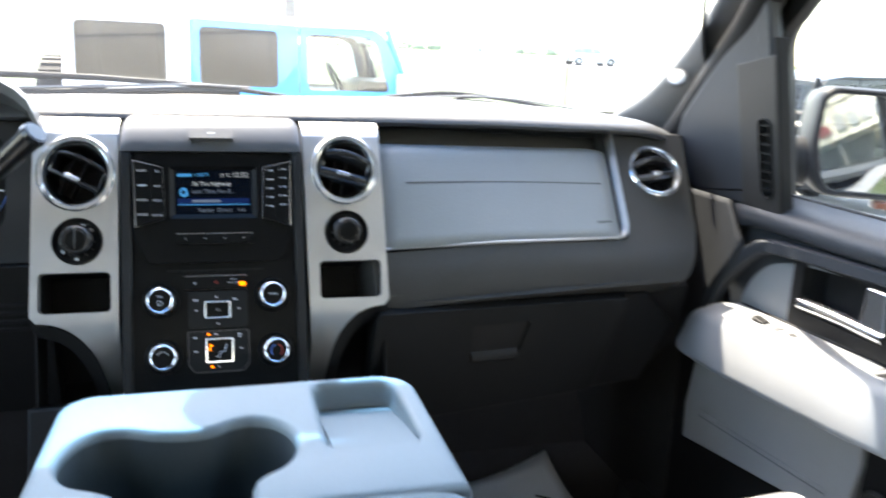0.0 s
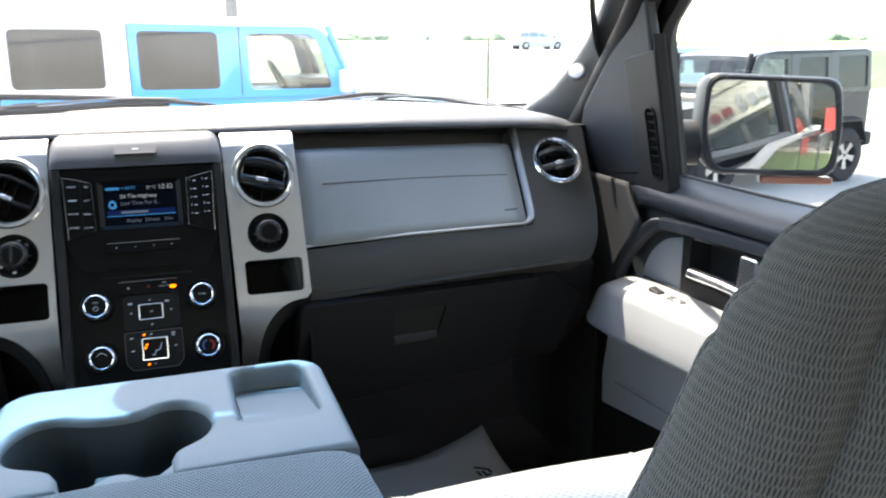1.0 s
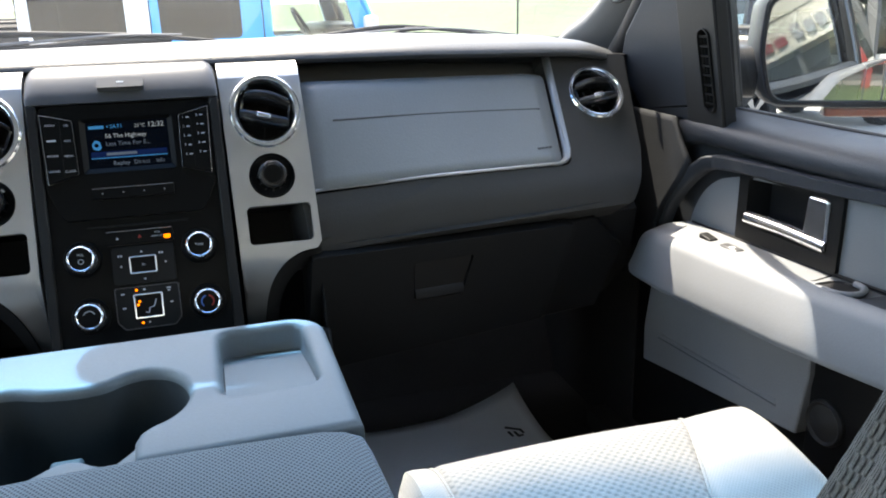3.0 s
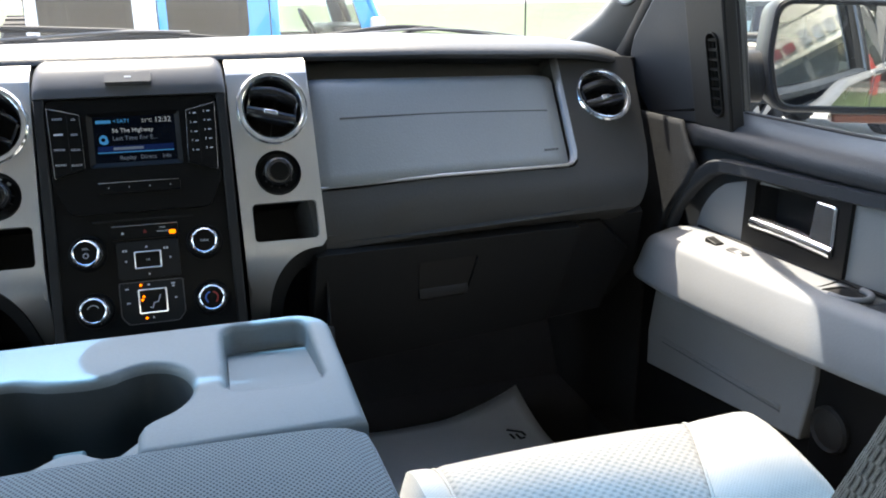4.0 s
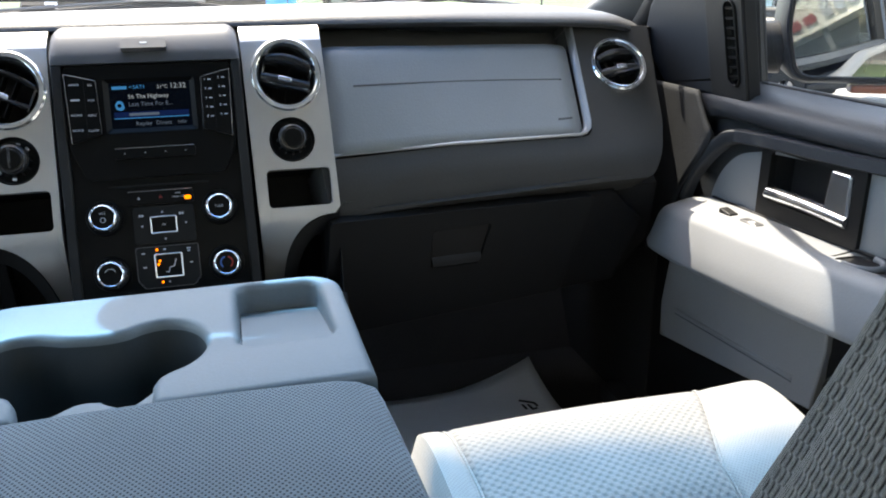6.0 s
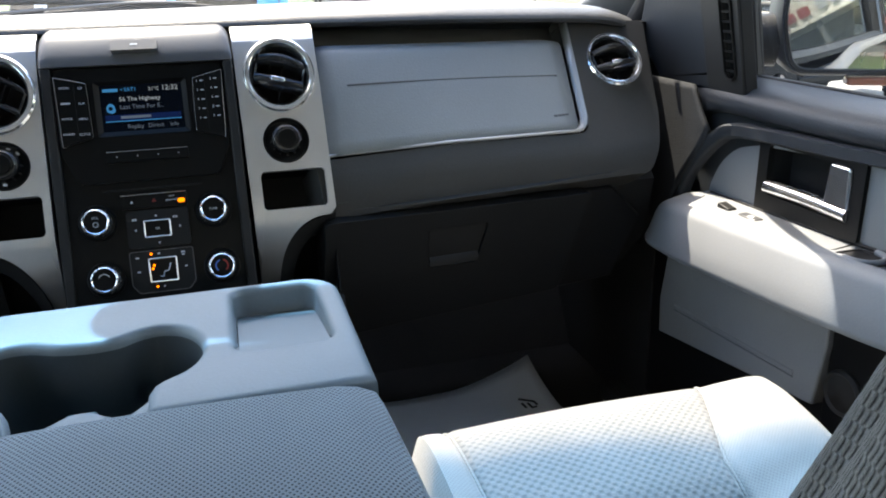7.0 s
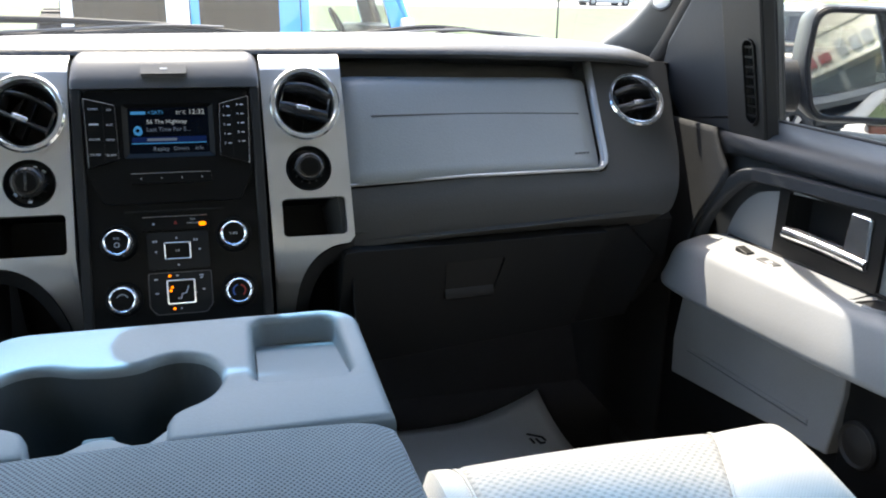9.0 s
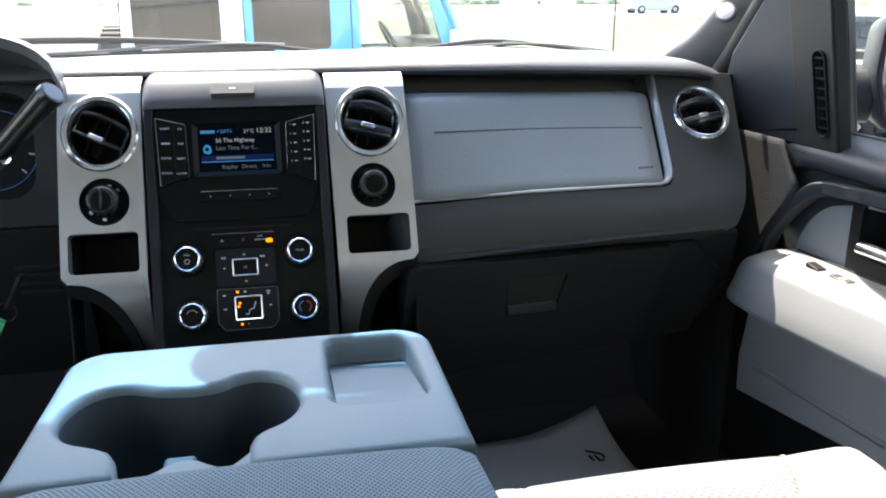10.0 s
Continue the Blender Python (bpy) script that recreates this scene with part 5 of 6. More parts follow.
# paper floor mat, its far corner curled up
mat_rows = []
for v in np.linspace(0, 1, 15):
    row = []
    for u in np.linspace(0, 1, 21):
        x = 0.29 + 0.375 * u + 0.07 * (1 - v) * u
        y = 0.07 + 0.34 * v - 0.02 * u
        c = max(0.0, u + v - 1.55) / 0.45
        z = FLOOR_Z + 0.012 + 0.060 * c ** 1.7 + 0.004 * math.sin(7 * u + 3 * v)
        row.append((x + 0.01 * c, y + 0.015 * c, z))
    mat_rows.append(row)
pm = thing("paper_mat", pose(0, 0, 0), "white paper floor mat with a curled corner and small print", "floor mat")
sheet = part("sheet", loft(mat_rows, closed=False), PAPER, pm, smooth=60)
th = sheet.modifiers.new("thick", "SOLIDIFY")
th.thickness = 0.0006
for x, y, w, d, turn in ((0.634, 0.306, 0.034, 0.006, -34), (0.622, 0.288, 0.005, 0.020, 8), (0.634, 0.284, 0.005, 0.022, 8), (0.640, 0.276, 0.012, 0.005, 8), (0.648, 0.290, 0.005, 0.014, 8)):
    mk = box(-w / 2, -d / 2, 0, w / 2, d / 2, 0.001)
    mk.transform(pose(x, y, FLOOR_Z + 0.0180, 0, 0, turn))
    part("print_bar", mk, PRINT, pm)

# ---- passenger door ----


def smooth01(t):
    t = min(1.0, max(0.0, t))
    return t * t * (3 - 2 * t)


door = thing("passenger_door", pose(0, 0, 0), "passenger door with slate upper trim and pale grey arm rest", "car door")
YZ = Matrix(((0, 0, -1, 0), (1, 0, 0, 0), (0, 1, 0, 0), (0, 0, 0, 1)))  # local (a, b, h): a along y, b up, h towards the cabin


def dplate(outer, holes, x_in, x_out):
    bm = plate(outer, holes, -x_out, -x_in)
    bm.transform(YZ)
    return bm


BELT_Y, BELT_Z = [-1.0, -0.52, -0.46, -0.40, -0.34, -0.28, -0.22, 0.36], [1.352, 1.340, 1.333, 1.318, 1.300, 1.288, 1.283, 1.275]
part("outer_skin", dplate([(0.36, 0.55), (0.36, 1.268)] + [(y, lerp(y, BELT_Y, BELT_Z) - 0.008) for y in np.linspace(0.30, -1.0, 27)] + [(-1.0, 0.55)], (), 0.955, 0.985), TRUCKPAINT, door, "dark grey painted outer skin", bevel=0.006)
part("belt_moulding", loft([[(x, y, lerp(y, BELT_Y, BELT_Z) + h) for x, h in ((0.925, 0.010), (0.955, 0.014), (0.980, 0.006), (0.988, -0.008), (0.980, -0.020), (0.93, -0.020))] for y in np.linspace(0.06, -1.0, 40)]), BELTGREY, door, "dull grey stepped belt moulding outside the window", smooth=60)
part("lower_base", dplate([(0.215, 0.72), (0.222, 1.08), (-1.0, 1.08), (-1.0, 0.72)], (), 0.848, 0.945), BLACKP, door, "black lower door trim", bevel=0.004)
part("trim_base", dplate([(0.222, 1.084), (0.225, 1.10), (0.215, 1.335), (-1.0, 1.335), (-1.0, 1.084)], [rrect(-0.27, 1.20, -0.098, 1.286, 0.006)], 0.848, 0.945), DOORDARK, door, "dark slate grained door trim", bevel=0.006)
belt = []
for y in np.linspace(0.125, -1.0, 34):
    q = max(0.0, (y - 0.03) / 0.095)
    dx = 0.021 * q ** 1.6
    dz = lerp(y, [-1.0, -0.35, -0.2, 0.05, 0.215], [0.032, 0.007, 0.004, 0.005, 0.005])
    lo = 1.300 - 0.05 * q ** 1.5 + dz
    belt.append([(x, y, z) for x, z in ((0.945, 1.340 + dz), (0.925, 1.350 + dz), (0.90, 1.350 + dz), (0.872 + dx, 1.347 + dz), (0.846 + dx, 1.341 + dz), (0.832 + dx, 1.331 + dz), (0.826 + dx, 1.318 + dz), (0.830 + dx, lo + 0.006), (0.842 + dx, lo), (0.945, lo))])
part("belt_roll", loft(belt), DOORDARK, door, "dark slate padded roll below the window", smooth=50)
ft = []
for z in np.linspace(1.10, 1.343, 24):
    rear = lerp(z, [1.10, 1.165, 1.20, 1.248, 1.277, 1.30, 1.343], [0.100, 0.088, 0.070, 0.034, 0.020, 0.040, 0.074])
    ft.append([(0.814 + 0.07 * (z - 1.22) + 0.004 * smooth01((0.05 - y) / 0.04), y, z) for y in np.linspace(0.235, rear, 16)])
ft = loft(ft, closed=False)
ft_ob = part("front_trim", ft, GRAINTRIM, door, "charcoal grained trim ahead of the arch", smooth=60)
th = ft_ob.modifiers.new("thick", "SOLIDIFY")
th.thickness, th.offset = 0.006, -1
part("window_seal", tube([(0.905, 0.03, 1.351), (0.905, -0.30, 1.352), (0.905, -0.97, 1.375)], 0.006, 8), RUBBER, door, "black window seal")
arch = smoothline([(0.814, 0.092, 1.165), (0.814, 0.073, 1.203), (0.816, 0.043, 1.240), (0.820, 0.012, 1.268), (0.824, -0.02, 1.284), (0.828, -0.10, 1.290), (0.829, -0.30, 1.298), (0.830, -0.60, 1.318), (0.832, -0.98, 1.335)], 5)
ar = []
for k, p in enumerate(arch):
    p = Vector(p)
    d = (Vector(arch[min(k + 1, len(arch) - 1)]) - Vector(arch[max(k - 1, 0)])).normalized()
    nrm = Vector((1, 0, 0)).cross(d).normalized()
    w = lerp(k / len(arch), [0, 0.4, 1], [0.015, 0.012, 0.009])
    ar.append([p + nrm * w + Vector((0.015, 0, 0)), p + nrm * w * 0.9 + Vector((0.003, 0, 0)), p + nrm * w * 0.6 - Vector((0.003, 0, 0)), p - nrm * w * 0.75 - Vector((0.003, 0, 0)), p - nrm * w * 0.95 + Vector((0.002, 0, 0)), p - nrm * w + Vector((0.015, 0, 0))])
part("arch_trim", loft(ar), DOORDARK, door, "charcoal raised border round the pull panel", smooth=60)
part("insert", dplate([tuple(q[:2]) for q in smoothline([(a, b, 0) for a, b in ((0.042, 1.150), (0.033, 1.191), (0.009, 1.230), (-0.028, 1.258), (-0.078, 1.272))], 6)] + [(-0.30, 1.288), (-0.60, 1.306), (-0.96, 1.322), (-0.96, 1.15)], [rrect(-0.272, 1.20, -0.096, 1.284, 0.006)], 0.838, 0.855), INSERT, door, "mid grey insert panel")
part("handle_bezel", dplate(rounded([(-0.083, 1.290), (-0.083, 1.182), (-0.283, 1.188), (-0.283, 1.298)], 0.004), [rrect(-0.264, 1.208, -0.104, 1.280, 0.008)], 0.832, 0.856), BLACKP, door, "black handle surround", bevel=0.002)
cupr = bmesh.new()
ring = rrect(-0.266, 1.206, -0.102, 1.282, 0.008)
join(cupr, loft([[(0.834, a, b) for a, b in ring], [(0.868, -0.184 + (a + 0.184) * 0.9, 1.244 + (b - 1.244) * 0.85) for a, b in ring]], caps=False))
cupr.faces.new([cupr.verts.new((0.868, -0.184 + (a + 0.184) * 0.9, 1.244 + (b - 1.244) * 0.85)) for a, b in ring])
part("handle_cup", cupr, BLACKP, door, "recessed black cup")
lev = bmesh.new()
join(lev, loft([[(x, y, z + 0.004 * math.cos((y + 0.18) * 12)) for x, z in ((0.836, 1.207), (0.827, 1.209), (0.824, 1.215), (0.827, 1.222), (0.836, 1.226), (0.848, 1.222))] for y in np.linspace(-0.106, -0.263, 10)]))
part("door_lever", lev, CHROME, door, "polished chrome door lever", smooth=60)
part("lever_pad", loft([[(x, y, z) for y, z in rounded([(-0.220, 1.222), (-0.263, 1.222), (-0.261, 1.279), (-0.225, 1.279)], 0.005)] for x in (0.840, 0.829)]), SATIN, door, "polished chrome lever pad", bevel=0.003)
armr = []
for y in list(np.linspace(0.078, 0.02, 9)) + list(np.linspace(0.0, -0.98, 40)):
    tip = max(0.0, (y - 0.005) / 0.073)
    r = max(0.0, 1 - tip ** 2.6) ** 0.42
    zt = lerp(y, [-0.98, -0.6, -0.4, -0.25, -0.1, 0.03], [1.235, 1.212, 1.196, 1.184, 1.175, 1.168])
    zb = lerp(y, [-0.98, -0.45, -0.3, -0.05, 0.05], [1.18, 1.128, 1.112, 1.094, 1.094])
    zo = lerp(y, [-0.98, -0.4, 0.03], [1.22, 1.186, 1.178])
    xi = 0.726 + 0.05 * (1 - r) + lerp(y, [-0.98, -0.4, 0], [0.03, 0.004, 0.0])
    zt = zb + (zt - zb) * (0.22 + 0.78 * r)
    zo = zb + (zo - zb) * (0.30 + 0.70 * r)
    h = zt - zb
    armr.append([(x, y, z) for x, z in ((0.855, zo), (0.80, zo + 0.001), (xi + 0.040, zt + 0.0040), (xi + 0.030, zt + 0.0010), (xi + 0.0235, zt - 0.004), (xi + 0.019, zt - 0.011), (xi + 0.010, zb + 0.45 * h), (xi + 0.002, zb + 0.012), (xi + 0.003, zb + 0.004), (xi + 0.012, zb - 0.001), (0.855, zb - 0.012))])
part("arm_rest", loft(armr), DOORGREY, door, "pale grey moulded arm rest", smooth=60)
part("arm_gap", tube([(0.830, 0.02, 1.179), (0.832, -0.10, 1.181), (0.835, -0.30, 1.188), (0.838, -0.6, 1.203)], 0.0025, 6), RUBBER, door)


def arm_z(x, y):
    """Height of the arm rest's upper face."""
    return lerp(x, [0.767, 0.80], [lerp(y, [-0.98, -0.6, -0.4, -0.25, -0.1, 0.03], [1.239, 1.216, 1.200, 1.186, 1.174, 1.164]), lerp(y, [-0.98, -0.4, 0.03], [1.221, 1.187, 1.179])])


def on_arm(y):
    return lerp(y, [-0.98, -0.4, 0.03], [1.2225, 1.1885, 1.1805])


swp = smoothline([(0.805, 0.0, 0), (0.790, -0.006, 0), (0.779, -0.026, 0), (0.775, -0.06, 0)], 5)
part("switch_outline", tube([(x, y, arm_z(x, y)) for x, y, _ in swp], 0.0010, 6), DOORDARK, door, "fine joint of the switch plate")
for y0, y1, tilt in ((-0.058, -0.086, 8), (-0.108, -0.146, 0)):
    zc = on_arm((y0 + y1) / 2)
    bm = box(-0.0075, -(y0 - y1) / 2, -0.006, 0.0075, (y0 - y1) / 2, 0.0026 if tilt else 0.0004)
    bm.transform(pose(0.795, (y0 + y1) / 2, zc, tilt, -3, 0))
    sb_ = part("window_switch" if tilt else "lock_switch", bm, BLACKP if tilt else GUNMETAL, door, "black rocker switch" if tilt else "grey lock switch", bevel=0.002)
part("lock_mark", box(0.790, -0.134, on_arm(-0.13) + 0.0002, 0.797, -0.126, on_arm(-0.13) + 0.0006), WHITE_INK, door)
part("arm_joint", tube([(x, -0.292 + 0.25 * (x - 0.772), arm_z(min(x, 0.80), -0.285)) for x in (0.772, 0.785, 0.80, 0.82, 0.838)], 0.0010, 6), RUBBER, door)
# Black patch stands for the shade in the pull pocket; no hole is cut.
pk = bmesh.new()
ring = rrect(0.776, -0.352, 0.822, -0.303, 0.014)
join(pk, loft([[(a, b, on_arm(b) + 0.0035) for a, b in ring], [(0.799 + (a - 0.799) * 0.9, -0.3275 + (b + 0.3275) * 0.93, on_arm(b) + 0.0012) for a, b in ring]], caps=False))
pk.faces.new([pk.verts.new((0.799 + (a - 0.799) * 0.9, -0.3275 + (b + 0.3275) * 0.93, on_arm(b) + 0.0012)) for a, b in ring])
part("pull_groove", loft([[(x, y, on_arm(y) + h) for x, h in ((0.778, 0.0008), (0.784, 0.0020), (0.826, 0.0020), (0.834, 0.0008))] for y in (-0.365, -0.5, -0.7, -0.95)], closed=False), DOORDARK, door, "slate pull groove")
part("pull_pocket_shade", pk, RUBBER, door, "dark patch standing for the shaded pull pocket")
part("pocket_rim", tube([(0.799 + 0.024 * math.cos(a), -0.3300 + 0.026 * math.sin(a), on_arm(-0.34) + 0.0045) for a in np.linspace(math.pi * 0.95, math.pi * 2.05, 13)], 0.0042, 8), DOORGREY, door, "raised pale rim of the pull pocket", smooth=60)
low = [(0.136, 0.884), (0.140, 0.95), (0.122, 1.05), (0.108, 1.11), (-0.262, 1.13), (-0.268, 1.04), (-0.256, 0.945)]
part("lower_panel", dplate(low, (), 0.826, 0.852), LOWGREY, door, "pale grey lower door panel", bevel=0.003)
for za, zb, ya, yb in ((1.058, 1.070, 0.105, -0.235), (0.952, 0.974, 0.090, -0.215)):
    part("moulding", tube([(0.8285, y, lerp(y, [yb, ya], [zb, za])) for y in np.linspace(ya, yb, 6)], 0.0052, 10), LOWGREY, door)
    # Darker tube puts the groove's shade into the colour.
    part("groove_shade_line", tube([(0.8255, y, lerp(y, [yb, ya], [zb, za]) - 0.006) for y in np.linspace(ya, yb, 6)], 0.0011, 8), INSERT, door, "darker grey line standing for the shade under the moulding")
part("speaker_cover", dplate(rounded([(-0.265, 0.80), (-0.265, 1.125), (-0.96, 1.16), (-0.96, 0.80)], 0.01), (), 0.836, 0.852), BLACKP, door, "black speaker cover", bevel=0.003)
sp = lathe([(0.032, 0.0), (0.032, 0.005), (0.029, 0.009), (0.025, 0.006), (0.016, 0.008), (0.0, 0.010)], 32)
sp.transform(Matrix.Translation((0.836, -0.300, 0.985)) @ YZ)
part("speaker", sp, SPEAKER, door, "round brownish speaker grille")
# sail panel with its grille, ahead of the window
sail = [(0.205, 1.335), (0.268, 1.405), (0.228, 1.470), (0.155, 1.530), (0.075, 1.595), (0.015, 1.640), (-0.022, 1.655), (-0.026, 1.335)]
slot = rrect(-0.0180, 1.360, 0.0055, 1.4800, 0.0115, 6)


def lean(bm):
    for v in bm.verts:
        v.co.x -= 0.21 * (v.co.z - 1.335)
    return bm


part("sail_panel", lean(dplate(sail, [slot], 0.838, 0.860)), DOORDARK, door, "dark slate corner panel ahead of the window", bevel=0.005)
part("post_panel", lean(dplate([(0.060, 1.338), (0.057, 1.560), (-0.036, 1.575), (-0.032, 1.338)], [slot], 0.835, 0.842)), POST, door, "dark grey upright post panel", bevel=0.002)
part("grille_frame", lean(dplate(rrect(-0.0210, 1.357, 0.0085, 1.4830, 0.0145, 6), [slot], 0.831, 0.836)), BLACKP, door, bevel=0.001)
part("grille_back", lean(dplate(rrect(-0.0215, 1.353, 0.0105, 1.486, 0.01), (), 0.850, 0.853)), BLACKP, door)
for k in range(8):
    b = dplate([(-0.0195, 1.3700 + 0.0142 * k), (0.007, 1.3700 + 0.0142 * k), (0.007, 1.3735 + 0.0142 * k), (-0.0195, 1.3735 + 0.0142 * k)], (), 0.834, 0.846)
    part("grille_bar", lean(b), BLACKP, door)
part("post_edge", lean(dplate([(-0.0285, 1.338), (-0.0325, 1.60), (-0.0385, 1.60), (-0.0345, 1.338)], (), 0.8375, 0.858)), RUBBER, door, "black rubber edge of the post", bevel=0.0015)
part("channel", lean(dplate([(0.085, 1.338), (0.080, 1.70), (0.045, 1.72), (0.048, 1.338)], (), 0.870, 0.935)), RUBBER, door, "black window channel", bevel=0.004)
seal = smoothline([(0.842, 0.330, 1.395), (0.840, 0.268, 1.450), (0.830, 0.200, 1.505), (0.815, 0.115, 1.572), (0.795, 0.030, 1.635), (0.770, -0.055, 1.715), (0.705, -0.18, 1.80)], 5)
part("weather_seal", tube(seal, 0.027, 12), RUBBER, door, "thick black weather seal along the pillar", smooth=60)
setting(part("wall_kick", box(0.845, 0.20, 0.62, 0.945, 0.75, 1.44), KICK), "black kick panel beside the footwell", "wall")
setting(part("trim_sill", box(0.80, -1.0, 0.62, 0.97, 0.3, 0.70), KICK), "black door sill", "sill")

# ---- outside mirror, wipers, aerial, bonnet ----
MN = Vector((-0.478, -0.877, 0.033)).normalized()
MX = Vector((0, 0, 1)).cross(MN).normalized()
MY = MN.cross(MX)
MM = Matrix((MX, MY, MN)).transposed().to_4x4()
MM.translation = Vector((1.126, 0.06, 1.433))
mir = thing("door_mirror", MM, "dark grey door mirror with an amber lamp", "door mirror")
msh = rounded([(-0.116, -0.089), (0.111, -0.0895), (0.117, 0.0), (0.107, 0.088), (-0.130, 0.098), (-0.137, 0.0)], 0.028, 5)
shell = loft([[(a * s + ox, b * s2, z) for a, b in msh] for z, s, s2, ox in ((-0.004, 0.93, 0.91, 0), (0.006, 0.95, 0.94, 0), (0.008, 0.99, 0.985, 0), (0.0, 1.02, 1.03, 0), (-0.035, 1.03, 1.03, 0), (-0.09, 1.0, 0.98, -0.004), (-0.14, 0.88, 0.84, -0.010), (-0.165, 0.6, 0.55, -0.02))])
part("bezel", loft([[(a * s, b * s2, z) for a, b in msh] for z, s, s2 in ((0.004, 0.915, 0.895), (0.010, 0.93, 0.915), (0.0105, 0.965, 0.96), (0.004, 0.985, 0.985))], caps=False), BLACKP, mir, "black rim round the glass")
part("shell", shell, MIRRORSHELL, mir, "dark grey mirror shell", smooth=60)
outline = []
for (a0, b0), (a1, b1) in zip(msh, msh[1:] + msh[:1]):
    cuts = max(1, round(math.hypot(a1 - a0, b1 - b0) / 0.004))
    outline += [(a0 + (a1 - a0) * k / cuts, b0 + (b1 - b0) * k / cuts) for k in range(cuts)]
mrings = [[(a * 0.925 * s, b * 0.905 * s, 0.0075 - ((a * 0.925 * s) ** 2 + (b * 0.905 * s) ** 2) / 2.6) for a, b in outline] for s in np.linspace(0.01, 1.0, 34)]
part("glass", loft(mrings, caps=False), MIRROR, mir, "convex mirror glass", smooth=180)
part("lamp", box(-0.02, -0.108, -0.03, 0.11, -0.094, 0.004), plain("amber_lens", (0.22, 0.07, 0.035), 0.3, bump=0.05), mir, "amber repeater lens", bevel=0.004)
part("arm", loft([[(-0.14 - 0.09 * t, b * 0.045 - 0.035, c * 0.04 - 0.045) for b, c in circle(0, 0, 1, 12)] for t in (-0.1, 0.5, 1.0)]), BLACKP, mir, "black mounting arm", smooth=60)
for arm_pts, blade_pts in (([(0.30, 0.60, 1.460), (0.382, 0.60, 1.471), (0.484, 0.60, 1.480), (0.60, 0.59, 1.470), (0.76, 0.56, 1.447)], [(0.36, 0.59, 1.456), (0.48, 0.59, 1.462), (0.60, 0.58, 1.459), (0.74, 0.55, 1.444)]),
                           ([(-0.62, 0.60, 1.470), (-0.45, 0.615, 1.488), (-0.26, 0.62, 1.489), (-0.14, 0.62, 1.485), (0.0, 0.62, 1.478), (0.142, 0.62, 1.462)], [(-0.60, 0.60, 1.450), (-0.27, 0.62, 1.458), (-0.17, 0.62, 1.463), (-0.06, 0.62, 1.469), (0.05, 0.62, 1.468)])):
    w = thing("wiper", pose(0, 0, 0), "black windscreen wiper resting at the foot of the glass", "wiper", "windscreen wipers")
    wide = 0.008 if arm_pts[0][0] < 0 else 0.006
    part("arm", tube(smoothline(arm_pts, 4), wide, 8, 0.5), RUBBER, w)
    part("blade", tube(smoothline(blade_pts, 4), wide * 1.25, 8, 0.6), RUBBER, w)
    part("blade_rail", tube([(x + 0.02, y - 0.004, z + 0.011 - 0.002 * math.sin(9 * x)) for x, y, z in smoothline(blade_pts, 4)], wide * 0.4, 6, 0.7), BELTGREY, w, "grey spine of the wiper blade")
    mid = blade_pts[1]
    part("bracket", tube([(mid[0], mid[1], mid[2]), (mid[0] + 0.03, mid[1], mid[2] + 0.012), (mid[0] + 0.07, mid[1], mid[2] + 0.014)], 0.005, 8), RUBBER, w)
rv = thing("rear_view_mirror", pose(0.020, -0.150, 1.752, 0, 0, -11), "black rear-view mirror hung from the windscreen", "mirror")
# Unseen shell, stretched upward to widen its shadow on the console.
part("shell", loft([[(x * q, d, z * q) for x, z in rrect(-0.112, -0.034, 0.112, 0.065, 0.036)] for d, q in ((-0.022, 0.94), (-0.016, 1.0), (0.005, 1.0), (0.022, 0.85), (0.028, 0.6))]), BLACKP, rv, smooth=60)
part("glass", prism(rrect(-0.100, -0.026, 0.100, 0.026, 0.022), -0.0235, -0.0215, "y"), MIRROR, rv)
part("stem", tube([(0.0, 0.02, 0.01), (-0.015, 0.09, 0.02), (-0.03, 0.165, 0.025)], 0.012, 10), BLACKP, rv)
cowl = bmesh.new()
join(cowl, loft([[(x, y, z - 0.03 * (abs(x) / 0.85) ** 3 + 0.026 * lerp(x, [-0.6, 0.0, 0.15, 0.3], [1.0, 1.0, 0.6, 0.0])) for y, z in ((0.60, 1.415), (0.64, 1.440), (0.80, 1.425), (0.84, 1.38))] for x in np.linspace(-0.85, 0.85, 15)], closed=False))
setting(part("trim_cowl", cowl, BLACKP, smooth=50), "black louvred cowl below the windscreen", "cowl")
aer = thing("aerial", pose(0.905, 0.95, 1.10), "thin black whip aerial on the front wing", "aerial")
part("base", lathe([(0.02, 0), (0.016, 0.02), (0.006, 0.04), (0, 0.04)], 16), RUBBER, aer)
part("whip", tube([(0, 0, 0.03), (0, 0, 0.45), (0.004, 0.0, 0.85)], 0.0022, 6), RUBBER, aer)
bon = thing("truck_body", pose(0, 0, 0), "dark grey painted bonnet, wings and flanks of the truck", "truck body")
part("bonnet", loft([[(x, y, z - 0.05 * (abs(x) / 0.9) ** 3) for x in np.linspace(-0.92, 0.92, 13)] for y, z in ((0.78, 1.36), (1.2, 1.34), (1.9, 1.27), (2.1, 1.18), (2.12, 0.6))], closed=False), TRUCKPAINT, bon, smooth=50)
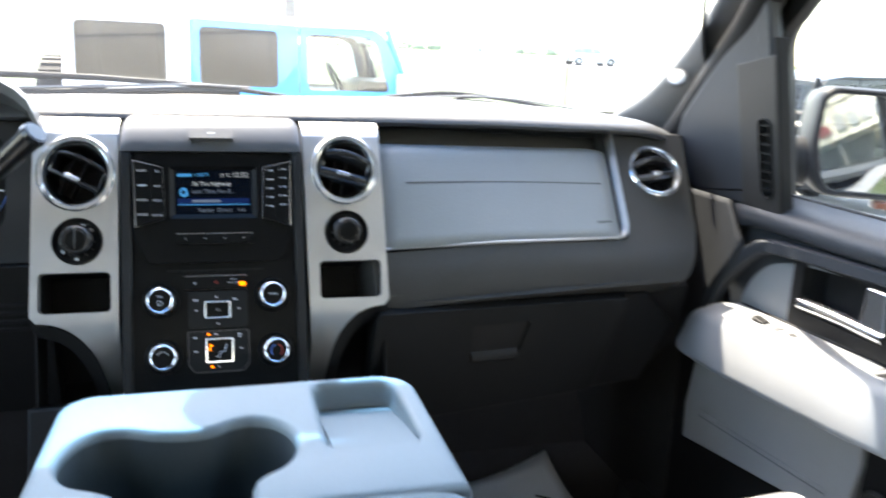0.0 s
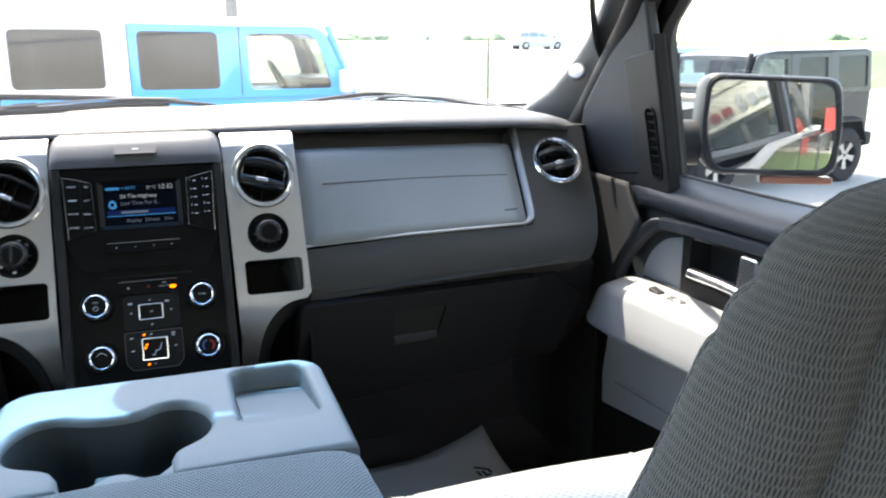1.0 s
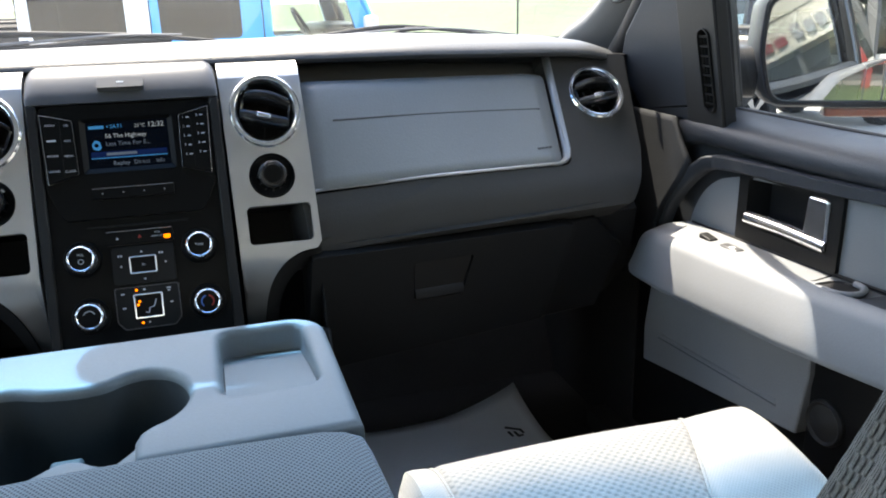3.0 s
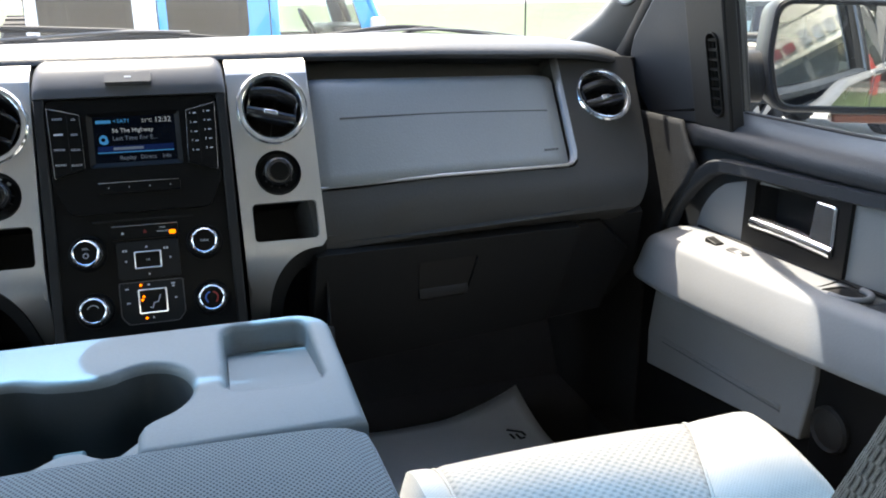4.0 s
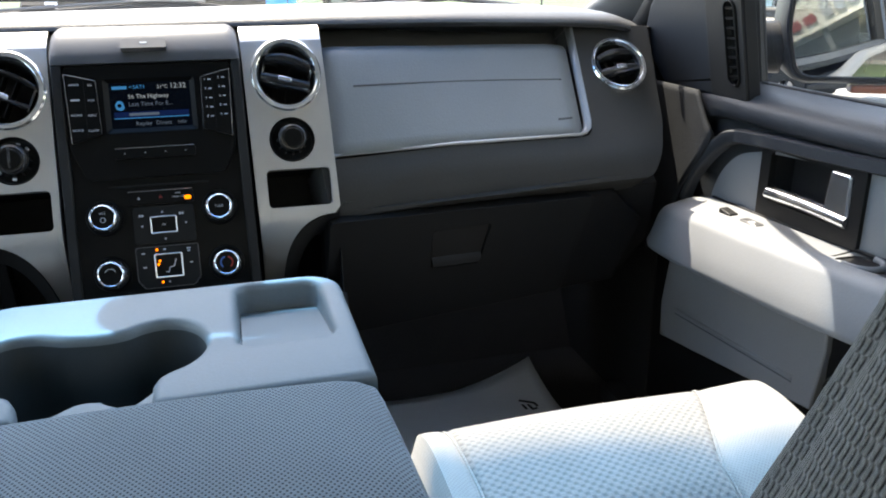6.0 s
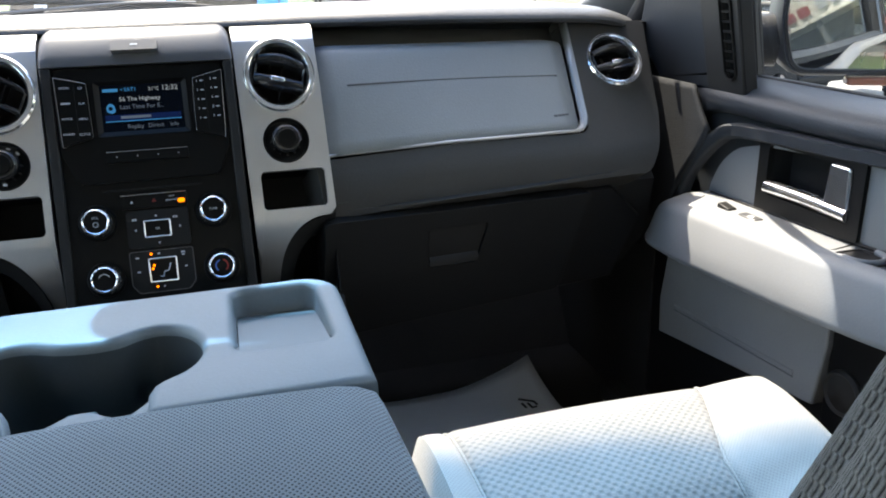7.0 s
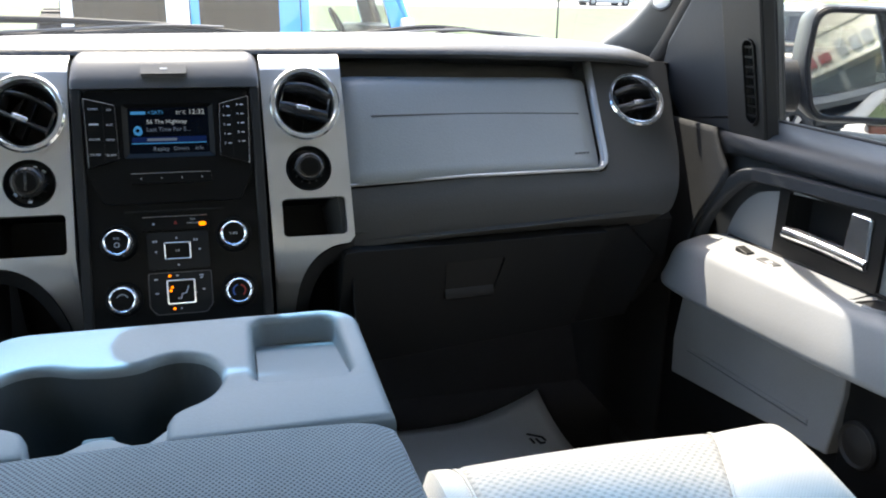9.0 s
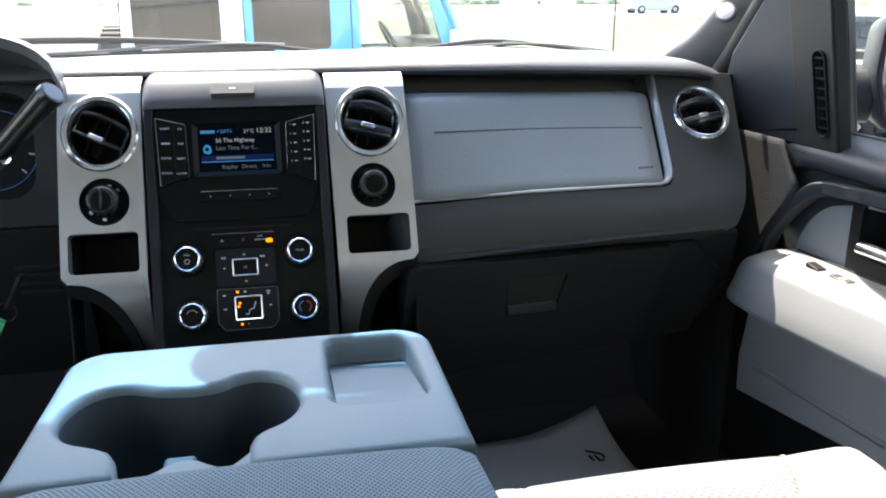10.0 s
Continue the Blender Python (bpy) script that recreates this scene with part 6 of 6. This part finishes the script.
for sgn in (-1, 1):
    part("wing", box(sgn * 0.955 - 0.03, 0.36, 0.5, sgn * 0.955 + 0.03, 2.1, 1.29), TRUCKPAINT, bon, bevel=0.02)
    part("rear_door", box(sgn * 0.965 - 0.02, -2.06, 0.5, sgn * 0.965 + 0.02, -1.02, 1.345), TRUCKPAINT, bon, bevel=0.012)
    part("rear_belt", box(sgn * 0.962 - 0.03, -2.04, 1.338, sgn * 0.962 + 0.022, -1.03, 1.366), BELTGREY, bon, bevel=0.008)
    part("rear_flank", box(sgn * 0.965 - 0.03, -3.9, 0.5, sgn * 0.965 + 0.03, -2.08, 1.30), TRUCKPAINT, bon, bevel=0.02)
    part("door_post", loft([[(sgn * lerp(z, [1.33, 1.88], [0.95, 0.80]) + dx * sgn, y, z) for dx, y in ((0.0, -0.95), (0.012, -0.96), (0.012, -1.07), (0.0, -1.08))] for z in (1.35, 1.62, 1.88)]), TRUCKPAINT, bon, smooth=0)
part("roof_skin", loft([[(x, y, 2.0 - 0.06 * (abs(x) / 0.76) ** 3 - d) for x in np.linspace(-0.76, 0.76, 11)] for y, d in ((-0.18, 0.09), (-0.42, 0.02), (-1.9, 0.01), (-2.06, 0.06))], closed=False), TRUCKPAINT, bon, smooth=50)
part("underbody", box(-0.95, -3.9, 0.42, 0.95, 2.1, 0.56), BLACKP, bon)
for sx in (-1, 1):
    for sy in (1.35, -2.6):
        ty = lathe([(0.22, -0.12), (0.36, -0.12), (0.39, -0.09), (0.39, 0.09), (0.36, 0.12), (0.22, 0.12), (0.20, 0.05), (0.0, 0.05)], 32)
        ty.transform(pose(sx * 0.83, sy, GROUND_Z + 0.39, 0, 90, 0))
        part("tyre", ty, RUBBER, bon)

# ---- outdoors ----
GY = [-3000, -200, -40, 27, 42, 50, 58, 63, 72, 78, 100, 135, 180, 400, 3000]
GZ = [-0.15, -0.15, -0.15, -0.15, -0.10, 0.30, 0.95, 1.36, 1.72, 1.95, 2.30, 2.95, 3.05, 3.1, 3.1]
setting(part("ground", loft([[(x, y, z) for x in (-3000, -200, -40, 40, 200, 3000)] for y, z in zip(GY, GZ)], closed=False), GRASS, smooth=60), "mown grass rising gently to a road and fields", "ground")
setting(part("pavement", box(-60, -60, GROUND_Z - 0.3, 60, 25, GROUND_Z), ASPHALT), "pale sunlit asphalt parking lot", "parking lot")
setting(part("road", loft([[(x, y, lerp(y, GY, GZ) + h) for y, h in ((62, -0.2), (62.5, 0.05), (67, 0.06), (72.5, 0.05), (73, -0.2))] for x in (-900, -200, 0, 200, 900)]), ASPHALT, smooth=0), "pale country road beyond the grass", "road")
setting(part("field", loft([[(x, y, lerp(y, GY, GZ) + h) for y, h in ((100, -0.2), (101, 0.08), (135, 0.08), (180, 0.08), (181, -0.2))] for x in (-900, -200, 0, 200, 900)]), CROP, smooth=0), "pale crop field beyond the road", "field")


def wheel(parent, m, r=0.40, w=0.25):
    ty = lathe([(r * 0.56, -w / 2), (r * 0.9, -w / 2), (r, -w * 0.36), (r, w * 0.36), (r * 0.9, w / 2), (r * 0.56, w / 2), (r * 0.54, 0)], 36)
    ty.transform(m)
    t = part("tyre", ty, RUBBER, parent)
    rm = lathe([(r * 0.58, w * 0.30), (r * 0.56, w * 0.46), (r * 0.52, w * 0.46), (r * 0.50, w * 0.1), (0.0, w * 0.1)], 36)
    rm.transform(m)
    rp = part("rim", rm, BLACKP, parent)
    for k in range(5):
        sp_ = loft([[(x0 - hw, y0, z0), (x0 + hw, y0, z0), (x0 + hw, y0, z0 - 0.04), (x0 - hw, y0, z0 - 0.04)] for x0, y0, z0, hw in ((0, r * 0.06, w * 0.40, r * 0.07), (0, r * 0.30, w * 0.42, r * 0.085), (0, r * 0.54, w * 0.45, r * 0.13))])
        sp_.transform(m @ Matrix.Rotation(2 * math.pi * k / 5, 4, "Z"))
        part("spoke", sp_, RIM, rp)
    tread = bmesh.new()
    for k in range(30):
        b = box(-0.02, r - 0.012, -w * 0.38, 0.02, r + 0.012, w * 0.38)
        b.transform(m @ Matrix.Rotation(2 * math.pi * k / 30, 4, "Z"))
        join(tread, b)
    part("tread", tread, RUBBER, t)


def off_roader(m, paint, top, label):
    """Boxy off-road car: x forwards, z up from the ground, origin at the B pillar."""
    c = thing("off_road_car", m, label, "car")
    W = 0.78
    xr = -1.75
    body = rounded([(xr, 0.55), (xr, 1.34), (0.98, 1.34), (1.05, 1.27), (2.25, 1.18), (2.30, 0.95), (2.30, 0.62), (1.95, 0.62), (1.80, 0.98), (1.25, 0.98), (1.10, 0.55), (xr + 0.98, 0.55), (xr + 0.86, 0.95), (xr + 0.32, 0.95), (xr + 0.20, 0.62)], 0.04, 3)
    bd = plate(body, (), -W, W)
    bd.transform(Matrix(((1, 0, 0, 0), (0, 0, -1, 0), (0, 1, 0, 0), (0, 0, 0, 1))))
    part("body", bd, paint, c, bevel=0.03)

    def side(outer, holes, y0, y1, nm, mt, lab=""):
        for s in (-1, 1):
            b = plate(outer, holes, min(s * y0, s * y1), max(s * y0, s * y1))
            for v in b.verts:
                v.co = Vector((v.co.x, v.co.z - s * 0.10 * max(0.0, v.co.y - 1.34), v.co.y))
            part(nm, b, mt, c, lab, bevel=0.012)

    def pane(outer, y, mt):
        for s in (-1, 1):
            b = plate(outer, (), s * y - 0.004, s * y + 0.004)
            for v in b.verts:
                v.co = Vector((v.co.x, v.co.z - s * 0.10 * max(0.0, v.co.y - 1.34), v.co.y))
            part("window", b, mt, c, "dark tinted window" if mt is TINT else "clear window")

    f_out = rounded([(0.06, 1.31), (0.06, 1.885), (0.68, 1.885), (0.78, 1.82), (1.00, 1.31)], 0.03)
    f_in = rounded([(0.125, 1.375), (0.125, 1.825), (0.62, 1.825), (0.71, 1.77), (0.82, 1.375)], 0.045)
    side(f_out, [f_in], W - 0.03, W + 0.02, "front_door", paint)
    side(f_out, [f_in], W - 0.05, W - 0.033, "door_liner", BLACKP)
    pane(f_in, W - 0.005, GLASS)
    r_out = rounded([(-0.80, 1.31), (-0.80, 1.905), (0.05, 1.885), (0.05, 1.31)], 0.03)
    r_in = rounded([(-0.735, 1.385), (-0.735, 1.845), (-0.115, 1.835), (-0.115, 1.385)], 0.05)
    side(r_out, [r_in], W - 0.03, W + 0.02, "rear_door", paint)
    pane(r_in, W - 0.005, TINT)
    q_out = rounded([(xr, 1.33), (xr + 0.02, 1.93), (-0.81, 1.915), (-0.81, 1.33)], 0.03)
    q_in = rounded([(xr + 0.09, 1.40), (xr + 0.09, 1.855), (-0.985, 1.855), (-0.985, 1.40)], 0.05)
    side(q_out, [q_in], W - 0.04, W + 0.015, "hardtop_side", top)
    pane(q_in, W - 0.01, TINT)
    rf = loft([[(x, y, z - 0.03 * abs(y / 0.72) ** 4 + h) for y in np.linspace(-0.725, 0.725, 9)] + [(x, y, z - 0.09) for y in (0.725, -0.725)] for x, z, h in ((xr + 0.01, 1.985, -0.03), (xr + 0.10, 1.99, 0), (0.3, 1.965, 0), (0.72, 1.93, -0.02), (0.80, 1.885, -0.01))])
    part("roof", rf, top, c, "hard top roof", bevel=0.01)
    ws = loft([[(x, y, z) for y in np.linspace(-0.68, 0.68, 5)] for x, z in ((1.00, 1.34), (0.80, 1.87))], closed=False)
    part("windscreen", ws, GLASS, c)
    for s in (-1, 1):
        part("pillar", tube([(1.02, s * 0.73, 1.31), (0.80, s * 0.69, 1.89)], 0.035, 8), paint if s < 0 else BLACKP, c)
        part("arch_flare", loft([[(x + dx, s * y, z) for dx, y, z in ((0, 0.76, zz), (0, 0.93, zz - 0.03), (0, 0.93, zz - 0.07), (0, 0.76, zz - 0.05))] for x, zz in ((xr + 0.16, 0.66), (xr + 0.32, 0.97), (xr + 0.88, 0.97), (xr + 1.02, 0.60))]), BLACKP, c)
        part("arch_flare", loft([[(x + dx, s * y, z) for dx, y, z in ((0, 0.76, zz), (0, 0.93, zz - 0.03), (0, 0.93, zz - 0.07), (0, 0.76, zz - 0.05))] for x, zz in ((1.08, 0.60), (1.22, 1.0), (1.85, 1.0), (2.15, 0.85))]), BLACKP, c)
        mirror_box = box(0.86, s * 0.94 - 0.10, 1.34, 0.95, s * 0.94 + 0.10, 1.53)
        part("mirror", mirror_box, HEADLINER if paint is BLUEPAINT else BLACKP, c, "side mirror", bevel=0.025)
        part("sill", box(-0.72, s * 0.80 - 0.05, 0.42, 1.05, s * 0.80 + 0.05, 0.52), BLACKP, c, bevel=0.02)
    part("tail", box(xr - 0.01, -0.7, 1.38, xr + 0.01, 0.7, 1.9), TINT, c, "dark rear window")
    part("front_bumper", box(2.25, -0.8, 0.5, 2.45, 0.8, 0.72), BLACKP, c, bevel=0.04)
    part("rear_bumper", box(xr - 0.16, -0.8, 0.5, xr + 0.02, 0.8, 0.72), BLACKP, c, bevel=0.04)
    for sx in (1.53, xr + 0.60):
        for s in (-1, 1):
            wheel(c, Matrix.Translation((sx, s * 0.80, 0.40)) @ Matrix.Rotation(radians(-90 * s), 4, "X"))
    wheel(c, Matrix.Translation((xr - 0.17, 0.05, 1.16)) @ Matrix.Rotation(radians(-90), 4, "Y"))
    for s in (-1, 1):
        part("seat_back", loft([[(x0 + 0.1 * t, s * 0.36 + y, z) for x0, y in rrect(-0.08, -0.24, 0.06, 0.24, 0.05)] for t, z in ((0.6, 0.9), (0.2, 1.35), (0.0, 1.55))]), BLACKP, c, "dark seat", smooth=60)
        part("head_rest", box(0.0, s * 0.36 - 0.12, 1.57, 0.09, s * 0.36 + 0.12, 1.75), BLACKP, c, bevel=0.04)
    part("dash", box(0.56, -0.7, 1.1, 0.98, 0.7, 1.46), BLACKP, c, bevel=0.05)
    part("rear_bench", loft([[(x0 + 0.12 * t, y, z) for x0, y in rrect(-0.98, -0.62, -0.82, 0.62, 0.06)] for t, z in ((0.8, 0.9), (0.2, 1.38), (0.0, 1.53))]), BLACKP, c, "dark rear bench", smooth=60)
    for y in (-0.38, 0.0, 0.38):
        part("head_rest", box(-0.96, y - 0.13, 1.55, -0.86, y + 0.13, 1.70), BLACKP, c, bevel=0.04)
    part("cage_bar", tube([(-1.00, -0.60, 1.32), (-1.04, -0.58, 1.84), (-1.04, 0.58, 1.84), (-1.00, 0.60, 1.32)], 0.045, 8), BLACKP, c)
    sw_ = tube([(0.19 * math.cos(a), 0.19 * math.sin(a), 0) for a in np.linspace(0, 2 * math.pi, 21)], 0.018, 8)
    sw_.transform(pose(0.52, 0.36, 1.42, 0, 62, 0))
    part("steering_wheel", sw_, BLACKP, c)
    part("cage_bar", tube([(-0.02, -0.62, 1.32), (-0.06, -0.60, 1.86), (-0.06, 0.60, 1.86), (-0.02, 0.62, 1.32)], 0.045, 8), BLACKP, c)
    return c


off_roader(pose(0.60, 6.50, GROUND_Z), BLUEPAINT, WHITEPAINT, "bright blue four-door off-road car with a white hard top")
off_roader(pose(7.21, 7.40, GROUND_Z, 0, 0, 189) @ Matrix.Scale(0.86, 4), BLACKPAINT, BLACKPAINT, "black four-door off-road car parked on the lot")
off_roader(pose(9.9, 13.2, GROUND_Z, 0, 0, 189) @ Matrix.Scale(0.88, 4), PALEPAINT, PALEPAINT, "pale blue off-road car with a hard top")


def estate_car(m, paint, label):
    """Low rounded estate car: x forwards, z up from the ground."""
    c = thing("estate_car", m, label, "car")
    low, high = [], []
    for x, w, z0, z1 in ((-2.42, 0.60, 0.55, 0.82), (-2.34, 0.80, 0.38, 0.98), (-1.6, 0.90, 0.26, 1.02), (0.0, 0.92, 0.24, 0.99), (1.1, 0.91, 0.26, 0.95), (1.9, 0.86, 0.32, 0.84), (2.30, 0.74, 0.40, 0.72), (2.42, 0.56, 0.48, 0.62)):
        low.append([(x, -w, z0 + 0.1), (x, -w * 0.96, z0), (x, w * 0.96, z0), (x, w, z0 + 0.1), (x, w, z1 - 0.12), (x, w * 0.90, z1), (x, -w * 0.90, z1), (x, -w, z1 - 0.12)])
    part("body", loft(low), paint, c, smooth=50)
    for x, w, z in ((-2.22, 0.78, 1.00), (-1.95, 0.68, 1.42), (-0.9, 0.66, 1.51), (0.2, 0.66, 1.49), (1.15, 0.76, 0.96)):
        high.append([(x, -0.82, 0.93), (x, 0.82, 0.93), (x, w, z - 0.06), (x, w * 0.86, z), (x, -w * 0.86, z), (x, -w, z - 0.06)])
    part("cabin", loft(high), paint, c, smooth=50)
    for sgn in (-1, 1):
        for outer in ([(-1.95, 1.03), (-1.80, 1.36), (-1.20, 1.40), (-1.20, 1.03)], [(-1.12, 1.03), (-1.12, 1.41), (-0.28, 1.41), (-0.28, 1.03)], [(-0.20, 1.03), (-0.20, 1.41), (0.18, 1.39), (0.88, 1.03)]):
            b = plate(rounded(outer, 0.04), (), 0.0, 0.02)
            for v in b.verts:
                v.co = Vector((v.co.x, sgn * (0.835 - 0.30 * (v.co.y - 0.93) + v.co.z), v.co.y))
            part("window", b, PRIVACY, c, "dark side window")
        for x in (-1.45, 1.45):
            wheel(c, Matrix.Translation((x, sgn * 0.80, 0.33)) @ Matrix.Rotation(radians(-90 * sgn), 4, "X"), 0.33, 0.21)
    return c


estate_car(pose(32.6, 66.5, 1.48, 0, 0, 4) @ Matrix.Scale(1.12, 4), PALEGREY, "pale grey estate car on the far road")

pole = thing("utility_pole", pose(1.75, 19.5, GROUND_Z), "weathered grey wooden utility pole", "pole")
part("shaft", lathe([(0.17, 0), (0.15, 4), (0.12, 9), (0, 9)], 14), WOODPOLE, pole)
part("cross_arm", box(-1.1, -0.06, 8.2, 1.1, 0.06, 8.34), WOODPOLE, pole)

hs = thing("house", pose(76, 236, 3.0, 0, 0, -12), "white country house with a grey roof", "house")
part("wall", box(-5.5, -4, 0, 5.5, 4, 3.0), HOUSEWALL, hs)
part("roof", prism([(-4.5, 2.95), (0, 5.0), (4.5, 2.95)], -6, 6), ROOFING, hs)
for x in (-3.8, -1.2, 2.6):
    part("window", box(x - 0.6, -4.05, 1.1, x + 0.6, -3.97, 2.3), PRIVACY, hs)
part("door", box(0.4, -4.06, 0.1, 1.4, -3.97, 2.2), WOODPOLE, hs)
rng = random.Random(7)
far = bmesh.new()
for k in range(420):
    x = -700 + 1500 * k / 420 + rng.uniform(-3, 3)
    y = 330 + 25 * math.sin(k * 0.13) + rng.uniform(-10, 10)
    if rng.random() < 0.12:
        continue
    h = rng.uniform(1.6, 4.2) * (1.3 if math.sin(k * 0.09) > 0 else 0.8)
    g = bmesh.new()
    bmesh.ops.create_icosphere(g, subdivisions=2, radius=1)
    for v in g.verts:
        n = noise.noise(v.co * 2.1 + Vector((k, 0, 0)))
        v.co = Vector((x + v.co.x * (3.4 + 2 * n), y + v.co.y * 3, 3.0 + h * 0.45 + v.co.z * h * (0.55 + 0.25 * n)))
    join(far, g)
tl = part("tree_line", far, LEAF, smooth=0)
tagged(tl, "uneven line of far hedges and low trees", "trees", "", "stuff")

# dealership building behind the truck, seen by way of the door mirror and the side glass
bld = thing("dealership_building", pose(5.04, -13.34, GROUND_Z, 0, 0, 18), "dark glazed showroom under a cream sign band", "building")
part("wall", box(-16, -8, 0, 14, 0, 4.4), CLAD, bld, "dark grey cladding")
part("sign_band", box(-16.2, -0.05, 4.2, 14.2, 1.5, 7.6), CREAM, bld, "cream sign band", bevel=0.03)
part("roof", box(-16.3, -8.2, 7.5, 14.3, 1.6, 7.72), ROOFING, bld)
part("band_joint", box(-16.2, 1.46, 6.02, 14.2, 1.53, 6.10), CLAD, bld, "dark joint along the sign band")
for k in range(7):
    part("showroom_window", box(-14.6 + 3.9 * k, -0.02, 0.4, -11.4 + 3.9 * k, 0.04, 3.3), TINT, bld)
    part("column", box(-15.2 + 3.9 * k, 1.0, 0, -14.95 + 3.9 * k, 1.25, 4.2), CLAD, bld)
SIGN = Matrix(((1, 0, 0, 0), (0, 0, 1, 1.5), (0, 1, 0, 0), (0, 0, 0, 1)))
for x, mt in ((2.35, BLACKP), (1.65, REDSIGN), (0.95, REDSIGN)):
    part("sign_shape", plate(rounded([(x - 0.28, 4.62), (x + 0.28, 4.62), (x + 0.28, 5.1), (x - 0.28, 5.1)], 0.12), (), 0, 0.12), mt, bld, "small sign shape").matrix_local = SIGN
for x, top in ((0.10, 5.45), (-0.52, 5.3), (-1.10, 5.3), (-1.70, 5.3)):
    part("sign_shape", plate(rounded([(x - 0.24, 4.6), (x + 0.24, 4.6), (x + 0.24, top), (x - 0.24, top)], 0.2), (), 0, 0.12), TRIMGREY, bld, "grey sign shape").matrix_local = SIGN
part("red_post", box(-1.75, 3.2, 0, -1.45, 3.5, 2.6), REDSIGN, bld, "red painted post")
part("red_panel", box(-4.6, 1.8, 1.1, -2.6, 1.9, 2.2), REDSIGN, bld, "red panel")
lawn = part("lawn", plate(rrect(-12, -14.5, 16, -8.6, 0.8), (), GROUND_Z, GROUND_Z + 0.10), GRASS)
setting(lawn, "green lawn strip before the showroom", "lawn")
lawn.matrix_world = pose(1.5, 3.2, 0)
